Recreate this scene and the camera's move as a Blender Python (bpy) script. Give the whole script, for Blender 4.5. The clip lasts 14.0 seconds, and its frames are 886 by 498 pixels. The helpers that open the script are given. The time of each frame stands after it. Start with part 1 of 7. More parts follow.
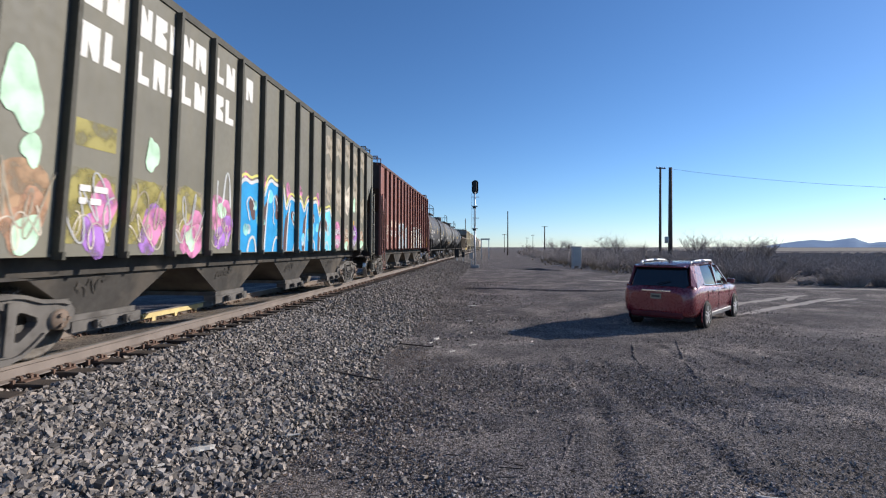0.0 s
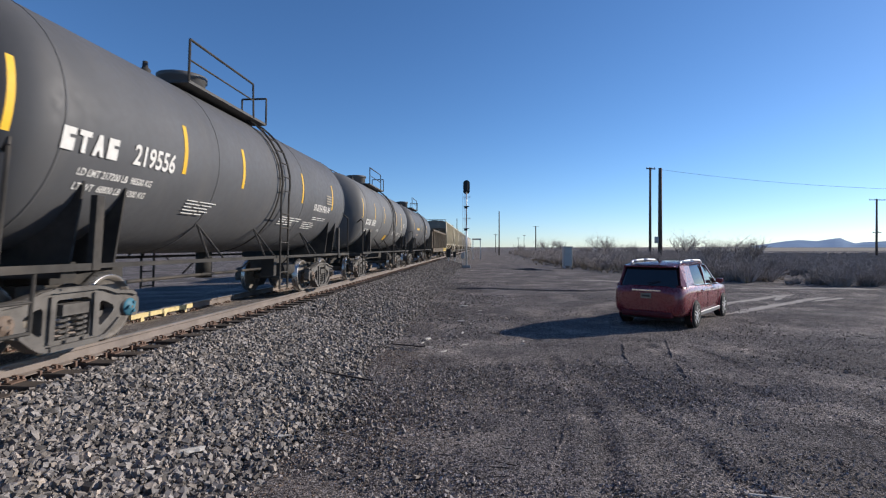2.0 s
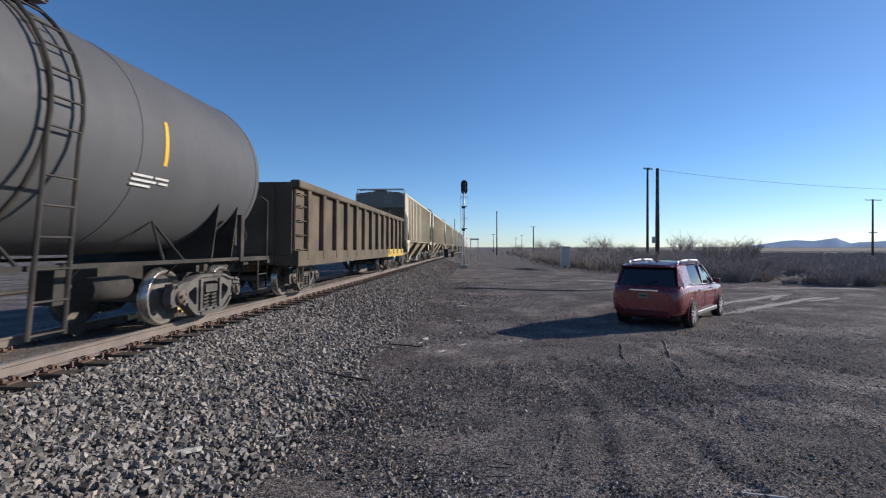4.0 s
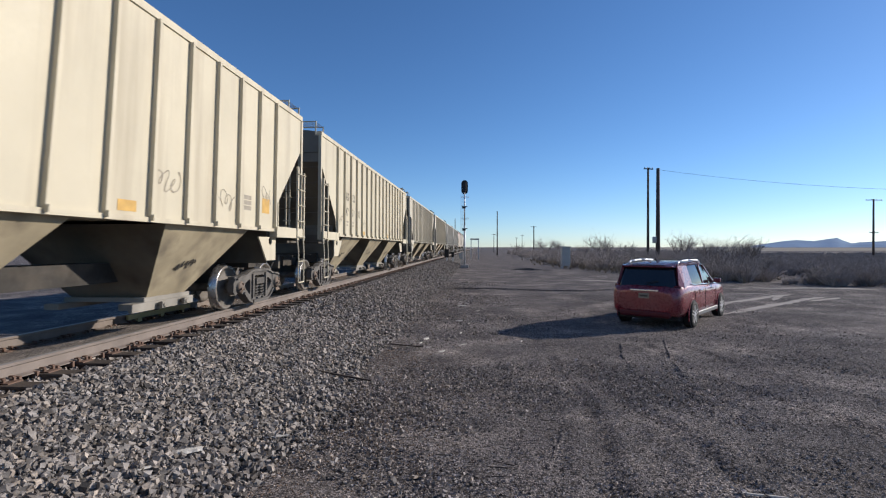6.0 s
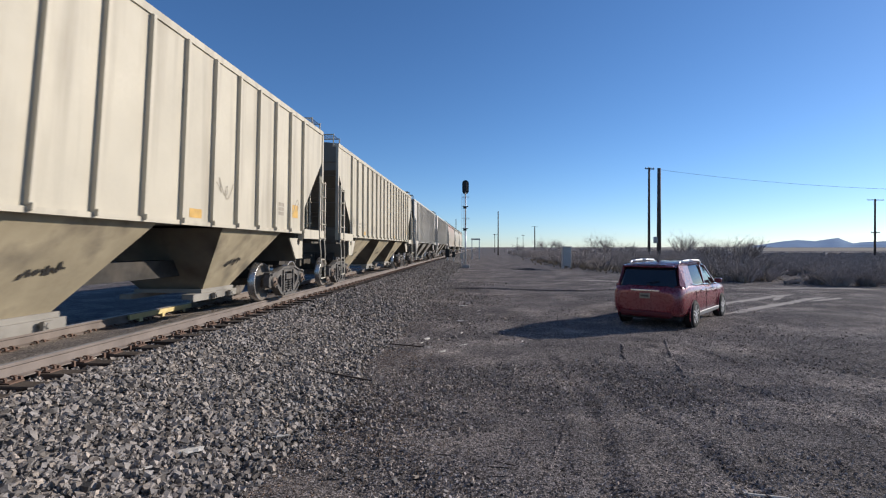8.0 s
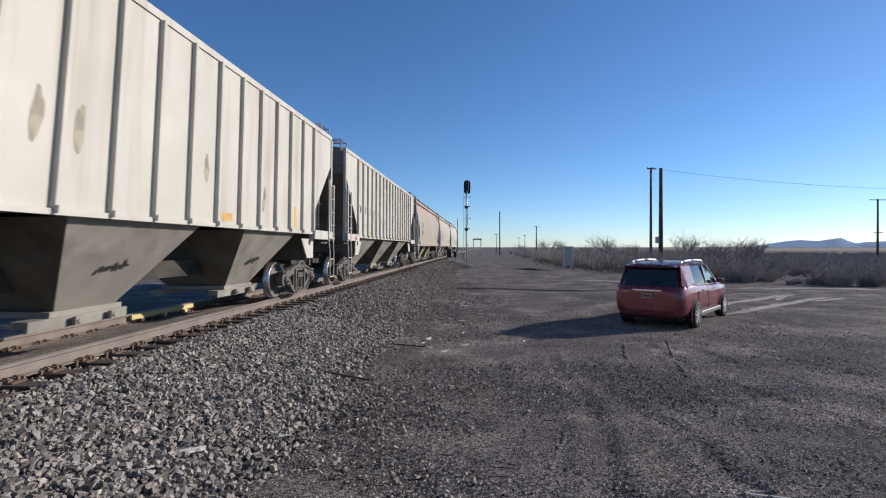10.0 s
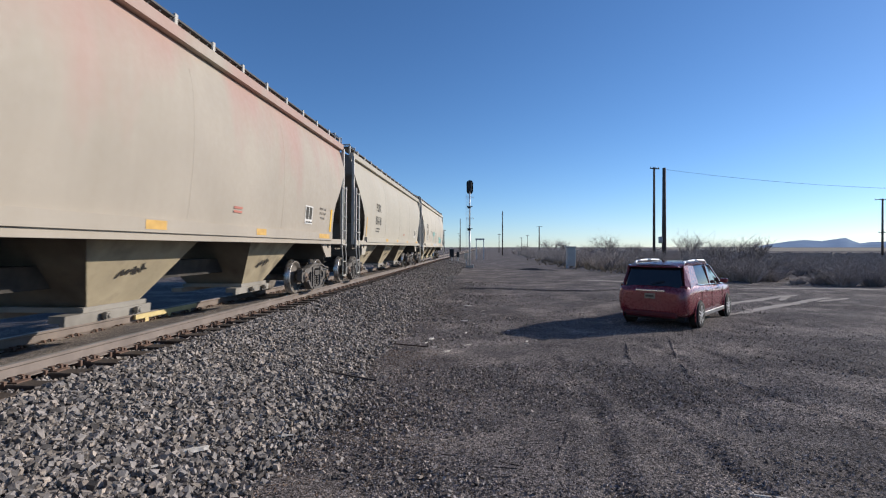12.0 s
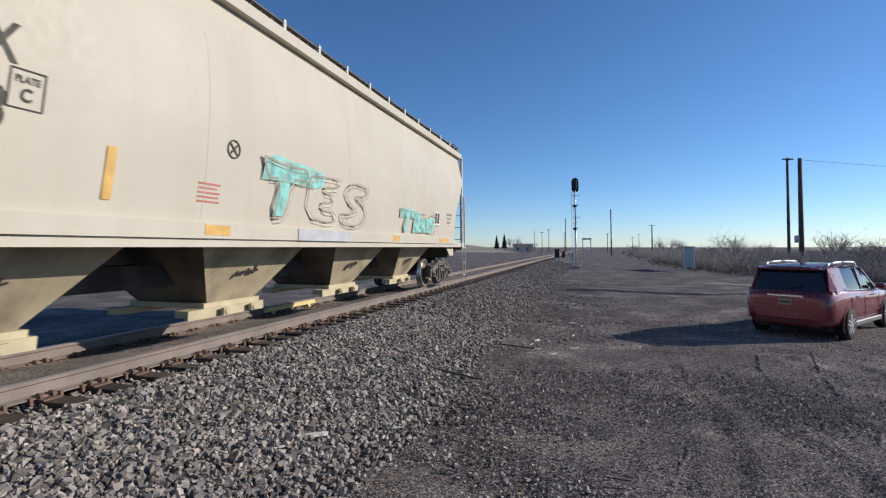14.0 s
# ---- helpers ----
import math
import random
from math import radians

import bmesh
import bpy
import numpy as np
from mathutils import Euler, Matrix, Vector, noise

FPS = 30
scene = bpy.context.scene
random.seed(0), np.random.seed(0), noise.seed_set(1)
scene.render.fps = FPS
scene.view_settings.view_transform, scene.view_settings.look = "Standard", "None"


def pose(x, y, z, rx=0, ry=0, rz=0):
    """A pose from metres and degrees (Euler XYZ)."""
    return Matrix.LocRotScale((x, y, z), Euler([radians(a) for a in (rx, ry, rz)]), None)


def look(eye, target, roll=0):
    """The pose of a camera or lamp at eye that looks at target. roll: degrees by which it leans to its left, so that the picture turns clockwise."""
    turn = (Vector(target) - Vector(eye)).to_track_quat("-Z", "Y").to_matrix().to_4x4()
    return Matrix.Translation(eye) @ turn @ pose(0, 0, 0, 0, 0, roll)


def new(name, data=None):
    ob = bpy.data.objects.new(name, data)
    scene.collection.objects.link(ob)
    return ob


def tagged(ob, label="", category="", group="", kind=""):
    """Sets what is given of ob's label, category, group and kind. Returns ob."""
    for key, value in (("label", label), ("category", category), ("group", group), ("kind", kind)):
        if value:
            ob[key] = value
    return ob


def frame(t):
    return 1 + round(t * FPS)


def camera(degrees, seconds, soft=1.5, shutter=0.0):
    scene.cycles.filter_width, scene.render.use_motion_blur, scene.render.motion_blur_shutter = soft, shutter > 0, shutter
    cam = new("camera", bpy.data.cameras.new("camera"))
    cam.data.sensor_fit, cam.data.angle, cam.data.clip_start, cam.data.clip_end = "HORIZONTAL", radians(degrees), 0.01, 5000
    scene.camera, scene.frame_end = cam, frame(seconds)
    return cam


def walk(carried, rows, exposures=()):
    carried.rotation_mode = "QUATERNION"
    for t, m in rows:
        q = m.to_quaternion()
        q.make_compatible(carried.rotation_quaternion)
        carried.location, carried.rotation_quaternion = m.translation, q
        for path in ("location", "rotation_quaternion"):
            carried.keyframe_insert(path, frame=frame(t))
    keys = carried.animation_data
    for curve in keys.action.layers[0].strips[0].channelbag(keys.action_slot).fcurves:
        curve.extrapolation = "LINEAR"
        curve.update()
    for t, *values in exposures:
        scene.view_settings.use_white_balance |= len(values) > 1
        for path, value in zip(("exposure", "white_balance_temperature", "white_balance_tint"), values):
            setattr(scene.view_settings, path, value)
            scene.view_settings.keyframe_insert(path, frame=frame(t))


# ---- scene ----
import itertools

# ---- camera: held at one spot, a slow drift and a pan at the end ----
EYE = (0.0, 0.0, 2.05)
cam = camera(82.8, 14.0, soft=1.15, shutter=1.0)
scene.cycles.rolling_shutter_type, scene.cycles.rolling_shutter_duration = "TOP", 0.06      # read out line by line from the top
YAW = [(0.0, 5.3), (0.5, 4.82), (1.0, 4.62), (1.5, 4.42), (2.0, 4.33), (2.5, 4.33), (3.0, 4.22), (5.5, 4.03),
       (6.0, 4.12), (6.5, 4.12), (7.0, 4.12), (7.5, 4.22), (8.0, 4.22), (10.5, 4.42), (11.0, 4.42), (11.5, 4.52),
       (12.0, 4.71), (12.5, 4.82), (13.0, 5.01), (13.3, 5.58), (13.5, 6.98), (13.7, 9.6), (13.9, 13.7), (14.0, 16.48)]
walk(cam, [(t, pose(*EYE, 89.78, 0, yaw)) for t, yaw in YAW],
     exposures=[(0.0, 0.2, 6100, 11), (1.5, 0.18, 6100, 11), (3.0, 0.06, 6100, 11), (14.0, 0.06, 6100, 11)])

# ---- light ----
SUN_EL, SUN_AZ = radians(22.8), radians(24.0)      # azimuth counted from +x towards +y
world = bpy.data.worlds.new("sky")
scene.world = world
world.use_nodes = True
wn, wl = world.node_tree.nodes, world.node_tree.links
sky = wn.new("ShaderNodeTexSky")
sky.sky_type = "NISHITA"
sky.sun_disc = False
sky.sun_elevation = SUN_EL
sky.sun_rotation = radians(90.0) - SUN_AZ
sky.altitude = 1100.0
sky.air_density, sky.dust_density, sky.ozone_density = 0.88, 0.35, 4.8
deep = wn.new("ShaderNodeHueSaturation")            # clear dry air: a deeper blue than the model's
deep.inputs["Saturation"].default_value = 1.07
tone = wn.new("ShaderNodeMix")
tone.data_type, tone.blend_type = "RGBA", "MULTIPLY"
tone.inputs["Factor"].default_value, tone.inputs["B"].default_value = 1.0, (1.0, 0.97, 0.95, 1)
wl.new(sky.outputs[0], deep.inputs["Color"])
wl.new(deep.outputs[0], tone.inputs["A"])
wl.new(tone.outputs["Result"], wn["Background"].inputs[0])
wn["Background"].inputs[1].default_value = 0.13
sun = new("sun", bpy.data.lights.new("sun", "SUN"))
sun.data.energy, sun.data.angle, sun.data.color = 5.0, radians(0.53), (1.0, 0.89, 0.74)
sun.matrix_world = look((math.cos(SUN_AZ) * math.cos(SUN_EL) * 50, math.sin(SUN_AZ) * math.cos(SUN_EL) * 50,
                         math.sin(SUN_EL) * 50), (0, 0, 0))
# ---- materials ----
def mat(name, color, rough=0.7, metal=0.0, var=0.25, scale=3.0, fine=40.0, bump=0.15, dirt=None, dirt_amount=0.0,
        dirt_scale=1.5, streak=False, spec=0.3, per_object=0.0, bump_scale=None, dist=0.01, islands=0.0, speckle=0.0, tan=None, dark_patch=None):
    """A surface with tone variation at two scales, optional dirt patches or vertical streaks, and fine relief."""
    m = bpy.data.materials.new(name)
    m.use_nodes = True
    nt = m.node_tree
    n, l = nt.nodes, nt.links
    b = n["Principled BSDF"]
    b.inputs["Roughness"].default_value, b.inputs["Metallic"].default_value = rough, metal
    b.inputs["Specular IOR Level"].default_value = spec
    tc = n.new("ShaderNodeTexCoord")
    def tex(s, detail=6.0, squash=None):
        t = n.new("ShaderNodeTexNoise")
        t.inputs["Scale"].default_value, t.inputs["Detail"].default_value = s, detail
        src = tc.outputs["Object"]
        if squash:
            mp = n.new("ShaderNodeMapping")
            mp.inputs["Scale"].default_value = squash
            l.new(src, mp.inputs[0])
            src = mp.outputs[0]
        l.new(src, t.inputs["Vector"])
        return t.outputs[0]
    def mix(fac, a, c, kind="MIX"):
        x = n.new("ShaderNodeMix")
        x.data_type, x.blend_type = "RGBA", kind
        for sock, v in ((x.inputs["Factor"], fac), (x.inputs["A"], a), (x.inputs["B"], c)):
            if hasattr(v, "links"):
                l.new(v, sock)
            else:
                sock.default_value = v
        return x.outputs["Result"]
    def ramp(src, lo, hi, a=0.0, c=1.0):
        x = n.new("ShaderNodeMapRange")
        x.inputs[1].default_value, x.inputs[2].default_value = lo, hi
        x.inputs[3].default_value, x.inputs[4].default_value = a, c
        l.new(src, x.inputs[0])
        return x.outputs[0]
    col = (*color, 1)
    dark = (*[c * (1 - var) for c in color], 1)
    lite = (*[min(1, c * (1 + var)) for c in color], 1)
    c = mix(ramp(tex(scale), 0.35, 0.65), dark, lite)
    c = mix(ramp(tex(fine), 0.3, 0.7, 0.0, 0.5), c, col)
    if dirt:
        if streak:
            d = ramp(tex(dirt_scale * 3, 5.0, (1, 1, 0.08)), 0.48, 0.72, 0, dirt_amount)
        else:
            d = ramp(tex(dirt_scale, 8.0), 0.48, 0.68, 0, dirt_amount)
        c = mix(d, c, (*dirt, 1))
    if dark_patch:   # bare gravel where the dust is worn away
        grain = n.new("ShaderNodeTexVoronoi")
        grain.inputs["Scale"].default_value = 70.0
        l.new(tc.outputs["Object"], grain.inputs["Vector"])
        pick = n.new("ShaderNodeSeparateColor")
        l.new(grain.outputs["Color"], pick.inputs[0])
        def broken(src):      # the patch ends grain by grain
            add = n.new("ShaderNodeMath")
            add.operation = "MULTIPLY_ADD"
            add.inputs[1].default_value = 0.24
            l.new(pick.outputs[1], add.inputs[0])
            l.new(src, add.inputs[2])
            return add.outputs[0]
        c = mix(ramp(broken(tex(0.8, 7.0)), 0.62, 0.72, 0.0, 0.8), c, (*dark_patch, 1))
        c = mix(ramp(broken(tex(2.6, 5.0)), 0.70, 0.78, 0.0, 0.55), c, (*dark_patch, 1))
    if speckle:      # grit: single grains lighter or darker than the rest, at two sizes
        for size, amount in ((speckle, 0.7), (speckle * 2.6, 0.6)):
            v = n.new("ShaderNodeTexVoronoi")
            v.inputs["Scale"].default_value = size
            l.new(tc.outputs["Object"], v.inputs["Vector"])
            sep = n.new("ShaderNodeSeparateColor")
            l.new(v.outputs["Color"], sep.inputs[0])
            hs = n.new("ShaderNodeHueSaturation")
            l.new(ramp(sep.outputs[0], 0.0, 1.0, 1 - amount, 1 + amount), hs.inputs["Value"])
            l.new(c, hs.inputs["Color"])
            c = hs.outputs[0]
    if per_object or islands:
        if islands:
            rnd = n.new("ShaderNodeNewGeometry").outputs["Random Per Island"]
        else:
            rnd = n.new("ShaderNodeObjectInfo").outputs["Random"]
        k = islands or per_object
        if tan:
            warm = n.new("ShaderNodeMath")
            warm.operation = "FRACT"
            times = n.new("ShaderNodeMath")
            times.operation = "MULTIPLY"
            times.inputs[1].default_value = 7.31
            l.new(rnd, times.inputs[0])
            l.new(times.outputs[0], warm.inputs[0])
            c = mix(ramp(warm.outputs[0], 0.45, 1.0, 0.0, 0.8), c, (*tan, 1))
        hsv = n.new("ShaderNodeHueSaturation")
        l.new(ramp(rnd, 0, 1, 1 - k, 1 + k), hsv.inputs["Value"])
        l.new(c, hsv.inputs["Color"])
        c = hsv.outputs[0]
    l.new(c, b.inputs["Base Color"])
    l.new(ramp(tex(fine * 0.5), 0.3, 0.7, max(0.02, rough - 0.12), min(1, rough + 0.1)), b.inputs["Roughness"])
    if bump:
        bp = n.new("ShaderNodeBump")
        bp.inputs["Strength"].default_value, bp.inputs["Distance"].default_value = bump, dist
        l.new(tex(bump_scale or fine * 1.5, 8.0), bp.inputs["Height"])
        if speckle:      # single grains stand out
            gv = n.new("ShaderNodeTexVoronoi")
            gv.inputs["Scale"].default_value = speckle * 1.6
            l.new(tc.outputs["Object"], gv.inputs["Vector"])
            gb = n.new("ShaderNodeBump")
            gb.invert = True
            gb.inputs["Strength"].default_value, gb.inputs["Distance"].default_value = 0.8, 0.5 / speckle
            l.new(gv.outputs["Distance"], gb.inputs["Height"])
            l.new(gb.outputs[0], bp.inputs["Normal"])
        l.new(bp.outputs[0], b.inputs["Normal"])
    return m


M_BALLAST = mat("ballast_bed", (0.13, 0.118, 0.11), 0.95, spec=0.04, var=0.3, scale=2.0, fine=30, bump=1.0, bump_scale=22, dist=0.05, speckle=18.0)
M_DIRT = mat("cinder_dirt", (0.155, 0.136, 0.128), 0.97, var=0.3, scale=0.35, fine=14, bump=0.9, bump_scale=45, dist=0.02,
             dirt=(0.30, 0.258, 0.23), dirt_amount=0.85, dirt_scale=0.7, spec=0.06, speckle=45.0, dark_patch=(0.1, 0.09, 0.089))
M_STEEL = mat("rail_steel", (0.20, 0.165, 0.142), 0.7, metal=0.0, var=0.2, bump=0.1)
M_TIE = mat("tie_wood", (0.07, 0.055, 0.045), 0.9, var=0.35, scale=4, fine=60, bump=0.5, per_object=0.3)
M_RAILTOP = mat("worn_rail_head", (0.34, 0.305, 0.265), 0.5, metal=0.25, var=0.12, scale=2, bump=0.02)
M_PLATE = mat("rusty_plate", (0.15, 0.095, 0.07), 0.8, var=0.25, scale=6, bump=0.2)
M_BARPAINT = mat("pale_yellow_bar", (0.62, 0.5, 0.24), 0.6, var=0.15, scale=5, bump=0.1)
# ---- mesh tools ----
def finish(name, bm, material, smooth=False):
    me = bpy.data.meshes.new(name)
    bmesh.ops.recalc_face_normals(bm, faces=bm.faces)
    if smooth:
        for f in bm.faces:
            f.smooth = True
    bm.to_mesh(me)
    bm.free()
    for m in (material if isinstance(material, (list, tuple)) else (material,)):
        me.materials.append(m)
    return me


def part(name, bm, material, parent=None, label="", smooth=False, m=None):
    ob = new(name, bm if isinstance(bm, bpy.types.Mesh) else finish(name, bm, material, smooth))
    ob.parent = parent
    if m is not None:
        ob.matrix_basis = m
    return tagged(ob, label=label)


def addbox(bm, x0, x1, y0, y1, z0, z1, m=None, idx=0):
    vs = [bm.verts.new(v) for v in itertools.product((x0, x1), (y0, y1), (z0, z1))]
    if m is not None:
        for v in vs:
            v.co = m @ v.co
    for q in ((0, 1, 3, 2), (4, 6, 7, 5), (0, 4, 5, 1), (2, 3, 7, 6), (0, 2, 6, 4), (1, 5, 7, 3)):
        bm.faces.new([vs[i] for i in q]).material_index = idx
    return vs


def boxmesh(*dims):
    bm = bmesh.new()
    addbox(bm, *dims)
    return bm


def rod(bm, p, q, r, seg=6, idx=0, r2=None):
    """A round bar from p to q."""
    p, q = Vector(p), Vector(q)
    a = (q - p).normalized()
    u = a.orthogonal().normalized()
    w = a.cross(u)
    rings = []
    for c, rr in ((p, r), (q, r if r2 is None else r2)):
        rings.append([bm.verts.new(c + (u * math.cos(k * math.tau / seg) + w * math.sin(k * math.tau / seg)) * rr) for k in range(seg)])
    for k in range(seg):
        f = bm.faces.new((rings[0][k], rings[0][(k + 1) % seg], rings[1][(k + 1) % seg], rings[1][k]))
        f.material_index, f.smooth = idx, seg > 6
    for ring in rings:
        bm.faces.new(ring).material_index = idx


def pipe(bm, points, r, seg=6, idx=0):
    for p, q in zip(points, points[1:]):
        rod(bm, p, q, r, seg, idx)


def lathe(bm, profile, axis="x", seg=32, centre=(0, 0, 0), idx=None):
    """Turns (along, radius) pairs round an axis."""
    rings = []
    for a, r in profile:
        ring = []
        for k in range(seg):
            c, s = math.cos(k * math.tau / seg) * r, math.sin(k * math.tau / seg) * r
            v = {"x": (a, c, s), "y": (c, a, s), "z": (c, s, a)}[axis]
            ring.append(bm.verts.new(Vector(v) + Vector(centre)))
        rings.append(ring)
    for i in range(len(rings) - 1):
        for k in range(seg):
            f = bm.faces.new((rings[i][k], rings[i][(k + 1) % seg], rings[i + 1][(k + 1) % seg], rings[i + 1][k]))
            f.smooth = True
            if idx:
                f.material_index = idx[i]
    for ring in (rings[0], rings[-1]):
        bm.faces.new(ring)


def plate(bm, outline, holes, thick, place):
    """A flat plate with holes, outline in (u, v); place(u, v, w) gives the point, w from 0 to thick."""
    for w in (0, thick):
        edges = []
        for loop in [outline] + holes:
            vs = [bm.verts.new(place(u, v, w)) for u, v in loop]
            edges += [bm.edges.new((vs[i], vs[(i + 1) % len(vs)])) for i in range(len(vs))]
        bmesh.ops.triangle_fill(bm, use_beauty=True, edges=edges)
    for loop in [outline] + holes:
        a = [bm.verts.new(place(u, v, 0)) for u, v in loop]
        b = [bm.verts.new(place(u, v, thick)) for u, v in loop]
        for i in range(len(a)):
            j = (i + 1) % len(a)
            bm.faces.new((a[i], a[j], b[j], b[i]))
    bmesh.ops.remove_doubles(bm, verts=bm.verts, dist=1e-5)


def circle(cx, cy, r, n=14, ry=None):
    return [(cx + r * math.cos(k * math.tau / n), cy + (ry or r) * math.sin(k * math.tau / n)) for k in range(n)]


def bevelled(bm, w=0.01, seg=1):
    bmesh.ops.bevel(bm, geom=bm.edges[:], offset=w, segments=seg, affect="EDGES", profile=0.5)
    return bm


def lettering(text, size, squeeze=1.0):
    """The mesh of a line of text in the built-in font, centred, in its own plane."""
    cu = bpy.data.curves.new("lettering", "FONT")
    cu.body, cu.size, cu.align_x, cu.align_y, cu.extrude = text, size, "CENTER", "CENTER", 0.0
    cu.resolution_u = 3
    cu.offset = size * 0.022
    tmp = bpy.data.objects.new("tmp", cu)
    me = bpy.data.meshes.new_from_object(tmp)
    bpy.data.objects.remove(tmp)
    bpy.data.curves.remove(cu)
    me.transform(Matrix.Diagonal((squeeze, 1, 1, 1)))
    return me


def on_side(x, y, z, lean=0.0, slant=0.0):
    """A pose on a side that faces +x: text runs along +y, up is +z; lean tips the top away, in degrees."""
    base = Matrix(((0, 0, 1, x), (1, 0, 0, y), (0, 1, 0, z), (0, 0, 0, 1)))
    return base @ pose(0, 0, 0, -lean, 0, slant)


def blob(rng, w, h, n=22, rough=0.25):
    """An uneven outline of about w by h round the origin."""
    ph = [rng.uniform(0, math.tau) for _ in range(4)]
    am = [rng.uniform(0.3, 1) * rough / (k + 1) for k in range(4)]
    out = []
    for k in range(n):
        a = k * math.tau / n
        r = 1 + sum(am[j] * math.sin((j + 2) * a + ph[j]) for j in range(4))
        out.append((r * math.cos(a) * w / 2, r * math.sin(a) * h / 2))
    return out


def flat(outline, m=None):
    """A flat patch of paint from an outline."""
    bm = bmesh.new()
    vs = [bm.verts.new((u, v, 0)) for u, v in outline]
    edges = [bm.edges.new((vs[i], vs[(i + 1) % len(vs)])) for i in range(len(vs))]
    bmesh.ops.triangle_fill(bm, use_beauty=True, edges=edges)
    return bm


def rounded(points, times=2):
    """Cuts the corners of an open line, so that it bends softly."""
    pts = list(points)
    for _ in range(times):
        out = [pts[0]]
        for (a, b), (c, d) in zip(pts, pts[1:]):
            out += [(a * 0.75 + c * 0.25, b * 0.75 + d * 0.25), (a * 0.25 + c * 0.75, b * 0.25 + d * 0.75)]
        pts = out + [pts[-1]]
    return pts


def ribbon(points, w):
    """A flat line of paint of width w along points in (u, v)."""
    bm = bmesh.new()
    pts = [Vector((u, v)) for u, v in points]
    prev = None
    for i, p in enumerate(pts):
        d = (pts[min(i + 1, len(pts) - 1)] - pts[max(i - 1, 0)]).normalized()
        nrm = Vector((-d.y, d.x)) * w / 2
        lift = 0.004 * i / len(pts)      # later strokes lie over earlier ones
        cur = (bm.verts.new((*(p + nrm), lift)), bm.verts.new((*(p - nrm), lift)))
        if prev:
            bm.faces.new((prev[0], prev[1], cur[1], cur[0]))
        prev = cur
    return bm
# ---- ground, ballast and track ----
TRACK_X, RAIL_Z = -5.85, 0.79
RUTS = [  # wheel ruts: points of the middle line, half width, depth
    ([(0.9, 2.6), (1.15, 4.5), (1.5, 7.0), (1.3, 9.5)], 0.10, 0.035), ([(2.2, 2.4), (2.35, 4.2), (2.1, 6.2), (1.6, 9.0)], 0.10, 0.03),
    ([(5.2, 3.5), (4.3, 6.0), (3.7, 8.5), (3.5, 11.0)], 0.07, 0.045), ([(6.2, 4.5), (5.2, 7.0), (4.6, 9.0), (4.3, 11.0)], 0.07, 0.04),
    ([(7.5, 5.5), (6.4, 8.0), (5.4, 10.5)], 0.08, 0.03), ([(8.8, 6.0), (7.2, 8.2), (6.0, 10.8)], 0.08, 0.03),
    ([(-0.2, 12.2), (3.0, 11.4), (6.5, 10.8), (10.0, 11.8)], 0.16, 0.025), ([(0.0, 24.5), (4.0, 24.0), (9.0, 24.5)], 0.25, 0.05)]


def axis(dense0, dense1, step, lo, hi):
    mid = list(np.arange(dense0, dense1 + 1e-6, step))
    out, d = [], step
    v = dense1
    while v < hi:
        d *= 1.35
        v = min(hi, v + d)
        out.append(v)
    low, d, v = [], step, dense0
    while v > lo:
        d *= 1.35
        v = max(lo, v - d)
        low.append(v)
    return np.array(low[::-1] + mid + out)


gx, gy = axis(-3.0, 13.0, 0.11, -4600, 4600), axis(1.6, 19.0, 0.11, -400, 4800)
X, Y = np.meshgrid(gx, gy, indexing="ij")
near = np.clip(1 - (np.hypot(X - 4, Y - 10) - 14) / 40, 0, 1)
Z = np.zeros_like(X)
for wave, amp in ((4.3, 0.03), (1.7, 0.011), (0.62, 0.006), (0.27, 0.0055)):
    for k in range(5):
        a, ph = random.uniform(0, math.tau), random.uniform(0, 9)
        f = math.tau / wave * random.uniform(0.8, 1.25)
        Z += amp / 2.2 * np.sin((X * math.cos(a) + Y * math.sin(a)) * f + ph + 1.3 * np.sin(Y * f * 0.31 + X * f * 0.17 + ph))
Z *= near
for pts, hw, dep in RUTS:
    dist = np.full_like(X, 99.0)
    for (x0, y0), (x1, y1) in zip(pts, pts[1:]):
        dx, dy = x1 - x0, y1 - y0
        u = np.clip(((X - x0) * dx + (Y - y0) * dy) / (dx * dx + dy * dy), 0, 1)
        dist = np.minimum(dist, np.hypot(X - x0 - u * dx, Y - y0 - u * dy))
    Z += dep * (np.exp(-((dist - hw * 2.2) / hw) ** 2) * 0.5 - np.exp(-(dist / hw) ** 2))
Z -= 0.03
nx, ny_ = X.shape
ii = np.arange(nx * ny_).reshape(nx, ny_)
quads = np.stack([ii[:-1, :-1], ii[1:, :-1], ii[1:, 1:], ii[:-1, 1:]], -1).reshape(-1, 4)


def fast_mesh(name, verts, faces, material, smooth=False):
    """A mesh from arrays: faces all with the same number of corners."""
    me = bpy.data.meshes.new(name)
    n, k = faces.shape
    me.vertices.add(len(verts))
    me.vertices.foreach_set("co", np.asarray(verts, dtype=np.float32).ravel())
    me.loops.add(n * k)
    me.loops.foreach_set("vertex_index", faces.astype(np.int32).ravel())
    me.polygons.add(n)
    me.polygons.foreach_set("loop_start", np.arange(0, n * k, k, dtype=np.int32))
    me.polygons.foreach_set("use_smooth", np.full(n, smooth))
    me.update(calc_edges=True)
    me.validate()
    me.materials.append(material)
    return me


tagged(new("ground", fast_mesh("ground", np.stack([X, Y, Z], -1).reshape(-1, 3), quads, M_DIRT, True)),
       "dark cinder and dust ground with tyre ruts and scattered gravel", "ground", kind="structure")


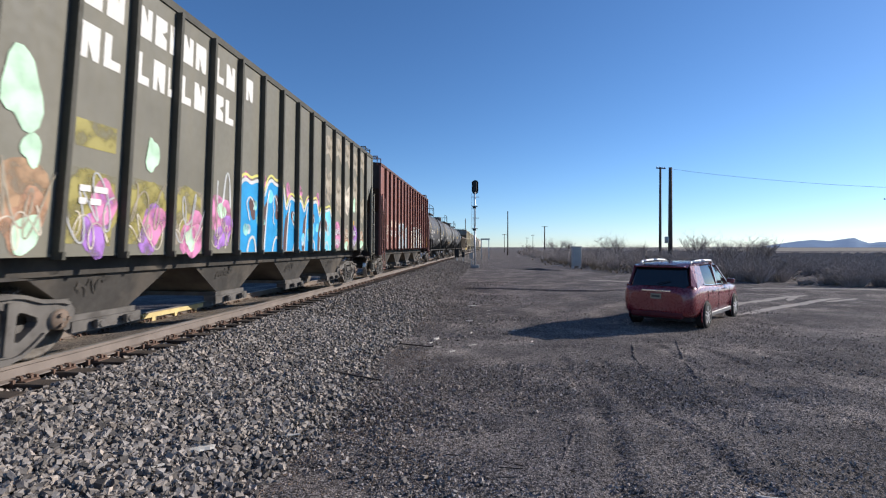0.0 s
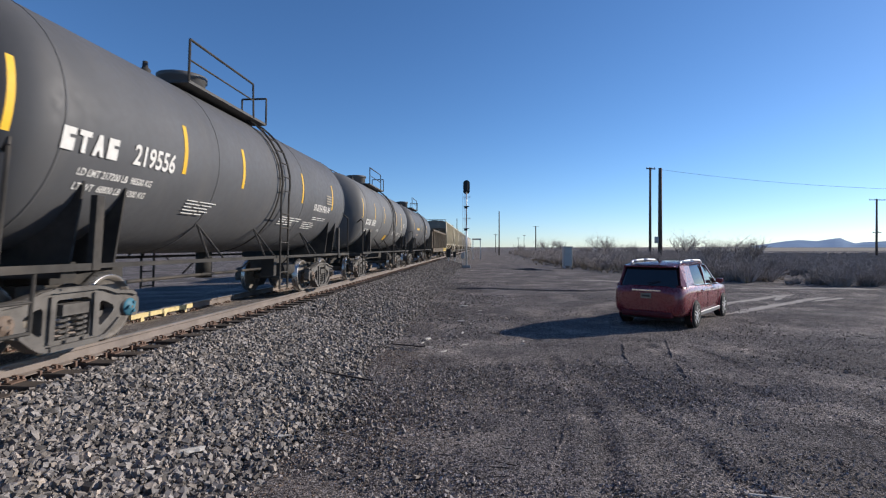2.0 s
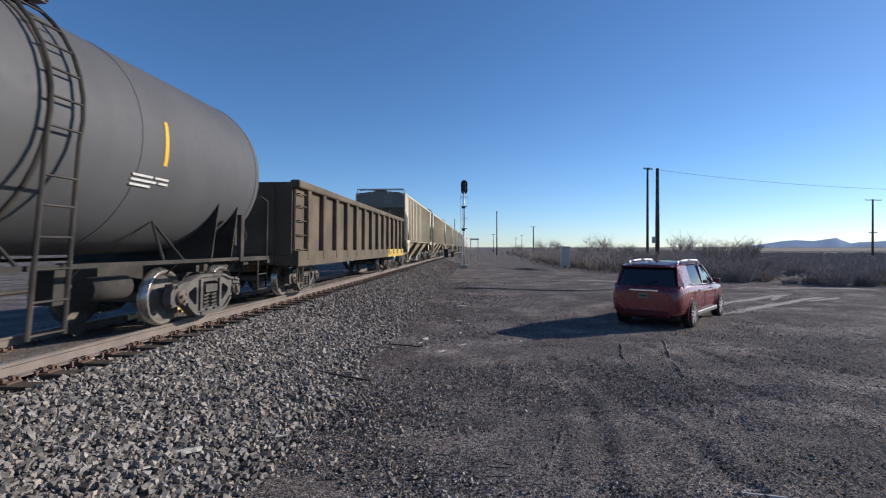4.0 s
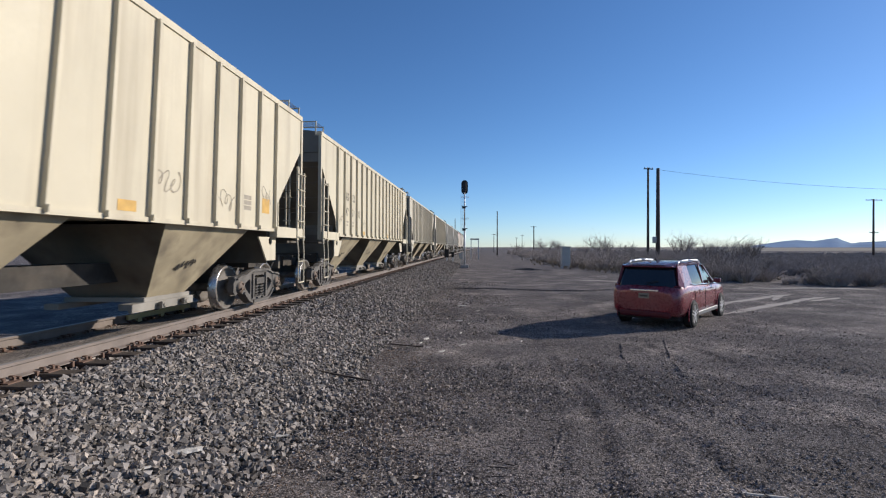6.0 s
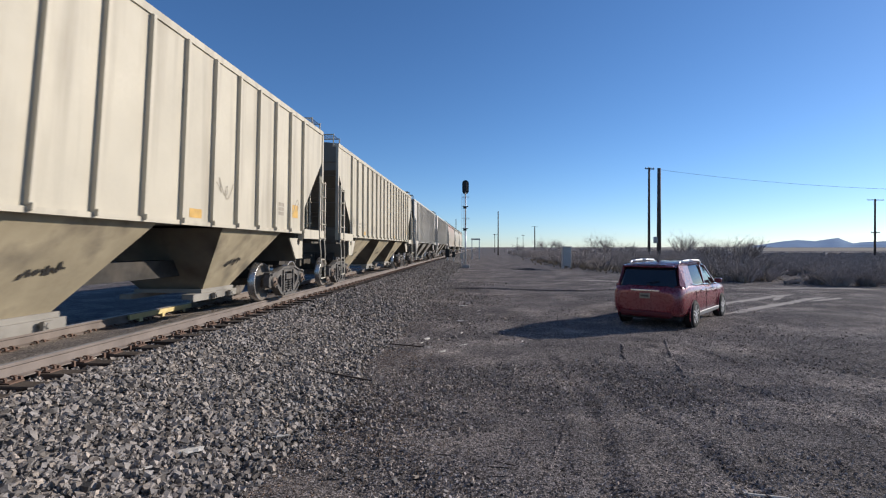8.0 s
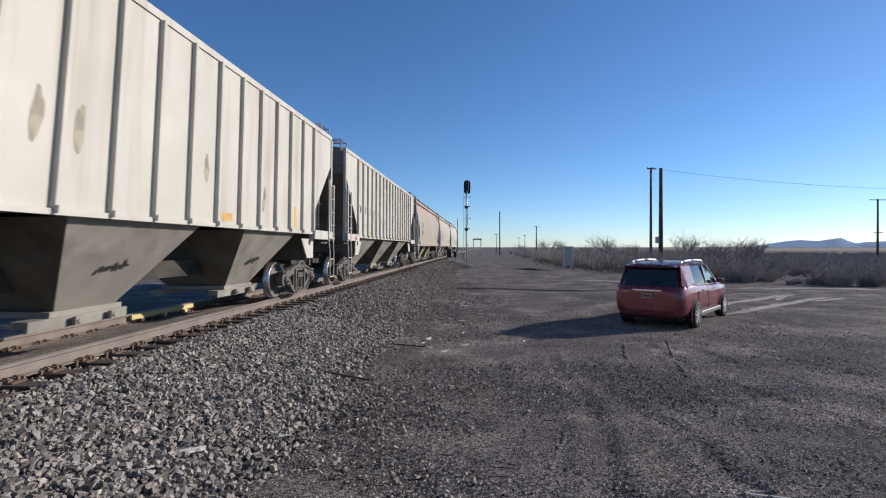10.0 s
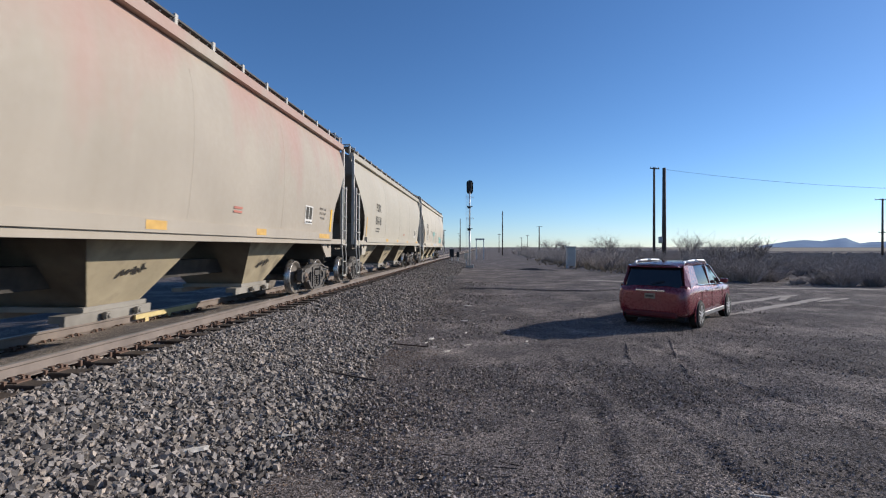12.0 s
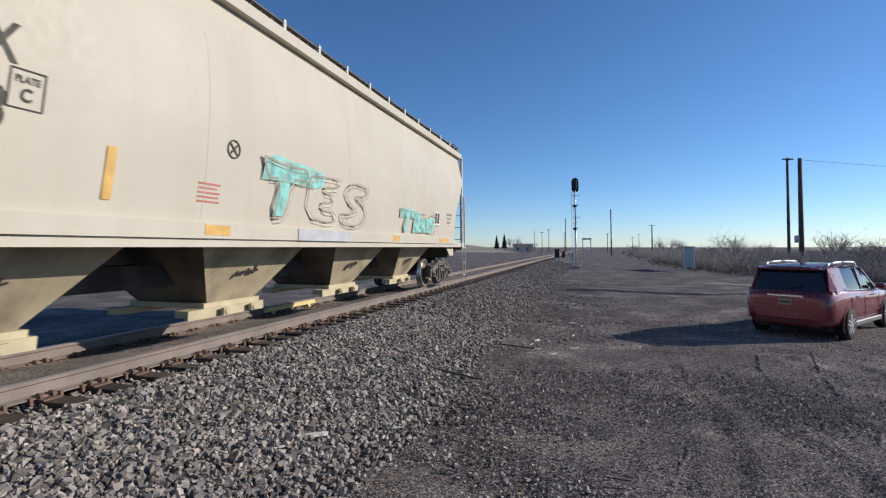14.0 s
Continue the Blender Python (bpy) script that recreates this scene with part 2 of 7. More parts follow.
def ground_z(x, y):
    """Height of the ground sheet at (x, y)."""
    i, j = (int(np.clip(np.searchsorted(g, v) - 1, 0, len(g) - 2)) for g, v in ((gx, x), (gy, y)))
    u, v = (x - gx[i]) / (gx[i + 1] - gx[i]), (y - gy[j]) / (gy[j + 1] - gy[j])
    return float((Z[i, j] * (1 - u) + Z[i + 1, j] * u) * (1 - v) + (Z[i, j + 1] * (1 - u) + Z[i + 1, j + 1] * u) * v)


def bed_height(x):
    d = np.abs(x - TRACK_X)
    return np.where(d < 1.55, 0.575, np.clip(0.575 - (d - 1.55) * 0.245, -0.05, 1))


xs = np.array([-10.4, -9.6, -8.6, -7.4, -6.6, -5.1, -4.3, -3.9, -3.4, -2.9, -2.4, -2.0, -1.75])
ys = np.concatenate([np.arange(-60, 60, 1.0), np.arange(60, 900, 20)])
XX, YY = np.meshgrid(xs, ys, indexing="ij")
ZZ = bed_height(XX) - 0.02 + 0.03 * np.sin(YY * 1.7 + XX * 2.1) * np.sin(YY * 0.6 + XX)
ZZ[np.abs(XX - TRACK_X) < 1.6] = 0.535
ii = np.arange(XX.size).reshape(XX.shape)
quads = np.stack([ii[:-1, :-1], ii[1:, :-1], ii[1:, 1:], ii[:-1, 1:]], -1).reshape(-1, 4)
tagged(new("ballast_bed", fast_mesh("ballast_bed", np.stack([XX, YY, ZZ], -1).reshape(-1, 3), quads, M_BALLAST, True)),
       "grey crushed stone ballast shoulder along the railway track", "ballast", kind="structure")

ROCK = np.array([(-1, -1, -1), (1, -1, -1), (1, 1, -1), (-1, 1, -1), (-1, -1, 1), (1, -1, 1), (1, 1, 1), (-1, 1, 1)], float) * 0.5
ROCK_F = np.array([(0, 2, 1), (0, 3, 2), (4, 5, 6), (4, 6, 7), (0, 1, 5), (0, 5, 4), (1, 2, 6), (1, 6, 5), (2, 3, 7), (2, 7, 6), (3, 0, 4), (3, 4, 7)])


def stones(name, x, y, z, size, material, flatten=0.7):
    """Many broken stones in one mesh, each of its own shape, turned at random."""
    n = len(x)
    rng = np.random.RandomState(len(x) % 997)
    v = ROCK[None] * (1 + rng.uniform(-0.55, 0.45, (n, 8, 3)))
    v[:, :, 0] *= rng.uniform(0.75, 1.35, (n, 1))
    v[:, :, 2] *= flatten * rng.uniform(0.7, 1.2, (n, 1))
    v *= size[:, None, None]
    a, b, c = (rng.uniform(0, math.tau, n), rng.normal(0, 0.7, n), rng.normal(0, 0.7, n))
    for (i, j), t in (((1, 2), b), ((0, 2), c), ((0, 1), a)):
        p, q = v[:, :, i].copy(), v[:, :, j].copy()
        v[:, :, i] = p * np.cos(t)[:, None] - q * np.sin(t)[:, None]
        v[:, :, j] = p * np.sin(t)[:, None] + q * np.cos(t)[:, None]
    v += np.stack([x, y, z], -1)[:, None, :]
    f = (ROCK_F[None] + np.arange(n)[:, None, None] * 8).reshape(-1, 3)
    return new(name, fast_mesh(name, v.reshape(-1, 3), f, material))


M_STONE = mat("crushed_stone", (0.212, 0.192, 0.178), 0.9, var=0.2, scale=9, fine=60, bump=0.4, bump_scale=90, islands=0.62, spec=0.25, tan=(0.30, 0.25, 0.205))
M_GRAVEL = mat("fine_gravel", (0.25, 0.226, 0.215), 0.92, var=0.2, scale=9, fine=60, bump=0.3, islands=0.85, spec=0.2, tan=(0.30, 0.25, 0.21))
M_BROWNBITS = mat("brown_grit", (0.15, 0.108, 0.082), 0.95, var=0.2, scale=9, fine=60, bump=0.0, islands=0.6, spec=0.15, tan=(0.25, 0.19, 0.14))


def scatter(n, x0, x1, y0, y1, rng):
    return rng.uniform(x0, x1, n), rng.uniform(y0, y1, n)


rng = np.random.RandomState(4)
sets = [scatter(48000, -4.62, -1.9, 1.8, 11, rng), scatter(20000, -4.62, -1.9, 11, 26, rng), scatter(9000, -4.62, -1.9, 26, 60, rng), scatter(9000, -4.62, -1.9, -3, 1.8, rng)]
sx, sy = (np.concatenate([s[k] for s in sets]) for k in (0, 1))
edge = -2.1 + 0.45 * np.sin(sy * 0.9) * np.sin(sy * 0.37 + 1) + np.abs(rng.normal(0, 0.45, len(sx))) * rng.choice([-0.6, 1.0], len(sx))
keep = (sx < edge) & (sx > -4.52)
sx, sy = sx[keep], sy[keep]
sz = bed_height(sx) + rng.uniform(-0.02, 0.042, len(sx))
tagged(stones("ballast_stones", sx, sy, sz, 0.018 + 0.042 * rng.uniform(0, 1, len(sx)) ** 1.5, M_STONE),
       "loose sharp grey crushed ballast stones on the track shoulder", "ballast", kind="stuff")
ex, ey = scatter(56000, -2.7, 1.6, -6, 30, rng)
keep = rng.uniform(0, 1, len(ex)) < np.exp(-np.clip(ex + 2.3 + 0.35 * np.sin(ey * 0.8 + 1.5 * np.sin(ey * 0.31)), 0, 9) / 0.95)
ex, ey = ex[keep], ey[keep]
tagged(stones("edge_stones", ex, ey, np.maximum(bed_height(ex), -0.022) + rng.uniform(-0.008, 0.012, len(ex)), 0.014 + 0.036 * rng.uniform(0, 1, len(ex)) ** 2, M_STONE, 0.6),
       "small ballast stones thinning out over the dirt", "gravel", kind="stuff")
cx, cy = scatter(15000, -7.4, -4.5, 1.5, 26, rng)
keep = np.abs((cy / 0.5) % 1 - 0.5) < 0.30
cx, cy = cx[keep], cy[keep]
tagged(stones("crib_stones", cx, cy, np.full(len(cx), 0.545) + rng.uniform(-0.01, 0.02, len(cx)), rng.uniform(0.03, 0.06, len(cx)), M_STONE),
       "crushed stone between the railway ties", "ballast", kind="stuff")
sets = [scatter(26000, -2.6, 3.5, 1.6, 9, rng), scatter(16000, -2.6, 9, 4, 22, rng), scatter(10000, 2, 9, 2, 10, rng), scatter(7000, -2.6, 7, -6, 2, rng)]
fx, fy = (np.concatenate([s[k] for s in sets]) for k in (0, 1))
clump = np.sin(fx * 1.3 + 2 * np.sin(fy * 0.7)) + np.sin(fy * 0.9 + fx * 0.5)
keep = clump + rng.normal(0, 0.8, len(fx)) + np.clip(1.5 - fx, -1.5, 3) * 0.5 > -1.3
fx, fy = fx[keep], fy[keep]
tagged(stones("loose_gravel", fx, fy, np.full(len(fx), -0.018) + rng.uniform(-0.01, 0.012, len(fx)), np.abs(rng.normal(0.0, 0.008, len(fx))) + 0.008, M_GRAVEL, 0.5),
       "fine dark gravel and pale chips strewn over the dirt", "gravel", kind="stuff")

TETRA = np.array([(0.6, 0, -0.35), (-0.35, 0.52, -0.35), (-0.35, -0.52, -0.35), (0, 0, 0.55)])
TETRA_F = np.array([(0, 1, 3), (1, 2, 3), (2, 0, 3)])


def grit(name, x, y, size, material, seed):
    """Very many small sharp chips in one mesh, pressed into the ground."""
    rng = np.random.RandomState(seed)
    n = len(x)
    v = TETRA[None] * (1 + rng.uniform(-0.35, 0.35, (n, 4, 3))) * size[:, None, None]
    v[:, :, 0] *= rng.uniform(0.8, 1.9, (n, 1))
    v[:, :, 2] *= 0.75
    a = rng.uniform(0, math.tau, (n, 1))
    p, q = v[:, :, 0].copy(), v[:, :, 1].copy()
    v[:, :, 0], v[:, :, 1] = p * np.cos(a) - q * np.sin(a), p * np.sin(a) + q * np.cos(a)
    i = np.clip(np.searchsorted(gx, x) - 1, 0, len(gx) - 2)
    j = np.clip(np.searchsorted(gy, y) - 1, 0, len(gy) - 2)
    u, w = (x - gx[i]) / (gx[i + 1] - gx[i]), (y - gy[j]) / (gy[j + 1] - gy[j])
    z = (Z[i, j] * (1 - u) + Z[i + 1, j] * u) * (1 - w) + (Z[i, j + 1] * (1 - u) + Z[i + 1, j + 1] * u) * w
    z = np.maximum(z, bed_height(x) - 0.02) + size * 0.2
    v += np.stack([x, y, z], -1)[:, None, :]
    f = (TETRA_F[None] + np.arange(n)[:, None, None] * 4).reshape(-1, 3)
    return new(name, fast_mesh(name, v.reshape(-1, 3), f, material))


sets = [scatter(60000, -2.4, 4.8, 2.2, 8, rng), scatter(42000, -2.2, 9.5, 6, 15, rng), scatter(9000, 4, 9, 3, 8, rng)]
qx, qy = (np.concatenate([k[i] for k in sets]) for i in (0, 1))
patch = np.sin(qx * 1.1 + 1.7 * np.sin(qy * 0.6)) + np.sin(qy * 1.3 + qx * 0.8) + 0.6 * np.sin(qx * 3.1 - qy * 2.3)
keep = patch + rng.normal(0, 1.0, len(qx)) > -0.9
qx, qy = qx[keep], qy[keep]
tagged(grit("cinder_grit", qx, qy, 0.007 + 0.013 * rng.uniform(0, 1, len(qx)) ** 2.2, M_GRAVEL, 5),
       "coarse dark cinder grit with pale chips covering the clearing", "gravel", kind="stuff")
sets = [scatter(26000, -3.9, 0.3, 2.4, 10, rng), scatter(22000, -3.9, 0.0, 10, 26, rng)]
qx, qy = (np.concatenate([k[i] for k in sets]) for i in (0, 1))
keep = np.abs(qx + 1.7 + 0.5 * np.sin(qy * 0.7)) < np.abs(rng.normal(0, 0.8, len(qx)))  + 0.25 * np.sin(qx * 2.7 + qy * 1.9)
qx, qy = qx[keep], qy[keep]
tagged(grit("brown_grit", qx, qy, 0.009 + 0.014 * rng.uniform(0, 1, len(qx)) ** 2, M_BROWNBITS, 6),
       "brown wood and stone crumbs along the foot of the ballast", "gravel", kind="stuff")

track = tagged(new("railway_track"), "single railway track with rusty rails on dark wooden ties", "track", kind="structure")
RAILPROF = [(-0.075, 0), (0.075, 0), (0.075, 0.012), (0.012, 0.03), (0.010, 0.125), (0.036, 0.138), (0.037, 0.165), (0.03, 0.172), (-0.03, 0.172),
            (-0.037, 0.165), (-0.036, 0.138), (-0.010, 0.125), (-0.012, 0.03), (-0.075, 0.012)]
for dx in (-0.753, 0.753):
    bm = bmesh.new()
    ends = [[bm.verts.new((TRACK_X + dx + u, y, RAIL_Z - 0.172 + w)) for u, w in RAILPROF] for y in (-80, 900)]
    for k in range(len(RAILPROF)):
        f = bm.faces.new((ends[0][k], ends[0][(k + 1) % len(RAILPROF)], ends[1][(k + 1) % len(RAILPROF)], ends[1][k]))
        f.material_index = 1 if k == 7 else 0
    bm.faces.new(ends[0])
    bm.faces.new(ends[1])
    part("rail", bm, [M_STEEL, M_RAILTOP], track)
bar = bmesh.new()
addbox(bar, TRACK_X - 0.70, TRACK_X - 0.655, 8.9, 10.9, RAIL_Z - 0.10, RAIL_Z - 0.012)
for q in (9.2, 9.9, 10.6):
    addbox(bar, TRACK_X - 0.715, TRACK_X - 0.645, q - 0.05, q + 0.05, RAIL_Z - 0.17, RAIL_Z - 0.09)
part("guard_bar", bar, M_BARPAINT, track, "pale yellow painted bar along the far rail")
M_FILL = mat("packed_dust", (0.25, 0.213, 0.18), 0.95, var=0.2, scale=1.5, fine=30, bump=0.5, bump_scale=40, dist=0.01, spec=0.05, dirt=(0.15, 0.128, 0.11), dirt_amount=0.6, dirt_scale=1.2, speckle=60.0)
fx_, fy_ = np.append(np.linspace(-0.665, 0.60, 12), 0.625), np.arange(-12, 90, 0.25)
FX, FY = np.meshgrid(fx_, fy_, indexing="ij")
FZ = RAIL_Z - 0.168 + 0.010 * np.sin(FY * 4.1 + FX * 3) + 0.008 * np.sin(FY * 1.3 - FX * 5) + 0.10 * np.clip((FX + 0.5) / 1.0, 0, 1)
FZ[-1] = RAIL_Z - 0.19      # flangeway beside the near rail
fi = np.arange(FX.size).reshape(FX.shape)
quads = np.stack([fi[:-1, :-1], fi[1:, :-1], fi[1:, 1:], fi[:-1, 1:]], -1).reshape(-1, 4)
tagged(new("track_fill", fast_mesh("track_fill", np.stack([FX + TRACK_X, FY, FZ], -1).reshape(-1, 3), quads, M_FILL, True)),
       "packed tan dust filling the track between the rails", "dirt", kind="structure")
tie = boxmesh(-1.3, 1.3, -0.115, 0.115, -0.18, 0.0)
ME_TIE = finish("tie", bevelled(tie, 0.012), M_TIE)
bm = bmesh.new()
for dx in (-0.753, 0.753):
    addbox(bm, dx - 0.18, dx + 0.18, -0.09, 0.09, 0.0, 0.014)
    for sx_ in (-0.1, 0.1):
        for sy_ in (-0.06, 0.06):
            addbox(bm, dx + sx_ - 0.013, dx + sx_ + 0.013, sy_ - 0.013, sy_ + 0.013, 0.014, 0.05)
            addbox(bm, dx + sx_ * 0.8 - 0.028, dx + sx_ * 0.8 + 0.028, sy_ - 0.018, sy_ + 0.018, 0.045, 0.062)
    for sy_ in (-0.14, 0.14):      # rail anchors beside the tie
        addbox(bm, dx - 0.10, dx + 0.10, sy_ - 0.015, sy_ + 0.015, -0.035, 0.035)
ME_PLATE = finish("tie_plate", bm, M_PLATE)
for k in range(130):
    y = -3.0 + 0.5 * k
    t = part("tie", ME_TIE, None, track, m=pose(TRACK_X + random.uniform(-0.05, 0.05), y + random.uniform(-0.03, 0.03), RAIL_Z - 0.185, 0, 0, random.uniform(-1.2, 1.2)))
    part("tie_plate", ME_PLATE, None, track, m=pose(TRACK_X, y, RAIL_Z - 0.186))
bm = bmesh.new()
for k in range(400):
    addbox(bm, TRACK_X - 1.3, TRACK_X + 1.3, 62.0 + 0.5 * k - 0.115, 62.0 + 0.5 * k + 0.115, RAIL_Z - 0.36, RAIL_Z - 0.185)
tagged(part("far_ties", bm, M_TIE, track), kind="stuff")
# ---- the train ----
M_CREAM = mat("cream_paint", (0.57, 0.51, 0.38), 0.62, var=0.08, scale=0.8, fine=20, bump=0.05, dirt=(0.33, 0.27, 0.19), dirt_amount=0.55, dirt_scale=0.9, streak=True)
M_CREAM2 = mat("sand_paint", (0.52, 0.47, 0.37), 0.62, var=0.09, scale=0.8, fine=20, bump=0.05, dirt=(0.30, 0.26, 0.2), dirt_amount=0.6, dirt_scale=1.1, streak=True)
M_WHITE = mat("chalky_white_paint", (0.53, 0.50, 0.44), 0.6, var=0.08, scale=0.9, fine=20, bump=0.05, dirt=(0.33, 0.28, 0.22), dirt_amount=0.6, dirt_scale=1.0, streak=True)
M_OLIVE = mat("olive_grey_paint", (0.165, 0.156, 0.124), 0.6, var=0.15, scale=0.9, fine=18, bump=0.05, dirt=(0.2, 0.18, 0.13), dirt_amount=0.5, dirt_scale=1.0, streak=True)
# darker copies of the side paints: the ribs' shaded flanks put into colour
M_RIBSHADE = mat("shaded_olive_rib", (0.07, 0.066, 0.052), 0.7, var=0.2, scale=2, bump=0.05)
M_RIBSHADERED = mat("shaded_red_rib", (0.10, 0.045, 0.036), 0.7, var=0.2, scale=2, bump=0.05)
M_REDOX = mat("oxide_red_paint", (0.245, 0.106, 0.086), 0.6, var=0.12, scale=0.8, fine=18, bump=0.05, dirt=(0.29, 0.165, 0.14), dirt_amount=0.5, dirt_scale=1.0, streak=True)
M_TANK = mat("faded_black_paint", (0.098, 0.098, 0.102), 0.6, var=0.12, scale=0.7, fine=16, bump=0.04, dirt=(0.12, 0.115, 0.112), dirt_amount=0.5, dirt_scale=0.8, streak=True, spec=0.25)
M_TANK2 = mat("faded_grey_black_paint", (0.14, 0.138, 0.136), 0.6, var=0.12, scale=0.7, fine=16, bump=0.04, dirt=(0.18, 0.17, 0.16), dirt_amount=0.5, dirt_scale=0.8, streak=True, spec=0.25)
M_GOND = mat("brown_gondola_paint", (0.115, 0.09, 0.062), 0.75, var=0.2, scale=1.2, fine=20, bump=0.1, dirt=(0.17, 0.13, 0.09), dirt_amount=0.6, dirt_scale=1.2)
M_YELLOW = mat("worn_yellow_paint", (0.62, 0.42, 0.07), 0.65, var=0.15, scale=2, fine=30, dirt=(0.13, 0.095, 0.06), dirt_amount=0.9, dirt_scale=4.5)
M_STRIPE = mat("reflective_yellow", (0.72, 0.43, 0.03), 0.4, var=0.08, bump=0.0)
M_PALE = mat("pale_hopper_paint", (0.41, 0.375, 0.305), 0.6, var=0.06, scale=0.6, fine=18, bump=0.04, dirt=(0.4, 0.35, 0.28), dirt_amount=0.5, dirt_scale=0.8, streak=True)
M_PALE2 = mat("ivory_hopper_paint", (0.47, 0.43, 0.355), 0.6, var=0.06, scale=0.6, fine=18, bump=0.04, dirt=(0.43, 0.37, 0.28), dirt_amount=0.45, dirt_scale=0.8, streak=True)
M_PINKISH = mat("stained_hopper_paint", (0.37, 0.325, 0.265), 0.62, var=0.08, scale=0.6, fine=18, bump=0.04, dirt=(0.30, 0.26, 0.2), dirt_amount=0.4, dirt_scale=0.5, streak=True)


def top_stain(m, colour, amount, edge):
    """Old primer that shows along the upper side, running down in uneven tongues."""
    nt = m.node_tree
    bsdf = nt.nodes["Principled BSDF"]
    old = bsdf.inputs["Base Color"].links[0].from_socket
    tc, sep, t, mp = (nt.nodes.new(k) for k in ("ShaderNodeTexCoord", "ShaderNodeSeparateXYZ", "ShaderNodeTexNoise", "ShaderNodeMapping"))
    mp.inputs["Scale"].default_value = (1.0, 1.0, 0.3)
    t.inputs["Scale"].default_value, t.inputs["Detail"].default_value = 0.7, 6.0
    nt.links.new(tc.outputs["Object"], sep.inputs[0])
    nt.links.new(tc.outputs["Object"], mp.inputs[0])
    nt.links.new(mp.outputs[0], t.inputs["Vector"])
    h = nt.nodes.new("ShaderNodeMath")
    h.operation = "MULTIPLY_ADD"
    h.inputs[1].default_value = 0.16
    nt.links.new(sep.outputs[2], h.inputs[0])
    nt.links.new(t.outputs[0], h.inputs[2])
    r = nt.nodes.new("ShaderNodeMapRange")
    r.inputs[1].default_value, r.inputs[2].default_value, r.inputs[4].default_value = edge, edge + 0.2, amount
    nt.links.new(h.outputs[0], r.inputs[0])
    mix = nt.nodes.new("ShaderNodeMix")
    mix.data_type = "RGBA"
    mix.inputs["B"].default_value = (*colour, 1)
    nt.links.new(r.outputs[0], mix.inputs["Factor"])
    nt.links.new(old, mix.inputs["A"])
    nt.links.new(mix.outputs["Result"], bsdf.inputs["Base Color"])


top_stain(M_PINKISH, (0.39, 0.23, 0.195), 0.65, 1.03)
M_UNDER = mat("under_paint", (0.40, 0.335, 0.225), 0.75, var=0.2, scale=1.5, fine=20, bump=0.1, dirt=(0.13, 0.11, 0.085), dirt_amount=0.7, dirt_scale=1.6)
M_DARKUNDER = mat("dark_underframe", (0.045, 0.041, 0.037), 0.85, var=0.3, scale=2, fine=25, bump=0.15, dirt=(0.12, 0.1, 0.08), dirt_amount=0.6)
M_TRUCK = mat("dusty_cast_steel", (0.135, 0.124, 0.113), 0.85, var=0.2, scale=5, fine=40, bump=0.25, dirt=(0.055, 0.048, 0.043), dirt_amount=0.7, dirt_scale=4)
M_WHEEL = mat("wheel_steel", (0.17, 0.15, 0.13), 0.7, metal=0.0, var=0.2, scale=6, fine=40, bump=0.1, dirt=(0.06, 0.05, 0.043), dirt_amount=0.6, dirt_scale=5)
M_TREAD = mat("polished_tread", (0.42, 0.40, 0.38), 0.32, metal=0.9, var=0.1, bump=0.0)
M_CAP = mat("bearing_cap", (0.17, 0.125, 0.095), 0.7, var=0.2, scale=8)
M_BLUECAP = mat("blue_bearing_cap", (0.05, 0.16, 0.22), 0.6, var=0.2, scale=8)
M_INKDARK = mat("dark_stencil", (0.06, 0.055, 0.045), 0.7, var=0.2, scale=9, bump=0.0)
M_INKWHITE = mat("white_stencil", (0.66, 0.64, 0.6), 0.7, var=0.12, scale=9, bump=0.0)
M_INKFAINT = mat("faint_stencil", (0.33, 0.29, 0.23), 0.7, var=0.2, scale=9, bump=0.0)
M_INKTAN = mat("faded_tan_stencil", (0.55, 0.42, 0.32), 0.7, var=0.15, scale=9, bump=0.0)
M_GRATE = mat("roof_grating", (0.09, 0.085, 0.08), 0.7, var=0.2, scale=9, bump=0.3, bump_scale=60)
M_UNDERGREY = mat("grey_under_paint", (0.28, 0.258, 0.222), 0.75, var=0.2, scale=1.5, fine=20, bump=0.1, dirt=(0.15, 0.135, 0.115), dirt_amount=0.7, dirt_scale=1.6)
M_FADEDORANGE = mat("faded_orange", (0.55, 0.34, 0.10), 0.6, var=0.15, scale=6, bump=0.0)
M_FADEDRED = mat("faded_red_ink", (0.42, 0.17, 0.13), 0.7, var=0.15, scale=6, bump=0.0)
M_REDSIGN = mat("red_sticker", (0.5, 0.05, 0.05), 0.5, var=0.1, bump=0.0)
# end colours: grime patches over a base darkened to paint in shade
M_SHADEGRIME = mat("grimy_shaded_pale_paint", (0.15, 0.132, 0.105), 0.8, var=0.2, scale=0.9, fine=15, bump=0.08, dirt=(0.06, 0.05, 0.041), dirt_amount=0.9, dirt_scale=0.7)
M_ENDPALE = mat("dusty_shaded_end_paint", (0.23, 0.212, 0.176), 0.8, var=0.12, scale=0.9, fine=15, bump=0.05, dirt=(0.16, 0.14, 0.11), dirt_amount=0.7, dirt_scale=0.9)
M_SHADEGRIMEDARK = mat("grimy_shaded_dark_paint", (0.075, 0.055, 0.045), 0.8, var=0.2, scale=0.9, fine=15, bump=0.08, dirt=(0.03, 0.027, 0.024), dirt_amount=0.8, dirt_scale=0.7)
# darker copy of the bay colour, with the cross sheets' shade painted in
M_SLOPESHADE = mat("shaded_slope_sheet", (0.17, 0.145, 0.11), 0.85, var=0.25, scale=1.2, fine=15, bump=0.1, dirt=(0.05, 0.042, 0.035), dirt_amount=0.9, dirt_scale=0.8)
M_TRIM = mat("grey_white_trim", (0.50, 0.48, 0.43), 0.6, var=0.12, scale=3, bump=0.05)
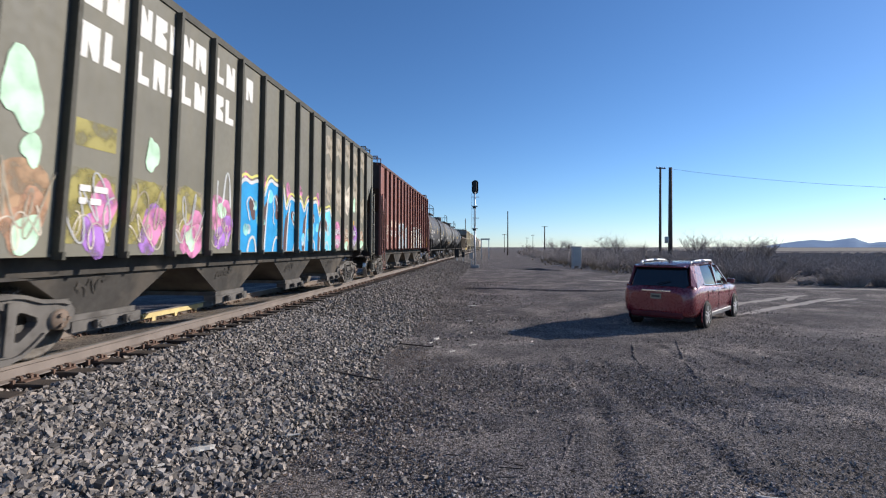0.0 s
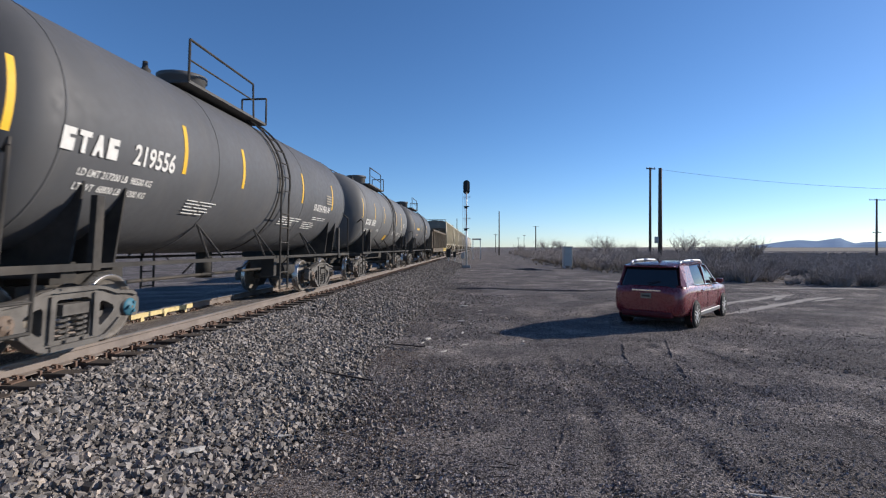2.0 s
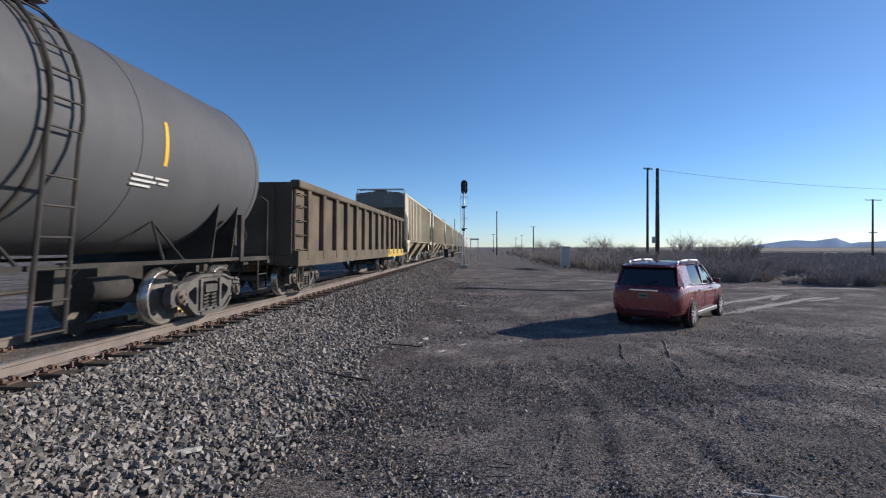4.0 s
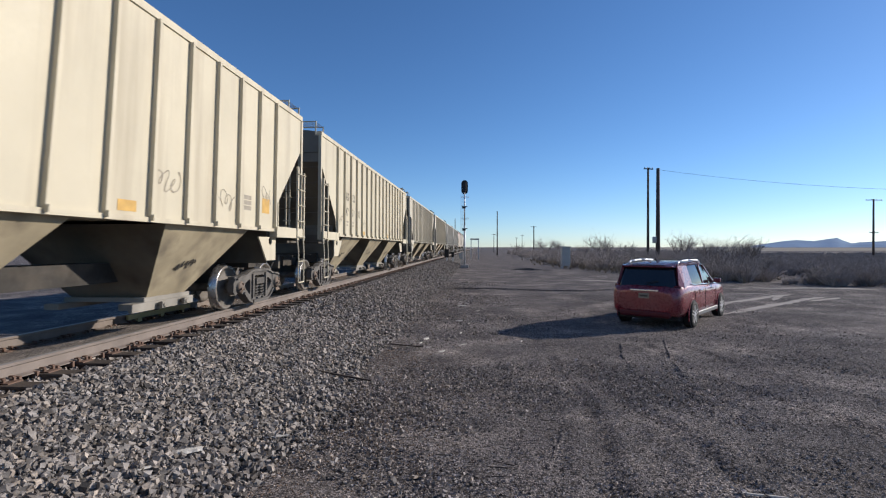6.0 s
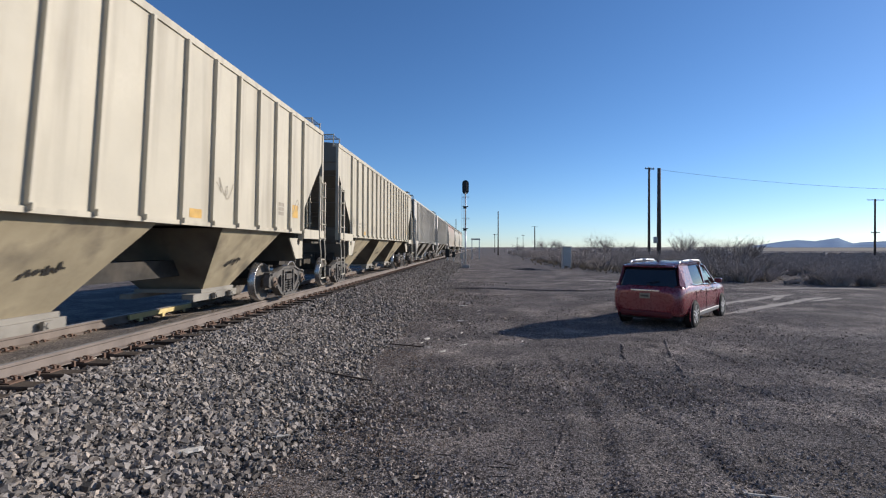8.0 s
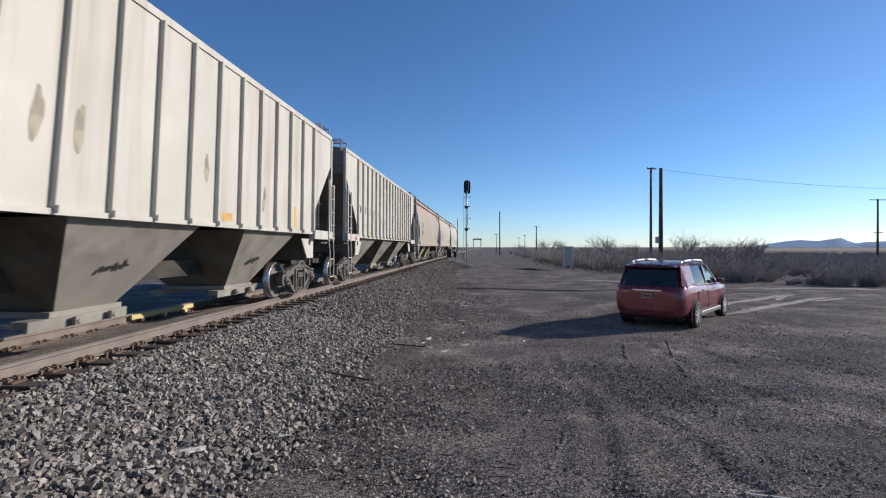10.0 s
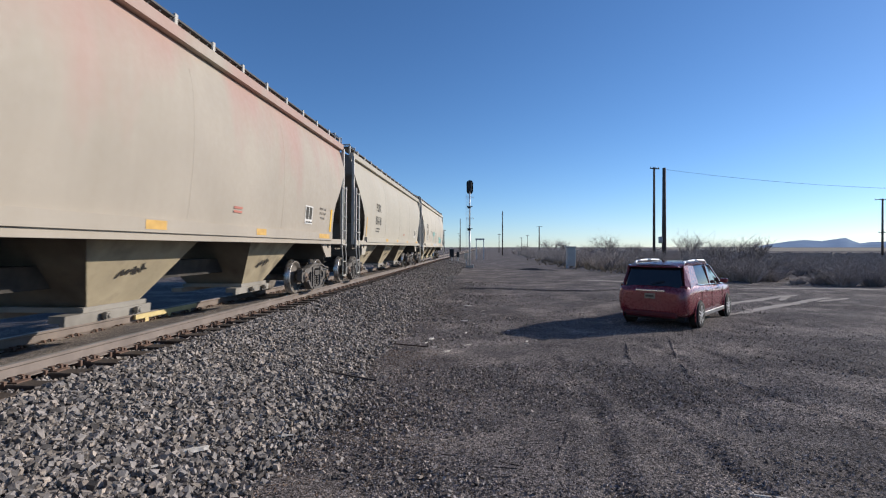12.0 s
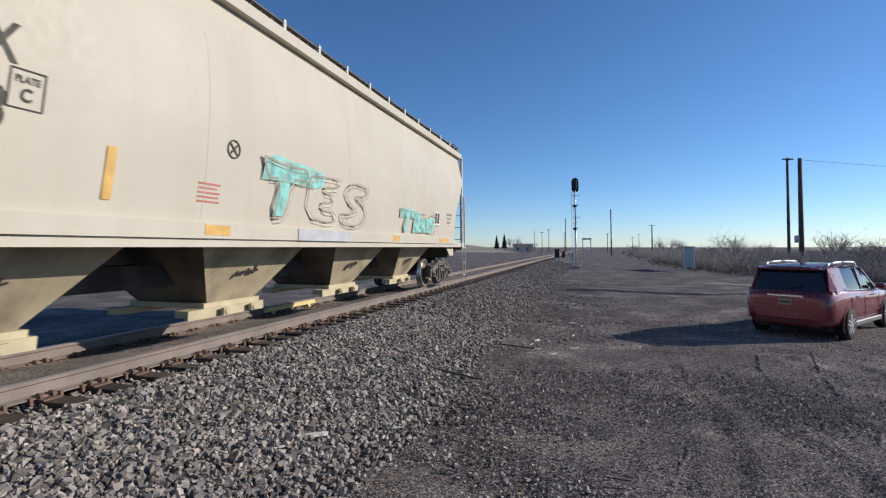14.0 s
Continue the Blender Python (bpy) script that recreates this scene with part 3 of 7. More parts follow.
M_GATEPALE = mat("pale_gate_paint", (0.46, 0.40, 0.26), 0.7, var=0.15, scale=3, bump=0.1)
SPRAY = {k: mat("spray_" + k, c, 0.6, var=0.15, scale=3, bump=0.0) for k, c in (
    ("blue", (0.02, 0.27, 0.56)), ("cyan", (0.16, 0.56, 0.74)), ("white", (0.54, 0.55, 0.55)), ("mint", (0.50, 0.72, 0.52)),
    ("violet", (0.36, 0.17, 0.52)), ("pink", (0.60, 0.22, 0.40)), ("orange", (0.38, 0.24, 0.14)), ("ochre", (0.30, 0.26, 0.08)),
    ("teal", (0.25, 0.54, 0.50)), ("cream", (0.62, 0.55, 0.45)), ("tan", (0.42, 0.24, 0.15)), ("ice", (0.44, 0.50, 0.53)),
    ("maroon", (0.10, 0.055, 0.05)), ("lemon", (0.60, 0.56, 0.16)), ("peach", (0.52, 0.30, 0.22)), ("black", (0.05, 0.05, 0.05)), ("grey", (0.42, 0.42, 0.43)), ("taupe", (0.34, 0.295, 0.225)))}


def worn(m, low, scale):
    """Lets the surface below show through thin, worn spray paint."""
    nt = m.node_tree
    t = nt.nodes.new("ShaderNodeTexNoise")
    t.inputs["Scale"].default_value, t.inputs["Detail"].default_value = scale, 7.0
    r = nt.nodes.new("ShaderNodeMapRange")
    r.inputs[1].default_value, r.inputs[2].default_value, r.inputs[3].default_value, r.inputs[4].default_value = 0.38, 0.56, low, 1.0
    c = nt.nodes.new("ShaderNodeTexCoord")
    nt.links.new(c.outputs["Object"], t.inputs["Vector"])
    nt.links.new(t.outputs[0], r.inputs[0])
    nt.links.new(r.outputs[0], nt.nodes["Principled BSDF"].inputs["Alpha"])


for k, low in (("orange", 0.15), ("ochre", 0.1), ("violet", 0.2), ("pink", 0.3), ("tan", 0.2), ("taupe", 0.5), ("peach", 0.3), ("teal", 0.45), ("cream", 0.5), ("mint", 0.8), ("ice", 0.6)):
    worn(SPRAY[k], low, 4.0)


def wheelset_mesh(cap):
    bm = bmesh.new()
    prof = [(0.60, 0.10), (0.62, 0.16), (0.655, 0.20), (0.675, 0.36), (0.665, 0.39), (0.665, 0.475), (0.695, 0.478), (0.715, 0.447),
            (0.80, 0.440), (0.806, 0.424), (0.802, 0.385), (0.745, 0.37), (0.735, 0.22), (0.785, 0.15), (0.80, 0.10)]
    ids = [0, 0, 0, 0, 0, 1, 1, 1, 1, 0, 0, 0, 0, 0]
    for s in (1, -1):
        lathe(bm, [(s * a, r) for a, r in prof], "x", 28, idx=ids)
        rod(bm, (s * 0.78, 0, 0), (s * 1.0, 0, 0), 0.085, 10)
        lathe(bm, [(s * 0.93, 0.12), (s * 1.10, 0.12), (s * 1.115, 0.09), (s * 1.14, 0.05), (s * 1.145, 0.02)], "x", 12, idx=[0, 2, 2, 2])
        for k in range(3):
            a = k * math.tau / 3
            rod(bm, (s * 1.11, 0.062 * math.cos(a), 0.062 * math.sin(a)), (s * 1.155, 0.062 * math.cos(a), 0.062 * math.sin(a)), 0.024, 6, 2)
    rod(bm, (-0.62, 0, 0), (0.62, 0, 0), 0.085, 10)
    return finish("wheelset", bm, [M_WHEEL, M_TREAD, cap])


def side_frame_mesh():
    bm = bmesh.new()
    half_out = [(0.30, 0.79), (0.46, 0.765), (0.66, 0.70), (0.90, 0.675), (1.03, 0.64), (1.12, 0.55), (1.13, 0.38), (1.08, 0.32), (0.99, 0.32), (0.97, 0.37),
                (0.81, 0.37), (0.79, 0.33), (0.70, 0.28), (0.54, 0.155), (0.44, 0.10), (0.34, 0.085)]
    out = half_out + [(-a, b) for a, b in reversed(half_out)]
    win = [(-0.25, 0.20), (0.25, 0.20), (0.265, 0.62), (0.20, 0.655), (-0.20, 0.655), (-0.265, 0.62)]
    tri = [(-0.355, 0.24), (-0.36, 0.60), (-0.40, 0.64), (-0.48, 0.63), (-0.70, 0.54), (-0.73, 0.47), (-0.68, 0.40), (-0.45, 0.235), (-0.40, 0.215)]
    cu, cv = sum(a for a, _ in tri) / len(tri), sum(b for _, b in tri) / len(tri)
    tri = [(cu + (a - cu) * 0.66, cv + (b - cv) * 0.72) for a, b in tri]
    plate(bm, out, [win, tri, [(-a, b) for a, b in reversed(tri)]], 0.13, lambda u, v, w: (0.93 + w, u, v))
    for s in (1, -1):      # pedestal blocks, lugs and the tension web
        addbox(bm, 0.90, 1.04, s * 0.89 - 0.16, s * 0.89 + 0.16, 0.53, 0.67)
        addbox(bm, 1.05, 1.095, s * 0.31 - 0.035, s * 0.31 + 0.035, 0.18, 0.70)
        top = [(0.30, 0.745), (0.46, 0.72), (0.66, 0.655), (0.90, 0.635), (1.02, 0.60)]
        for (a, b), (c, d) in zip(top, top[1:]):     # flange along the top and the tension side
            vs = [bm.verts.new((x, s * u, v + w)) for x in (1.05, 1.10) for u, v in ((a, b), (c, d)) for w in (0.0, 0.04)]
            for q in ((0, 1, 3, 2), (4, 6, 7, 5), (0, 4, 5, 1), (2, 3, 7, 6), (0, 2, 6, 4), (1, 5, 7, 3)):
                bm.faces.new([vs[i] for i in q])
        low = [(0.34, 0.09), (0.46, 0.115), (0.56, 0.175), (0.71, 0.295)]
        for (a, b), (c, d) in zip(low, low[1:]):
            vs = [bm.verts.new((x, s * u, v + w)) for x in (1.05, 1.10) for u, v in ((a, b), (c, d)) for w in (0.0, 0.045)]
            for q in ((0, 1, 3, 2), (4, 6, 7, 5), (0, 4, 5, 1), (2, 3, 7, 6), (0, 2, 6, 4), (1, 5, 7, 3)):
                bm.faces.new([vs[i] for i in q])
    addbox(bm, 1.05, 1.10, -0.32, 0.32, 0.735, 0.785)
    addbox(bm, 0.88, 1.12, -0.34, 0.34, 0.09, 0.15)
    return finish("side_frame", bm, M_TRUCK)


def spring_mesh():
    bm = bmesh.new()
    for cy in (0.0,):
        pts = []
        for k in range(41):
            a = k * math.tau / 8
            pts.append((1.0 + 0.085 * math.cos(a), cy + 0.095 * math.sin(a), 0.17 + 0.31 * k / 40))
        pipe(bm, pts, 0.02, 5)
    return finish("spring", bm, M_TRUCK)


def bolster_mesh():
    bm = bmesh.new()
    addbox(bm, -1.10, 1.10, -0.19, 0.19, 0.47, 0.60)
    addbox(bm, -0.5, 0.5, -0.2, 0.2, 0.58, 0.80)
    addbox(bm, -0.95, 0.95, -0.6, -0.52, 0.36, 0.44)
    addbox(bm, -0.95, 0.95, 0.52, 0.6, 0.36, 0.44)
    return finish("bolster", bm, M_TRUCK)


def ladder_mesh(h, w, step, rungs):
    """Two stiles and rungs, in the plane x = 0, from z = 0 to h; a stirrup hangs below."""
    bm = bmesh.new()
    addbox(bm, -0.02, 0.025, -0.035, 0.035, 0.0, h)
    addbox(bm, -0.02, 0.02, w - 0.03, w + 0.03, 0.0, h * 0.94)
    for k in range(rungs):
        z = 0.08 + k * (h * 0.9 - 0.08) / (rungs - 1)
        rod(bm, (0.03, -0.02, z), (0.03, w + 0.02, z), 0.013, 6)
        rod(bm, (0.0, 0.0, z), (0.05, 0.0, z), 0.018, 6)
    pipe(bm, [(0, 0.02, 0.02), (0.03, 0.04, -0.28), (0.03, 0.04, -step), (0.03, w - 0.02, -step), (0.03, w - 0.02, -0.28), (0, w, 0.02)], 0.017, 6)
    rod(bm, (0.03, 0.04, -step * 0.5), (0.03, w - 0.02, -step * 0.5), 0.013, 6)
    return bm


def coupler_mesh():
    bm = bmesh.new()
    addbox(bm, -0.11, 0.11, -0.05, 0.65, -0.10, 0.10)
    addbox(bm, -0.16, 0.10, -0.22, 0.02, -0.16, 0.16)
    addbox(bm, 0.06, 0.16, -0.30, -0.05, -0.14, 0.14)
    pipe(bm, [(0.30, 0.5, 0.05), (0.32, 0.1, -0.25), (0.2, -0.1, -0.38), (0.1, -0.25, -0.3)], 0.022, 6)
    pipe(bm, [(0.1, 0.3, 0.2), (0.9, 0.35, 0.25), (1.35, 0.38, 0.2)], 0.014, 6)
    return finish("coupler", bm, M_DARKUNDER)


def brake_wheel_mesh():
    bm = bmesh.new()
    n, r = 18, 0.26
    ring = [(r * math.cos(k * math.tau / n), 0, r * math.sin(k * math.tau / n)) for k in range(n + 1)]
    pipe(bm, ring, 0.018, 6)
    for k in range(6):
        rod(bm, (0, 0.05, 0), ring[k * 3], 0.014, 5)
    addbox(bm, -0.12, 0.12, 0.03, 0.2, -0.2, 0.12)
    return finish("brake_wheel", bm, M_DARKUNDER)


ME_WHEELSET, ME_WHEELSET_BLUE = wheelset_mesh(M_CAP), wheelset_mesh(M_BLUECAP)
ME_FRAME, ME_SPRING, ME_BOLSTER = side_frame_mesh(), spring_mesh(), bolster_mesh()
ME_BRACKET = finish("grating_bracket", boxmesh(-0.02, 0.02, -0.035, 0.035, -0.05, 0.24), M_TRIM)
ME_COUPLER, ME_BRAKE = coupler_mesh(), brake_wheel_mesh()
FLIP = pose(0, 0, 0, 0, 0, 180)
WHEELS = []


def running_gear(car, half, blue=False, rear=2.45):
    """Two trucks with their wheels, and a coupler at each end; half: half the length between coupling points; rear: from there to the last truck."""
    for s in (-1, 1):
        yc = s * (half - (2.45 if s < 0 else rear))
        truck = part("truck", ME_BOLSTER, None, car, m=pose(0, yc, 0))
        for r in (0, 180):
            part("side_frame", ME_FRAME, None, truck, m=pose(0, 0, 0, 0, 0, r))
            for dy in (-0.125, 0.125):
                part("spring", ME_SPRING, None, truck, m=pose(0, 0, 0, 0, 0, r) @ pose(0, dy, 0))
        for d in (-0.89, 0.89):
            w = part("wheelset", ME_WHEELSET_BLUE if blue and s < 0 and d > 0 else ME_WHEELSET, None, truck, m=pose(0, d, 0.455))
            WHEELS.append((w, d))
        part("coupler", ME_COUPLER, None, car, m=pose(0, s * half, 0.86, 0, 0, 0 if s < 0 else 180))
    for s in (-1, 1):
        bm = bmesh.new()
        yc = s * (half - (2.45 if s < 0 else rear))
        addbox(bm, -0.9, 0.9, yc - 0.18, yc + 0.18, 0.82, 1.08)
        part("body_bolster", bm, M_DARKUNDER, car)


def mark(car, text, x, y, z, size, ink, squeeze=0.9, lean=0.0, name="lettering"):
    me = lettering(text, size, squeeze)
    me.materials.append(ink)
    return part(name, me, None, car, m=on_side(x, y, z, lean))


def end_mark(car, text, y, z, size, ink):
    """A line of text on the end that faces -y."""
    me = lettering(text, size, 0.8)
    me.materials.append(ink)
    return part("lettering", me, None, car, m=Matrix(((1, 0, 0, 0.45), (0, 0, -1, y - 0.006), (0, 1, 0, z), (0, 0, 0, 1))))


def spray(car, outline, x, y, z, paint, lift=0.004, lean=0.0, name="graffiti"):
    return part(name, flat(outline), SPRAY[paint] if isinstance(paint, str) else paint, car, m=on_side(x + lift, y, z, lean))


def scrawl(car, rng, x, y, z, w, h, paint, turns=4, wide=0.03, lift=0.005, lean=0.0):
    """A looping tag drawn with one line."""
    pts = []
    n = turns * 9
    a1, a2 = rng.uniform(0.7, 1.2), rng.uniform(0, 6)
    for k in range(n + 1):
        a = k * math.tau / 9
        pts.append((-w / 2 + w * k / n + 0.16 * w * math.sin(a * a1 + a2), h * (0.30 * math.cos(a) + 0.16 * math.sin(a * 0.37 + a2))))
    return part("graffiti", ribbon(rounded(pts, 1), wide), SPRAY[paint] if isinstance(paint, str) else paint, car, m=on_side(x + lift, y, z, lean))


def bars(car, x, y, z, rows, ink, h=0.045, gap=0.035, lean=0.0):
    """Small stencilled lines that cannot be read: one bar a word."""
    bm = bmesh.new()
    for r, words in enumerate(rows):
        u = 0.0
        for w in words:
            v = -r * (h + gap)
            vs = [bm.verts.new(p) for p in ((u, v - h / 2, 0), (u + w, v - h / 2, 0), (u + w, v + h / 2, 0), (u, v + h / 2, 0))]
            bm.faces.new(vs)
            u += w + 0.05
    return tagged(part("stencil", bm, ink, car, m=on_side(x + 0.004, y, z, lean)), kind="stuff")


def stripe(car, x, y, z, w, h, paint=None, lean=0.0, name="reflector"):
    return part(name, flat([(-w / 2, -h / 2), (w / 2, -h / 2), (w / 2, h / 2), (-w / 2, h / 2)]), paint or M_STRIPE, car, m=on_side(x + 0.004, y, z, lean))


def hopper_car(spec):
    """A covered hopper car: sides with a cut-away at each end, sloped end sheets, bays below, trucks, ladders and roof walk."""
    half, zb, ztop, le, ls = spec["half"], spec["zb"], spec["top"], spec["le"], spec["ls"]
    paint, under = spec["paint"], spec["under"]
    car = new("hopper_car")
    curved = spec["curved"]
    if curved:
        prof = [(1.50, zb), (1.545, zb + 0.45), (1.575, zb + 0.9), (1.585, zb + 1.35), (1.565, zb + 1.8), (1.515, zb + 2.2), (1.43, zb + 2.55),
                (1.35, ztop - 0.17)]
        roof = [(1.30, ztop - 0.08), (1.0, ztop + 0.02), (0.5, ztop + 0.10)]
    else:
        prof = [(1.475, zb), (1.475, 2.1), (1.475, 2.61), (1.475, 3.1), (1.475, 3.63), (1.475, ztop - 0.10)]
        roof = [(1.44, ztop), (0.9, ztop + 0.06), (0.4, ztop + 0.12)]
    def end_at(z):
        return le if z >= 3.63 else le - (3.63 - z) * 0.98
    def side_at(z):
        if not curved:
            k = min(1.0, max(0.0, (z - 2.61) / 1.02))
            return max(end_at(z), ls + (le - ls) * k)
        k = min(1.0, max(0.0, (z - zb) / (3.75 - zb)))
        bow = ls + (le - ls) * (k ** 2.2) + 0.22 * (1 - k) ** 5
        return max(end_at(z), bow) if z < 3.75 else le
    bm = bmesh.new()
    levels = prof
    if curved:       # finer levels, so that the cut-away curves
        levels = []
        for (xa, za), (xb, zz) in zip(prof, prof[1:]):
            levels += [(xa + (xb - xa) * k / 3, za + (zz - za) * k / 3) for k in range(3)]
        levels.append(prof[-1])
    ny = 12
    for s in (1, -1):
        rows = [[bm.verts.new((s * x, -side_at(z) + 2 * side_at(z) * j / ny, z)) for j in range(ny + 1)] for x, z in levels]
        rows += [[bm.verts.new((s * x, -le + 2 * le * j / ny, z)) for j in range(ny + 1)] for x, z in roof]
        for a, b in zip(rows, rows[1:]):
            for j in range(ny):
                bm.faces.new((a[j], a[j + 1], b[j + 1], b[j])).smooth = curved
    full = levels + roof
    ends = [[(x, e * (end_at(z) if (x, z) in levels else le), z) for x, z in full] for e in (-1, 1)]
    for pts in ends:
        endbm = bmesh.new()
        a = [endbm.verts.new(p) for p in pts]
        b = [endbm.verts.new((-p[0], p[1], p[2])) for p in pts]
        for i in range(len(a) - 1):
            # shade is in the colour: dark on the slope, paler on the upper strip
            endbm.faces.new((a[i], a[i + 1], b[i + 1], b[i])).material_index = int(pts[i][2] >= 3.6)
        part("end_sheet", endbm, [spec["end_paint"], spec.get("end_top", spec["end_paint"])], car, "sloped end sheet, grimy, with shade painted into its colour")
    top = [[bm.verts.new((s * roof[-1][0], y, roof[-1][1])) for s in (1, -1)] for y in (-le, le)]
    bm.faces.new((top[0][0], top[0][1], top[1][1], top[1][0]))
    le0 = end_at(zb)
    bm.faces.new([bm.verts.new(v) for v in ((1.47, -le0, zb), (-1.47, -le0, zb), (-1.47, le0, zb), (1.47, le0, zb))])
    bmesh.ops.remove_doubles(bm, verts=bm.verts, dist=1e-4)
    part("body", bm, paint, car)
    # ribs
    if not curved:
        n = spec["ribs"]
        rib = bmesh.new()
        for wdt, x0, x1 in ((0.045, 1.47, 1.48), (0.03, 1.48, spec["rib_out"])):
            addbox(rib, x0, x1, -wdt, wdt, zb + 0.03, ztop - 0.11)
        addbox(rib, 1.47, spec["rib_out"] + 0.03, -0.02, 0.02, zb - 0.03, zb + 0.05)
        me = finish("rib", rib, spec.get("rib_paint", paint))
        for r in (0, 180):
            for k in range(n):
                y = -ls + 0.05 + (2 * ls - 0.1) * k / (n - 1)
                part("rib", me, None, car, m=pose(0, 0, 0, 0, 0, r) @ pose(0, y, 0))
    for s in (1, -1):
        bm = bmesh.new()
        a, b = sorted((s * 1.40, s * 1.56)) if not spec["deep"] else sorted((s * 1.0, s * 1.12))
        sill = spec["sill"]
        if spec["lip"]:
            for e in (-1, 1):
                y0, y1 = sorted((e * (ls - 0.05), e * le))
                addbox(bm, a, b, y0, y1, zb - sill, zb + 0.06)
            a, b = sorted((s * 1.40, s * 1.515))
            addbox(bm, a, b, -ls, ls, zb - 0.05, zb + 0.015)
        else:
            addbox(bm, a, b, -le, le, zb - sill, zb + 0.02)
        if curved:
            a, b = sorted((s * 1.50, s * 1.60))
            addbox(bm, a, b, -ls + 0.1, ls - 0.1, zb - 0.02, zb + 0.16)
        part("side_sill", bm, spec["sill_paint"], car)
        bm = bmesh.new()
        a, b = sorted((s * 1.30, s * (1.47 if curved else 1.50)))
        addbox(bm, a, b, -le - 0.02, le + 0.02, ztop - (0.17 if curved else 0.11), ztop + 0.0)
        # top edge shares the ribs' colour, darkened for shade where set
        part("top_chord", bm, spec.get("rib_paint", paint), car)
        for e in (-1, 1):
            bm = bmesh.new()
            a, b = sorted((s * 1.42, s * 1.50))
            addbox(bm, a, b, e * le - 0.05, e * le + 0.05, zb - spec["sill"], ztop - 0.12)
            part("corner_post", bm, spec["trim"], car)
            lad = ladder_mesh(spec["lad"], 0.42, spec["step"], 5)
            part("ladder", lad, spec["trim"], car, m=pose(s * 1.56, e * (le - (0.0 if e < 0 else 0.42)) + (0 if e < 0 else 0.0), zb - 0.22) if s > 0
                 else pose(s * 1.56, e * le + (0.42 if e < 0 else 0.0), zb - 0.22, 0, 0, 180))
            bm = bmesh.new()
            def spot(u, v, w, s=s, e=e, far=(2.45 - spec.get("rear", 2.45)) * 0.55 if e > 0 else 0.0):
                return (s * (1.40 + w), e * u + far, v)
            plate(bm, [(ls, zb - sill), (ls - 0.85, zb - sill), (ls - 0.45, 0.98), (ls, 0.98)], [circle(ls - 0.28, (zb + 0.98) / 2 + 0.08, 0.085)], 0.03, spot)
            part("bolster_web", bm, spec["web"], car)
    # end frames: platform, struts, end ladder, brake wheel
    for e in (-1, 1):
        bm = bmesh.new()
        addbox(bm, -1.45, 1.45, e * le - 0.04, e * le + 0.04, zb - 0.22, zb - 0.04)
        addbox(bm, -0.35, 0.35, min(e * (half - 0.65), e * le), max(e * (half - 0.65), e * le), 0.68, 1.05)
        addbox(bm, -1.42, 1.42, e * (le - 0.35) - 0.3, e * (le - 0.35) + 0.3, zb - 0.28, zb - 0.23)
        if curved:
            for x in (-1.0, 1.0):
                rod(bm, (x, e * (le - 0.1), zb - 0.1), (x, e * (le - 0.06), 3.5), 0.03, 6)
        # end beams and rungs share the end sheet's colour with its painted shade
        part("end_frame", bm, spec["end_paint"], car)
        if not curved:      # paired end-ladder stiles
            bm = bmesh.new()
            for x in (0.50, 0.60):
                addbox(bm, x - 0.018, x + 0.018, e * le - 0.02, e * le + 0.02, zb - 0.1, 3.45)
            for z in (zb + 0.35, zb + 1.0, zb + 1.62):
                rod(bm, (0.44, e * (le + 0.04), z), (0.66, e * (le + 0.04), z), 0.016, 6)
            part("end_stile", bm, spec["trim"], car)
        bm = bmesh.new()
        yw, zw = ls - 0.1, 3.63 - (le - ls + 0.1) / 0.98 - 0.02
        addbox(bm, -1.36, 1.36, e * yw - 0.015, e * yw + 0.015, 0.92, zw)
        # same end colour, shade painted in
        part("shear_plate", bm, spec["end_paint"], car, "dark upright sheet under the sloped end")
        bm = bmesh.new()
        rod(bm, (0.6, 0, 0), (1.42, 0, 0), 0.011, 5)
        rung = finish("end_rung", bm, spec["end_paint"])
        for k in range(6):
            part("end_rung", rung, None, car, m=pose(0, e * (le + 0.02), zb + 0.15 + k * 0.42))
        if not curved and e > 0:      # struts that carry the roof end
            for x, top_z in ((-1.25, 3.7), (-0.7, 3.6), (0.95, 3.6)):
                bm = bmesh.new()
                addbox(bm, x - 0.022, x + 0.022, le - 0.12, le - 0.08, zb - 0.1, top_z)
                part("end_strut", bm, spec["trim"], car)
            bm = bmesh.new()
            lathe(bm, [(-0.5, 0.05), (-0.46, 0.2), (0.46, 0.2), (0.5, 0.05)], "x", 16, (-0.45, le - 0.75, zb + 0.05))
            part("air_reservoir", bm, M_DARKUNDER, car)
    part("brake_wheel", ME_BRAKE, None, car, m=pose(0.55, le + 0.12, zb + 0.75, 0, 0, 180))
    bm = bmesh.new()
    addbox(bm, -0.28, 0.28, -half + 1.2, half - 1.2, 0.72, 1.02)
    part("centre_sill", bm, M_DARKUNDER, car)
    # bays and gates
    nb, reach = spec["bays"], ls - 0.75
    for k in range(nb):
        c, d = (-reach + 2 * reach * (k + 0.5) / nb) * spec.get("spread", 1.0), spec["gate"]
        y0, y1 = c - spec.get("mouth", reach / nb), c + spec.get("mouth", reach / nb)
        low = spec.get("foot", 1.0)      # half width at the gate
        bm = bmesh.new()
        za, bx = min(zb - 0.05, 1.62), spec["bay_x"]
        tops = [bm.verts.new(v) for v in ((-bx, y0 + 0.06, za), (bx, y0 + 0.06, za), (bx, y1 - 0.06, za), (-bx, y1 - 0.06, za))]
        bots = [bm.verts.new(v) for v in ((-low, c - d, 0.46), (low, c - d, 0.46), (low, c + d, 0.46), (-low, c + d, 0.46))]
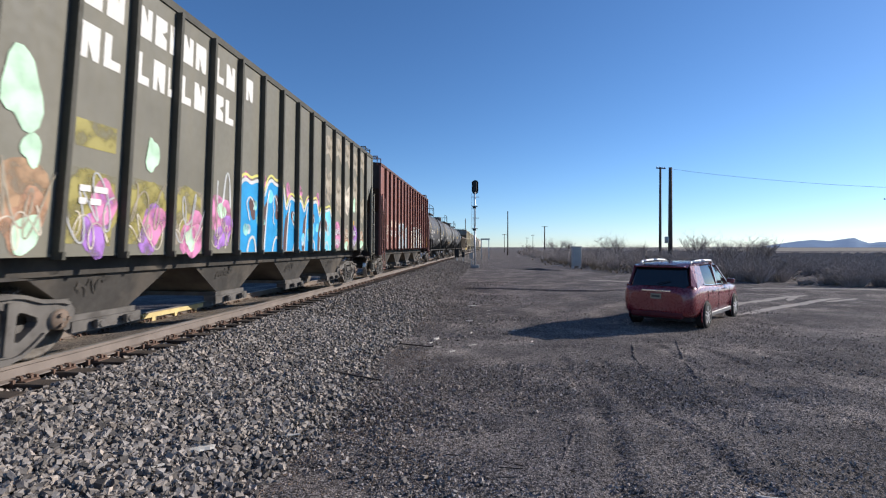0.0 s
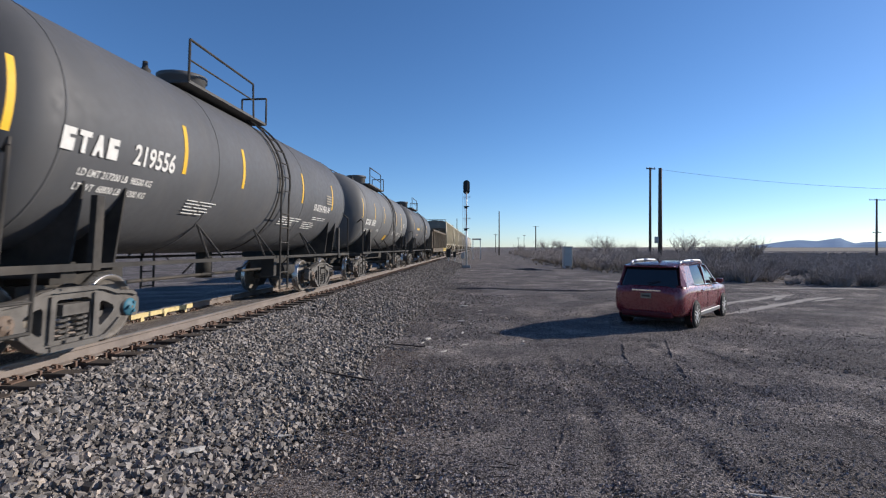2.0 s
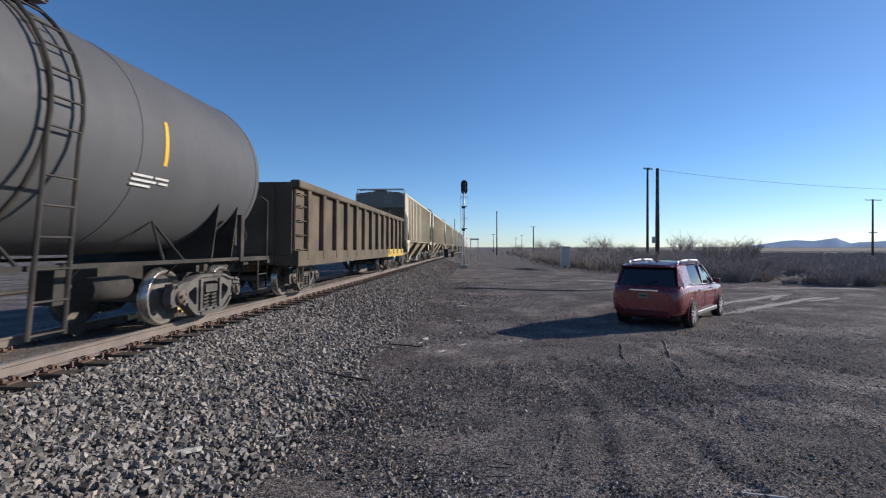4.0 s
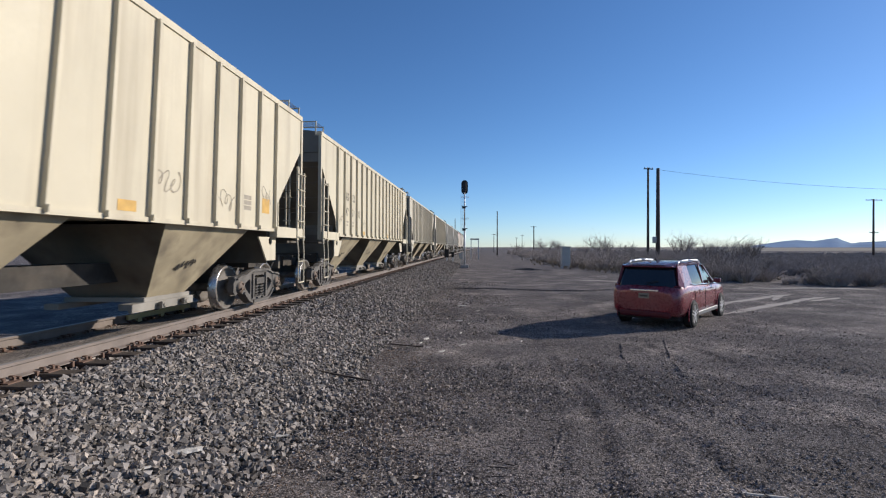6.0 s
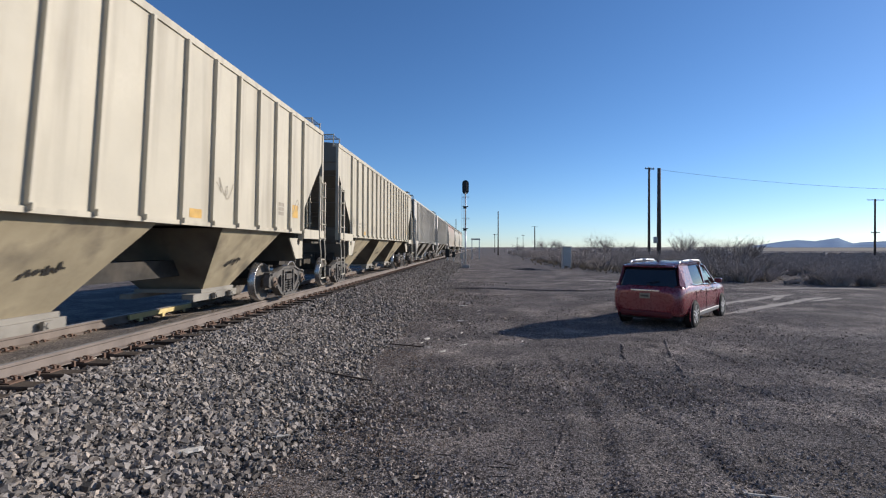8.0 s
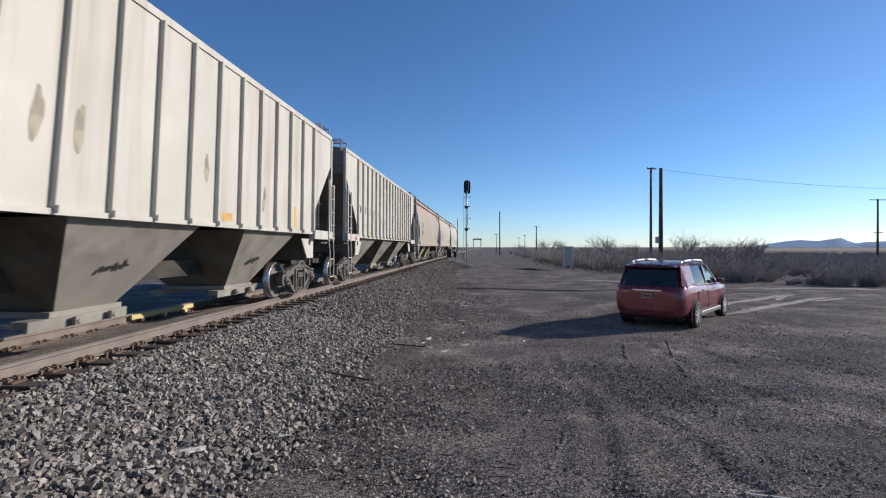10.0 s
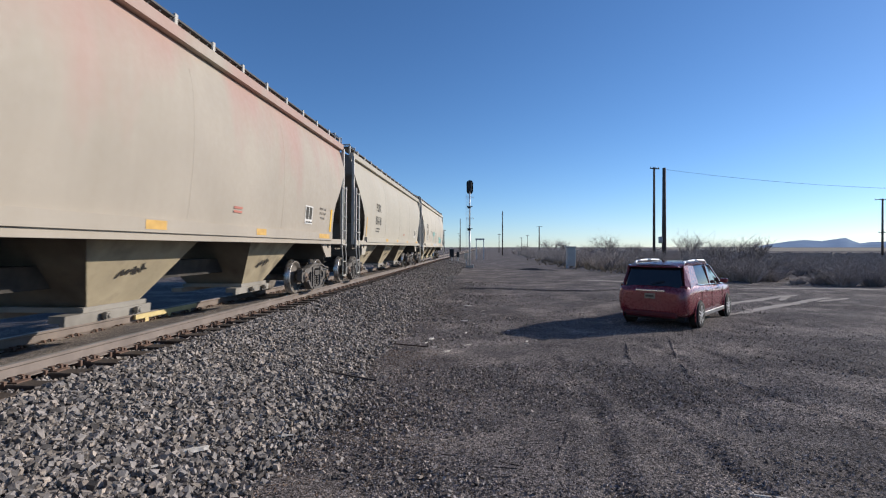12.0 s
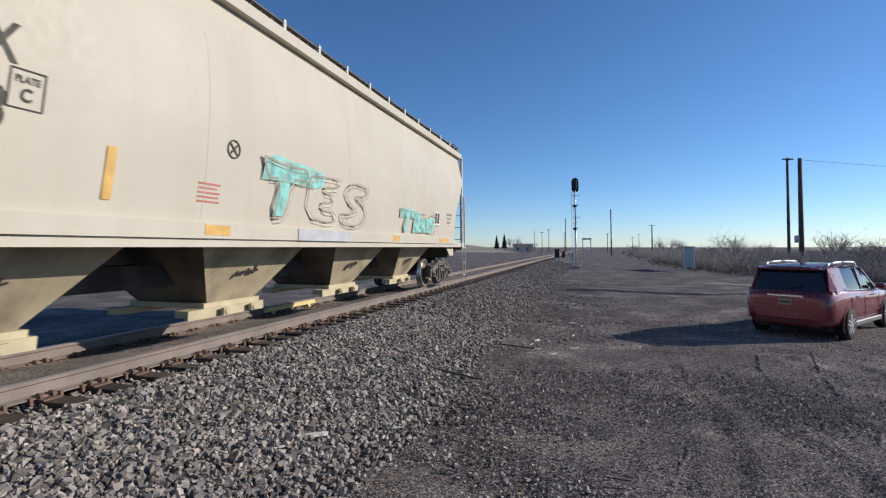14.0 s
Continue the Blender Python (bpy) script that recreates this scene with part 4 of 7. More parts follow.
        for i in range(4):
            # cross faces take the colour that has their shade painted in
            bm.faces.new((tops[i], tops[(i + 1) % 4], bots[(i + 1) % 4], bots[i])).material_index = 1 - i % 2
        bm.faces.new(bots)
        bay = part("hopper_bay", bm, [under, M_SLOPESHADE], car)
        bm = bmesh.new()
        addbox(bm, -low - 0.04, low + 0.04, c - d - 0.10, c + d + 0.10, 0.40, 0.47)
        rail = 0.16 if low == 1.0 else 0.42
        addbox(bm, low - 0.14, low + 0.08, c - d - rail, c + d + 0.16, 0.31, 0.40)
        addbox(bm, -low - 0.08, -low + 0.14, c - d - rail, c + d + 0.16, 0.31, 0.40)
        addbox(bm, low + 0.02, low + 0.08, c - d - rail, c + d + 0.16, 0.27, 0.31)
        for q in (-1, 1):
            rod(bm, (low + 0.06, c + q * d * 0.6, 0.34), (low + 0.20, c + q * d * 0.6, 0.34), 0.04, 8)
            addbox(bm, low + 0.13, low + 0.18, c + q * d * 0.6 - 0.06, c + q * d * 0.6 + 0.06, 0.29, 0.39)
        part("outlet_gate", bm, spec["gatepaint"], bay)
        bm = bmesh.new()
        rng = random.Random(k + 5)
        lean = math.degrees(math.atan2(bx - low, za - 0.46))
        zz = 0.46 + (za - 0.46) * 0.42
        xx = low + (bx - low) * 0.42
        pts = [(-0.26 + 0.5 * i / 19 + rng.uniform(-0.05, 0.05), 0.10 * math.sin(i * 2.3) + rng.uniform(-0.06, 0.06) + 0.12 * i / 19) for i in range(20)]
        tag = part("stencil", ribbon(rounded(pts, 1), 0.03), M_DARKUNDER, bay)
        tag.matrix_basis = on_side(xx + 0.012, c - (0.25 if low == 1.0 else 0.05), zz, -lean)
    # roof walk
    dark = bmesh.new()
    if curved:
        for s in (1, -1):
            a, b = sorted((s * 0.98, s * 1.34))
            addbox(dark, a, b, -le, le, ztop + 0.17, ztop + 0.20)
            for q in np.arange(-le + 0.3, le, 0.25):
                rod(dark, (s * 1.30, q, ztop), (s * 1.31, q + 0.12, ztop + 0.18), 0.01, 4)
            k = int(2 * le / 1.05)
            for i in range(k + 1):
                y = -le + 2 * le * i / k
                part("grating_bracket", ME_BRACKET, None, car, m=pose(s * 1.33, y, ztop))
    else:
        addbox(dark, -0.35, 0.35, -le, le, ztop + 0.14, ztop + 0.17)
        for y in np.arange(-le + 1.2, le - 1, 1.15):
            lathe(dark, [(ztop + 0.06, 0.28), (ztop + 0.16, 0.28), (ztop + 0.2, 0.2)], "z", 10, (0.75, y, 0))
    for e in (-1, 1):    # raised end platforms
        a, b = sorted((e * (le - 0.55), e * (le + 0.12)))
        for q in np.arange(-1.36, 1.37, 0.09):
            rod(dark, (q, a, ztop + 0.235), (q, b, ztop + 0.235), 0.006, 3)
        for q in np.arange(a, b, 0.11):
            rod(dark, (-1.37, q, ztop + 0.235), (1.37, q, ztop + 0.235), 0.006, 3)
        bm = bmesh.new()
        for x in (-1.36, -0.5, 0.5, 1.36):
            for y in (a, b):
                rod(bm, (x, y, ztop - 0.1), (x, y, ztop + 0.25), 0.02, 5)
        for y in (a, b):
            rod(bm, (-1.38, y, ztop + 0.25), (1.38, y, ztop + 0.25), 0.018, 5)
        part("end_platform", bm, spec["trim"], car)
    part("roof_grating", dark, M_GRATE, car)
    running_gear(car, half, rear=spec.get("rear", 2.45))
    return car


def tank_car(half, paint, blue=False, ladder=0.45):
    """A tank on a stub-sill frame: shell with domed heads, saddles, side rails, ladder, top platform and fittings."""
    car = new("tank_car")
    R, zc, hl = 1.50, 2.65, half - 0.85
    bm = bmesh.new()
    prof = [(-hl + 0.75 * (1 - math.cos(math.pi / 2 * k / 8)), max(0.02, R * math.sin(math.pi / 2 * k / 8))) for k in range(9)]
    prof = prof + [(y, R) for y in np.linspace(-hl + 1.6, hl - 1.6, 6)] + [(-y, r) for y, r in reversed(prof)]
    lathe(bm, prof, "y", 48, (0, 0, zc))
    part("tank_shell", bm, paint, car)
    for y in (-hl + 0.8, -hl * 0.36, hl * 0.3, hl - 0.8):
        bm = bmesh.new()
        lathe(bm, [(y - 0.012, R + 0.001), (y - 0.012, R + 0.006), (y + 0.012, R + 0.006), (y + 0.012, R + 0.001)], "y", 48, (0, 0, zc))
        part("weld_seam", bm, paint, car)
    bm = bmesh.new()       # centre jacket band
    lathe(bm, [(ladder - 0.16, R + 0.001), (ladder - 0.16, R + 0.012), (ladder - 0.10, R + 0.012), (ladder - 0.10, R + 0.001)], "y", 48, (0, 0, zc))
    part("tank_band", bm, M_DARKUNDER, car)
    for e in (-1, 1):
        yb = e * (half - 2.45)
        bm = bmesh.new()
        for dy in (-0.34, 0.34):       # saddle webs cradle the shell
            pts = []
            for k in range(13):
                a = radians(205 + 130 * k / 12)
                pts.append((R * 1.005 * math.cos(a), zc + R * 1.005 * math.sin(a)))
            pts = pts + [(1.25, 0.98), (0.3, 0.86), (-0.3, 0.86), (-1.25, 0.98)]
            plate(bm, pts, [], 0.03, lambda u, v, w, dy=dy: (u, yb + dy + w, v))
        part("saddle", bm, M_DARKUNDER, car)
        bm = bmesh.new()
        addbox(bm, -0.33, 0.33, min(e * (half - 0.65), e * (half - 4.2)), max(e * (half - 0.65), e * (half - 4.2)), 0.66, 1.02)
        addbox(bm, -1.45, 1.45, e * (half - 0.95) - 0.13, e * (half - 0.95) + 0.13, 0.93, 1.02)
        addbox(bm, -1.45, 1.45, e * (half - 1.9) - 0.1, e * (half - 1.9) + 0.1, 0.93, 1.02)
        part("stub_sill", bm, M_DARKUNDER, car)
        for s in (1, -1):    # end brackets of the saddle, wings and grab rails
            bm = bmesh.new()
            x = s * 1.48
            a, b = sorted((e * (half - 2.2), e * (half - 1.0)))
            addbox(bm, x - 0.03, x + 0.03, a, b, 1.0, 1.08)
            inner = a if e > 0 else b
            addbox(bm, x - 0.04, x + 0.04, inner - 0.06, inner + 0.06, 1.0, 1.85)
            pipe(bm, [(x, e * (half - 1.05), 0.45), (x, e * (half - 1.05), 2.2), (x - s * 0.1, e * (half - 1.15), 2.3), (x - s * 0.25, e * (half - 1.25), 2.2)], 0.02, 6)
            pipe(bm, [(x, e * (half - 1.45), 1.0), (x, e * (half - 1.45), 0.42), (x, e * (half - 1.05), 0.42), (x, e * (half - 1.05), 1.0)], 0.02, 6)
            rod(bm, (x, e * (half - 1.45), 0.72), (x, e * (half - 1.05), 0.72), 0.015, 6)
            part("grab_rail", bm, M_DARKUNDER, car)
    for s in (1, -1):
        bm = bmesh.new()
        a = half - 1.1
        addbox(bm, s * 1.47 - 0.025, s * 1.47 + 0.025, -a, a, 1.02, 1.075)
        for y in np.linspace(-a + 1.2, a - 1.2, 6):
            rod(bm, (s * 1.47, y, 1.03), (s * 1.30, y, 0.86), 0.014, 5)
        for y in (-2.2, -0.1, 2.6):
            p = (s * 1.12, y, zc - 1.02)
            rod(bm, (s * 1.47, y - 0.22, 1.06), p, 0.02, 5)
            rod(bm, (s * 1.47, y + 0.25, 1.06), p, 0.02, 5)
        part("side_rail", bm, M_DARKUNDER, car)
        # ladder follows the shell to the platform
        bm = bmesh.new()
        for dy in (-0.21, 0.21):
            pts = [(s * 1.56, ladder + dy, 0.36), (s * 1.56, ladder + dy, 1.4)]
            pts += [(s * (R + 0.09) * math.cos(radians(a)), ladder + dy, zc + (R + 0.09) * math.sin(radians(a))) for a in range(-10, 76, 9)]
            pipe(bm, pts, 0.024, 6)
        for z in (0.4, 0.72, 1.04, 1.36, 1.68, 1.98):
            rod(bm, (s * 1.57, ladder - 0.21, z), (s * 1.57, ladder + 0.21, z), 0.014, 5)
        for a in range(-6, 76, 11):
            c = (s * (R + 0.09) * math.cos(radians(a)), zc + (R + 0.09) * math.sin(radians(a)))
            rod(bm, (c[0], ladder - 0.21, c[1]), (c[0], ladder + 0.21, c[1]), 0.014, 5)
        part("ladder", bm, M_DARKUNDER, car)
    top = zc + R
    bm = bmesh.new()
    addbox(bm, -0.95, 0.95, -2.3, ladder + 0.35, top - 0.12, top - 0.07)
    part("platform", bm, M_GRATE, car)
    for x in (-0.95, 0.95):
        bm = bmesh.new()
        pipe(bm, [(x, -2.3, top - 0.1), (x, -2.3, top + 0.62), (x, ladder - 0.35, top + 0.62), (x, ladder - 0.3, top - 0.1)], 0.022, 6)
        pipe(bm, [(x, ladder + 0.33, top - 0.1), (x, ladder + 0.33, top + 0.5), (x * 0.4, ladder + 0.33, top + 0.5), (x * 0.4, ladder + 0.33, top - 0.1)], 0.022, 6)
        rod(bm, (x, -2.3, top + 0.27), (x, ladder - 0.33, top + 0.27), 0.016, 6)
        part("handrail", bm, M_DARKUNDER, car)
    bm = bmesh.new()
    lathe(bm, [(top - 0.1, 0.42), (top + 0.34, 0.42), (top + 0.36, 0.46), (top + 0.44, 0.46), (top + 0.48, 0.2)], "z", 18, (0, -0.95, 0))
    part("manway", bm, paint, car)
    bm = bmesh.new()
    for y in (-2.2, -0.1):
        lathe(bm, [(top - 0.05, 0.09), (top + 0.16, 0.09), (top + 0.18, 0.05), (top + 0.3, 0.04)], "z", 8, (0.1, y, 0))
    part("valve", bm, M_DARKUNDER, car)
    bm = bmesh.new()
    rod(bm, (0.35, -half + 2.3, 0.72), (0.35, half - 2.3, 0.72), 0.03, 6)
    lathe(bm, [(1.2, 0.16), (1.9, 0.16)], "y", 14, (0.95, 0.4, 0.72))
    addbox(bm, 0.8, 1.1, 1.0, 1.15, 0.6, 1.0)
    lathe(bm, [(0.62, 0.16), (1.18, 0.16)], "z", 14, (0, 0, 0))
    part("brake_rigging", bm, M_DARKUNDER, car)
    part("brake_wheel", ME_BRAKE, None, car, m=pose(0.75, half - 1.0, 1.5, 0, 0, 180))
    running_gear(car, half, blue)
    return car


def gondola_car(half):
    car = new("gondola_car")
    le, zb, zt = half - 0.55, 0.84, 2.72
    for s in (1, -1):
        bm = bmesh.new()
        a, b = sorted((s * 1.40, s * 1.46))
        addbox(bm, a, b, -le, le, zb + 0.3, zt)
        part("side_wall", bm, M_GOND, car)
        bm = bmesh.new()
        a, b = sorted((s * 1.34, s * 1.60))
        addbox(bm, a, b, -le - 0.05, le + 0.05, zt - 0.04, zt + 0.16)
        part("top_chord", bevelled(bm, 0.05, 2), M_GOND, car)
        bm = bmesh.new()
        a, b = sorted((s * 1.40, s * 1.57))
        addbox(bm, a, b, -le, 3.6, zb - 0.04, zb + 0.32)
        part("side_sill", bm, M_GOND, car)
        bm = bmesh.new()
        addbox(bm, a, b, 3.6, le, zb - 0.04, zb + 0.32)
        part("end_sill", bm, M_YELLOW, car)
        for k in range(13):
            y = -le + 0.75 + (2 * le - 1.5) * k / 12
            bm = bmesh.new()
            a, b = sorted((s * 1.45, s * 1.585))
            addbox(bm, a, b, y - 0.11, y + 0.11, zb + 0.1, zt - 0.03)
            part("side_post", bevelled(bm, 0.02), M_GOND, car)
        for e in (-1, 1):
            bm = bmesh.new()
            a, b = sorted((s * 1.455, s * 1.475))
            y0, y1 = sorted((e * (le - 0.62), e * (le - 0.02)))
            addbox(bm, a, b, y0, y1, zb + 0.33, zt - 0.06)
            part("end_panel", bm, M_YELLOW if e > 0 else M_GOND, car)
            for z in (1.2, 1.55, 1.9, 2.25, 2.55):
                bm = bmesh.new()
                pipe(bm, [(s * 1.47, e * (le - 0.55), z), (s * 1.56, e * (le - 0.53), z), (s * 1.56, e * (le - 0.1), z), (s * 1.47, e * (le - 0.08), z)], 0.014, 6)
                part("grab_iron", bm, M_GOND, car)
            bm = bmesh.new()
            pipe(bm, [(s * 1.5, e * (le - 0.5), 0.85), (s * 1.5, e * (le - 0.5), 0.38), (s * 1.5, e * (le - 0.1), 0.38), (s * 1.5, e * (le - 0.1), 0.85)], 0.018, 6)
            part("step", bm, M_GOND, car)
    for e in (-1, 1):
        bm = bmesh.new()
        addbox(bm, -1.41, 1.41, e * le - 0.05, e * le + 0.05, zb, zt + 0.1)
        for x in (-0.9, 0, 0.9):
            addbox(bm, x - 0.08, x + 0.08, min(e * le, e * (le + 0.14)), max(e * le, e * (le + 0.14)), zb, zt)
        part("end_wall", bm, M_GOND, car)
    bm = bmesh.new()
    addbox(bm, -1.41, 1.41, -le, le, zb + 0.2, zb + 0.3)
    addbox(bm, -0.28, 0.28, -half + 0.65, half - 0.65, 0.66, 1.05)
    part("floor", bm, M_GOND, car)
    stripe(car, 1.475, le - 0.32, 1.62, 0.5, 0.2, M_STRIPE)
    stripe(car, 1.462, le - 1.75, 1.52, 0.66, 0.44, M_INKWHITE, name="placard")
    for q, z, w, h in ((-0.2, 1.57, 0.2, 0.26), (0.1, 1.57, 0.34, 0.26), (0.0, 1.36, 0.56, 0.06)):
        stripe(car, 1.466, le - 1.75 + q, z, w, h, M_GOND, name="placard_panel")
    rng = random.Random(3)
    scrawl(car, rng, 1.46, le - 0.95, 1.95, 0.28, 0.35, "cream", 3, 0.02, lift=0.022)
    running_gear(car, half)
    return car
# ---- the cars in their order, from the front of what is seen to the last one ----
COUPLINGS = [1.9, 19.1, 36.2, 50.3, 64.0, 77.6, 95.3, 113.1, 130.9, 149.0, 167.0, 184.4, 202.2, 220.4, 238.6, 257.9]
HALF = [(b - a) / 2 for a, b in zip(COUPLINGS, COUPLINGS[1:])]
TRAIN = []


def add_car(car, i, label, category):
    tagged(car, label, category, "cars of the freight train")
    TRAIN.append((car, (COUPLINGS[i] + COUPLINGS[i + 1]) / 2))
    return car


def burner(car, rng, x, y0, y1, z0, peaks, fills, edge, counter, accents, halo=None, dots=8):
    """One long painted word: a filled shape with a humped top, edge lines, dark gaps between letters and spots of light."""
    n = len(peaks)
    w = (y1 - y0) / n
    top = []
    for k, h in enumerate(peaks):
        c = w * (k + 0.5)
        for u, f in ((-0.48, 0.74), (-0.36, 0.93), (-0.2, 1.0), (0.0, 0.95), (0.16, 0.98), (0.32, 1.0), (0.42, 0.85)):
            top.append((c + u * w, h * f + rng.uniform(-0.03, 0.03)))
    top = rounded(top, 2)
    if halo:
        part("graffiti", ribbon([(u, v + 0.10) for u, v in top], 0.05), SPRAY[halo], car, m=on_side(x + 0.004, y0, z0))
    cuts = [k * w for k in range(n + 1)]
    for k in range(n):       # each letter in its own tone
        seg = [p for p in top if cuts[k] - 0.02 * w <= p[0] <= cuts[k + 1]]
        spray(car, [(cuts[k] + 0.03 * w, 0.0)] + [(cuts[k + 1] - 0.03 * w, 0.0)] + seg[::-1], x, y0, z0, fills[k % len(fills)], 0.006)
    part("graffiti", ribbon(top, 0.065), SPRAY[edge], car, m=on_side(x + 0.010, y0, z0))
    for k in range(1, n):    # leaning gaps between the letters
        h = min(peaks[k - 1], peaks[k])
        g = [(cuts[k] - 0.10 * w, 0.02), (cuts[k] + 0.05 * w, 0.0), (cuts[k] + 0.10 * w, 0.45 * h), (cuts[k] + 0.16 * w, 0.78 * h), (cuts[k] - 0.02 * w, 0.6 * h), (cuts[k] - 0.09 * w, 0.3 * h)]
        spray(car, rounded(g + g[:1], 1)[:-1], x, y0, z0, counter, 0.008)
        part("graffiti", ribbon(rounded(g[1:4] + [(cuts[k] + 0.22 * w, 0.9 * h)]), 0.05), SPRAY[edge], car, m=on_side(x + 0.0105, y0, z0))
    for k, h in enumerate(peaks):      # bowls and legs of the letters
        c = w * (k + 0.5)
        hole = blob(rng, 0.24 * w, 0.28 * h, 14, 0.35)
        spray(car, hole, x, y0 + c + rng.uniform(-0.1, 0.1) * w, z0 + h * rng.uniform(0.5, 0.66), counter, 0.0085)
        part("graffiti", ribbon([(u * 1.15, v * 1.15) for u, v in hole[:11]], 0.03), SPRAY[edge], car, m=on_side(x + 0.011, y0 + c, z0 + h * 0.58))
        leg = [(c - 0.1 * w, 0.0), (c - 0.02 * w, 0.18 * h), (c + 0.12 * w, 0.22 * h), (c + 0.2 * w, 0.1 * h), (c + 0.22 * w, 0.0)]
        part("graffiti", ribbon(rounded(leg), 0.055), SPRAY[edge], car, m=on_side(x + 0.0105, y0, z0))
    for k in range(dots):
        d = rng.uniform(0.1, 0.26)
        c = rng.uniform(0.06, 0.94)
        h = peaks[min(n - 1, int(c * n))]
        spray(car, blob(rng, d, d * 1.2, 14, 0.15), x, y0 + c * (y1 - y0), z0 + h * rng.uniform(0.15, 0.8), rng.choice(accents), 0.0092)


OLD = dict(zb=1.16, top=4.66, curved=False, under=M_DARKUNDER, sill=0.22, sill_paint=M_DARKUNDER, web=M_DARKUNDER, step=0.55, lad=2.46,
           bays=4, gate=0.4, gatepaint=M_TRUCK, lip=False, end_paint=M_SHADEGRIMEDARK, bay_x=1.06, deep=True, rib_out=1.57)
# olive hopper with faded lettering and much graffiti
car = hopper_car(dict(OLD, half=HALF[0], le=HALF[0] - 0.75, ls=HALF[0] - 1.83, ribs=16, paint=M_OLIVE, trim=M_OLIVE, rib_paint=M_RIBSHADE))
add_car(car, 0, "olive grey ribbed covered hopper car with bright blue graffiti", "hopper car")
SX = 1.475
rng = random.Random(11)
ls0 = HALF[0] - 1.83
pitch = (2 * ls0 - 0.1) / 15
panel = [-ls0 + 0.05 + pitch * (k + 0.5) for k in range(15)]
for row, z in ((0, 4.12), (1, 3.52)):
    for k, widths in enumerate(((0.26, 0.28), (0.26, 0.24, 0.10), (0.28, 0.28), (0.28, 0.28), (0.26,))):
        if row and k == 4:
            continue
        u = panel[1 + k] - sum(widths) / 2 - 0.04
        for w in widths:
            a = w / 2
            o = ([(-a, -0.2), (-a * 0.3, -0.2), (-a * 0.3, 0.0), (a * 0.3, -0.2), (a, -0.2), (a, 0.2), (-a, 0.2)],
                 [(-a, -0.2), (a, -0.2), (a, 0.2), (a * 0.3, 0.2), (a * 0.3, 0.02), (-a * 0.3, 0.2), (-a, 0.2)],
                 [(-a, -0.2), (a * 0.9, -0.2), (a * 0.9, -0.09), (-a * 0.2, -0.09), (-a * 0.2, 0.2), (-a, 0.2)],
                 [(-a, -0.2), (a, -0.2), (a, -0.06), (a * 0.2, 0.0), (a, 0.06), (a, 0.2), (-a, 0.2)])[(k * 3 + row + len(widths) + int(u * 7)) % 4]
            spray(car, o, SX, u + w / 2, z, M_INKWHITE, 0.004, name="lettering_block")
            u += w + 0.07
for y, z, w, h in ((panel[0] - 0.05, 2.75, 0.42, 0.8), (panel[0] + 0.1, 2.2, 0.24, 0.3), (panel[0] + 0.12, 1.38, 0.30, 0.38), (panel[2] + 0.05, 2.45, 0.22, 0.5),
                   (panel[3] + 0.05, 1.36, 0.2, 0.3), (panel[4], 1.85, 0.22, 0.3), (panel[12], 1.3, 0.4, 0.25), (panel[13], 2.6, 0.3, 0.5), (panel[14], 1.35, 0.5, 0.3)):
    spray(car, blob(rng, w, h, 18, 0.3), SX, y, z, "mint", 0.0098)
for k, (c1, c2) in enumerate((("orange", "tan"), ("ochre", "violet"), ("ochre", "violet"), ("ochre", "pink"), ("pink", "violet"))):
    y = panel[k]
    if k in (1, 2, 3):
        spray(car, [(-0.34, -0.42), (0.3, -0.45), (0.34, 0.36), (-0.3, 0.4)], SX, y, 1.72, "ochre" if k < 3 else "taupe", 0.0038)
        spray(car, blob(rng, 0.42, 0.5, 20, 0.25), SX, y + 0.16, 1.95 - 0.2 * k, "pink", 0.0066)
    spray(car, blob(rng, 0.7, 0.75, 20, 0.2), SX, y, 1.75, c1, 0.004)
    spray(car, blob(rng, 0.45, 0.6, 20, 0.4), SX, y + 0.1, 1.5, c2, 0.006)
    scrawl(car, rng, SX, y, 1.7, 0.62, 0.9, "grey" if k % 2 else "taupe", 3, 0.022, 0.009)
    scrawl(car, rng, SX, y, 1.45, 0.55, 0.5, "cream", 3, 0.016, 0.011)
stripe(car, SX, panel[1], 2.5, 0.6, 0.3, SPRAY["ochre"], name="stencil")
bars(car, SX + 0.014, panel[1] - 0.2, 1.9, [(0.15, 0.2), (0.1, 0.16)], M_INKWHITE, 0.07, 0.07)
scrawl(car, rng, SX, panel[4] + 0.1, 2.15, 0.4, 0.8, "white", 3, 0.03)
for k in range(7):
    spray(car, blob(rng, 0.3, 0.34, 14, 0.3), SX, panel[5] + 0.62 * k, 2.45 + 0.1 * math.sin(2.1 * k), "pink", 0.0035)
burner(car, rng, SX, panel[5] - 0.42, panel[10] + 0.42, 1.17, (1.35, 1.42, 1.18, 1.22, 1.1), ["blue", "blue", "blue", "blue", "cyan"], "white", "maroon", ["cyan", "cyan", "teal", "ice"], "lemon", 24)
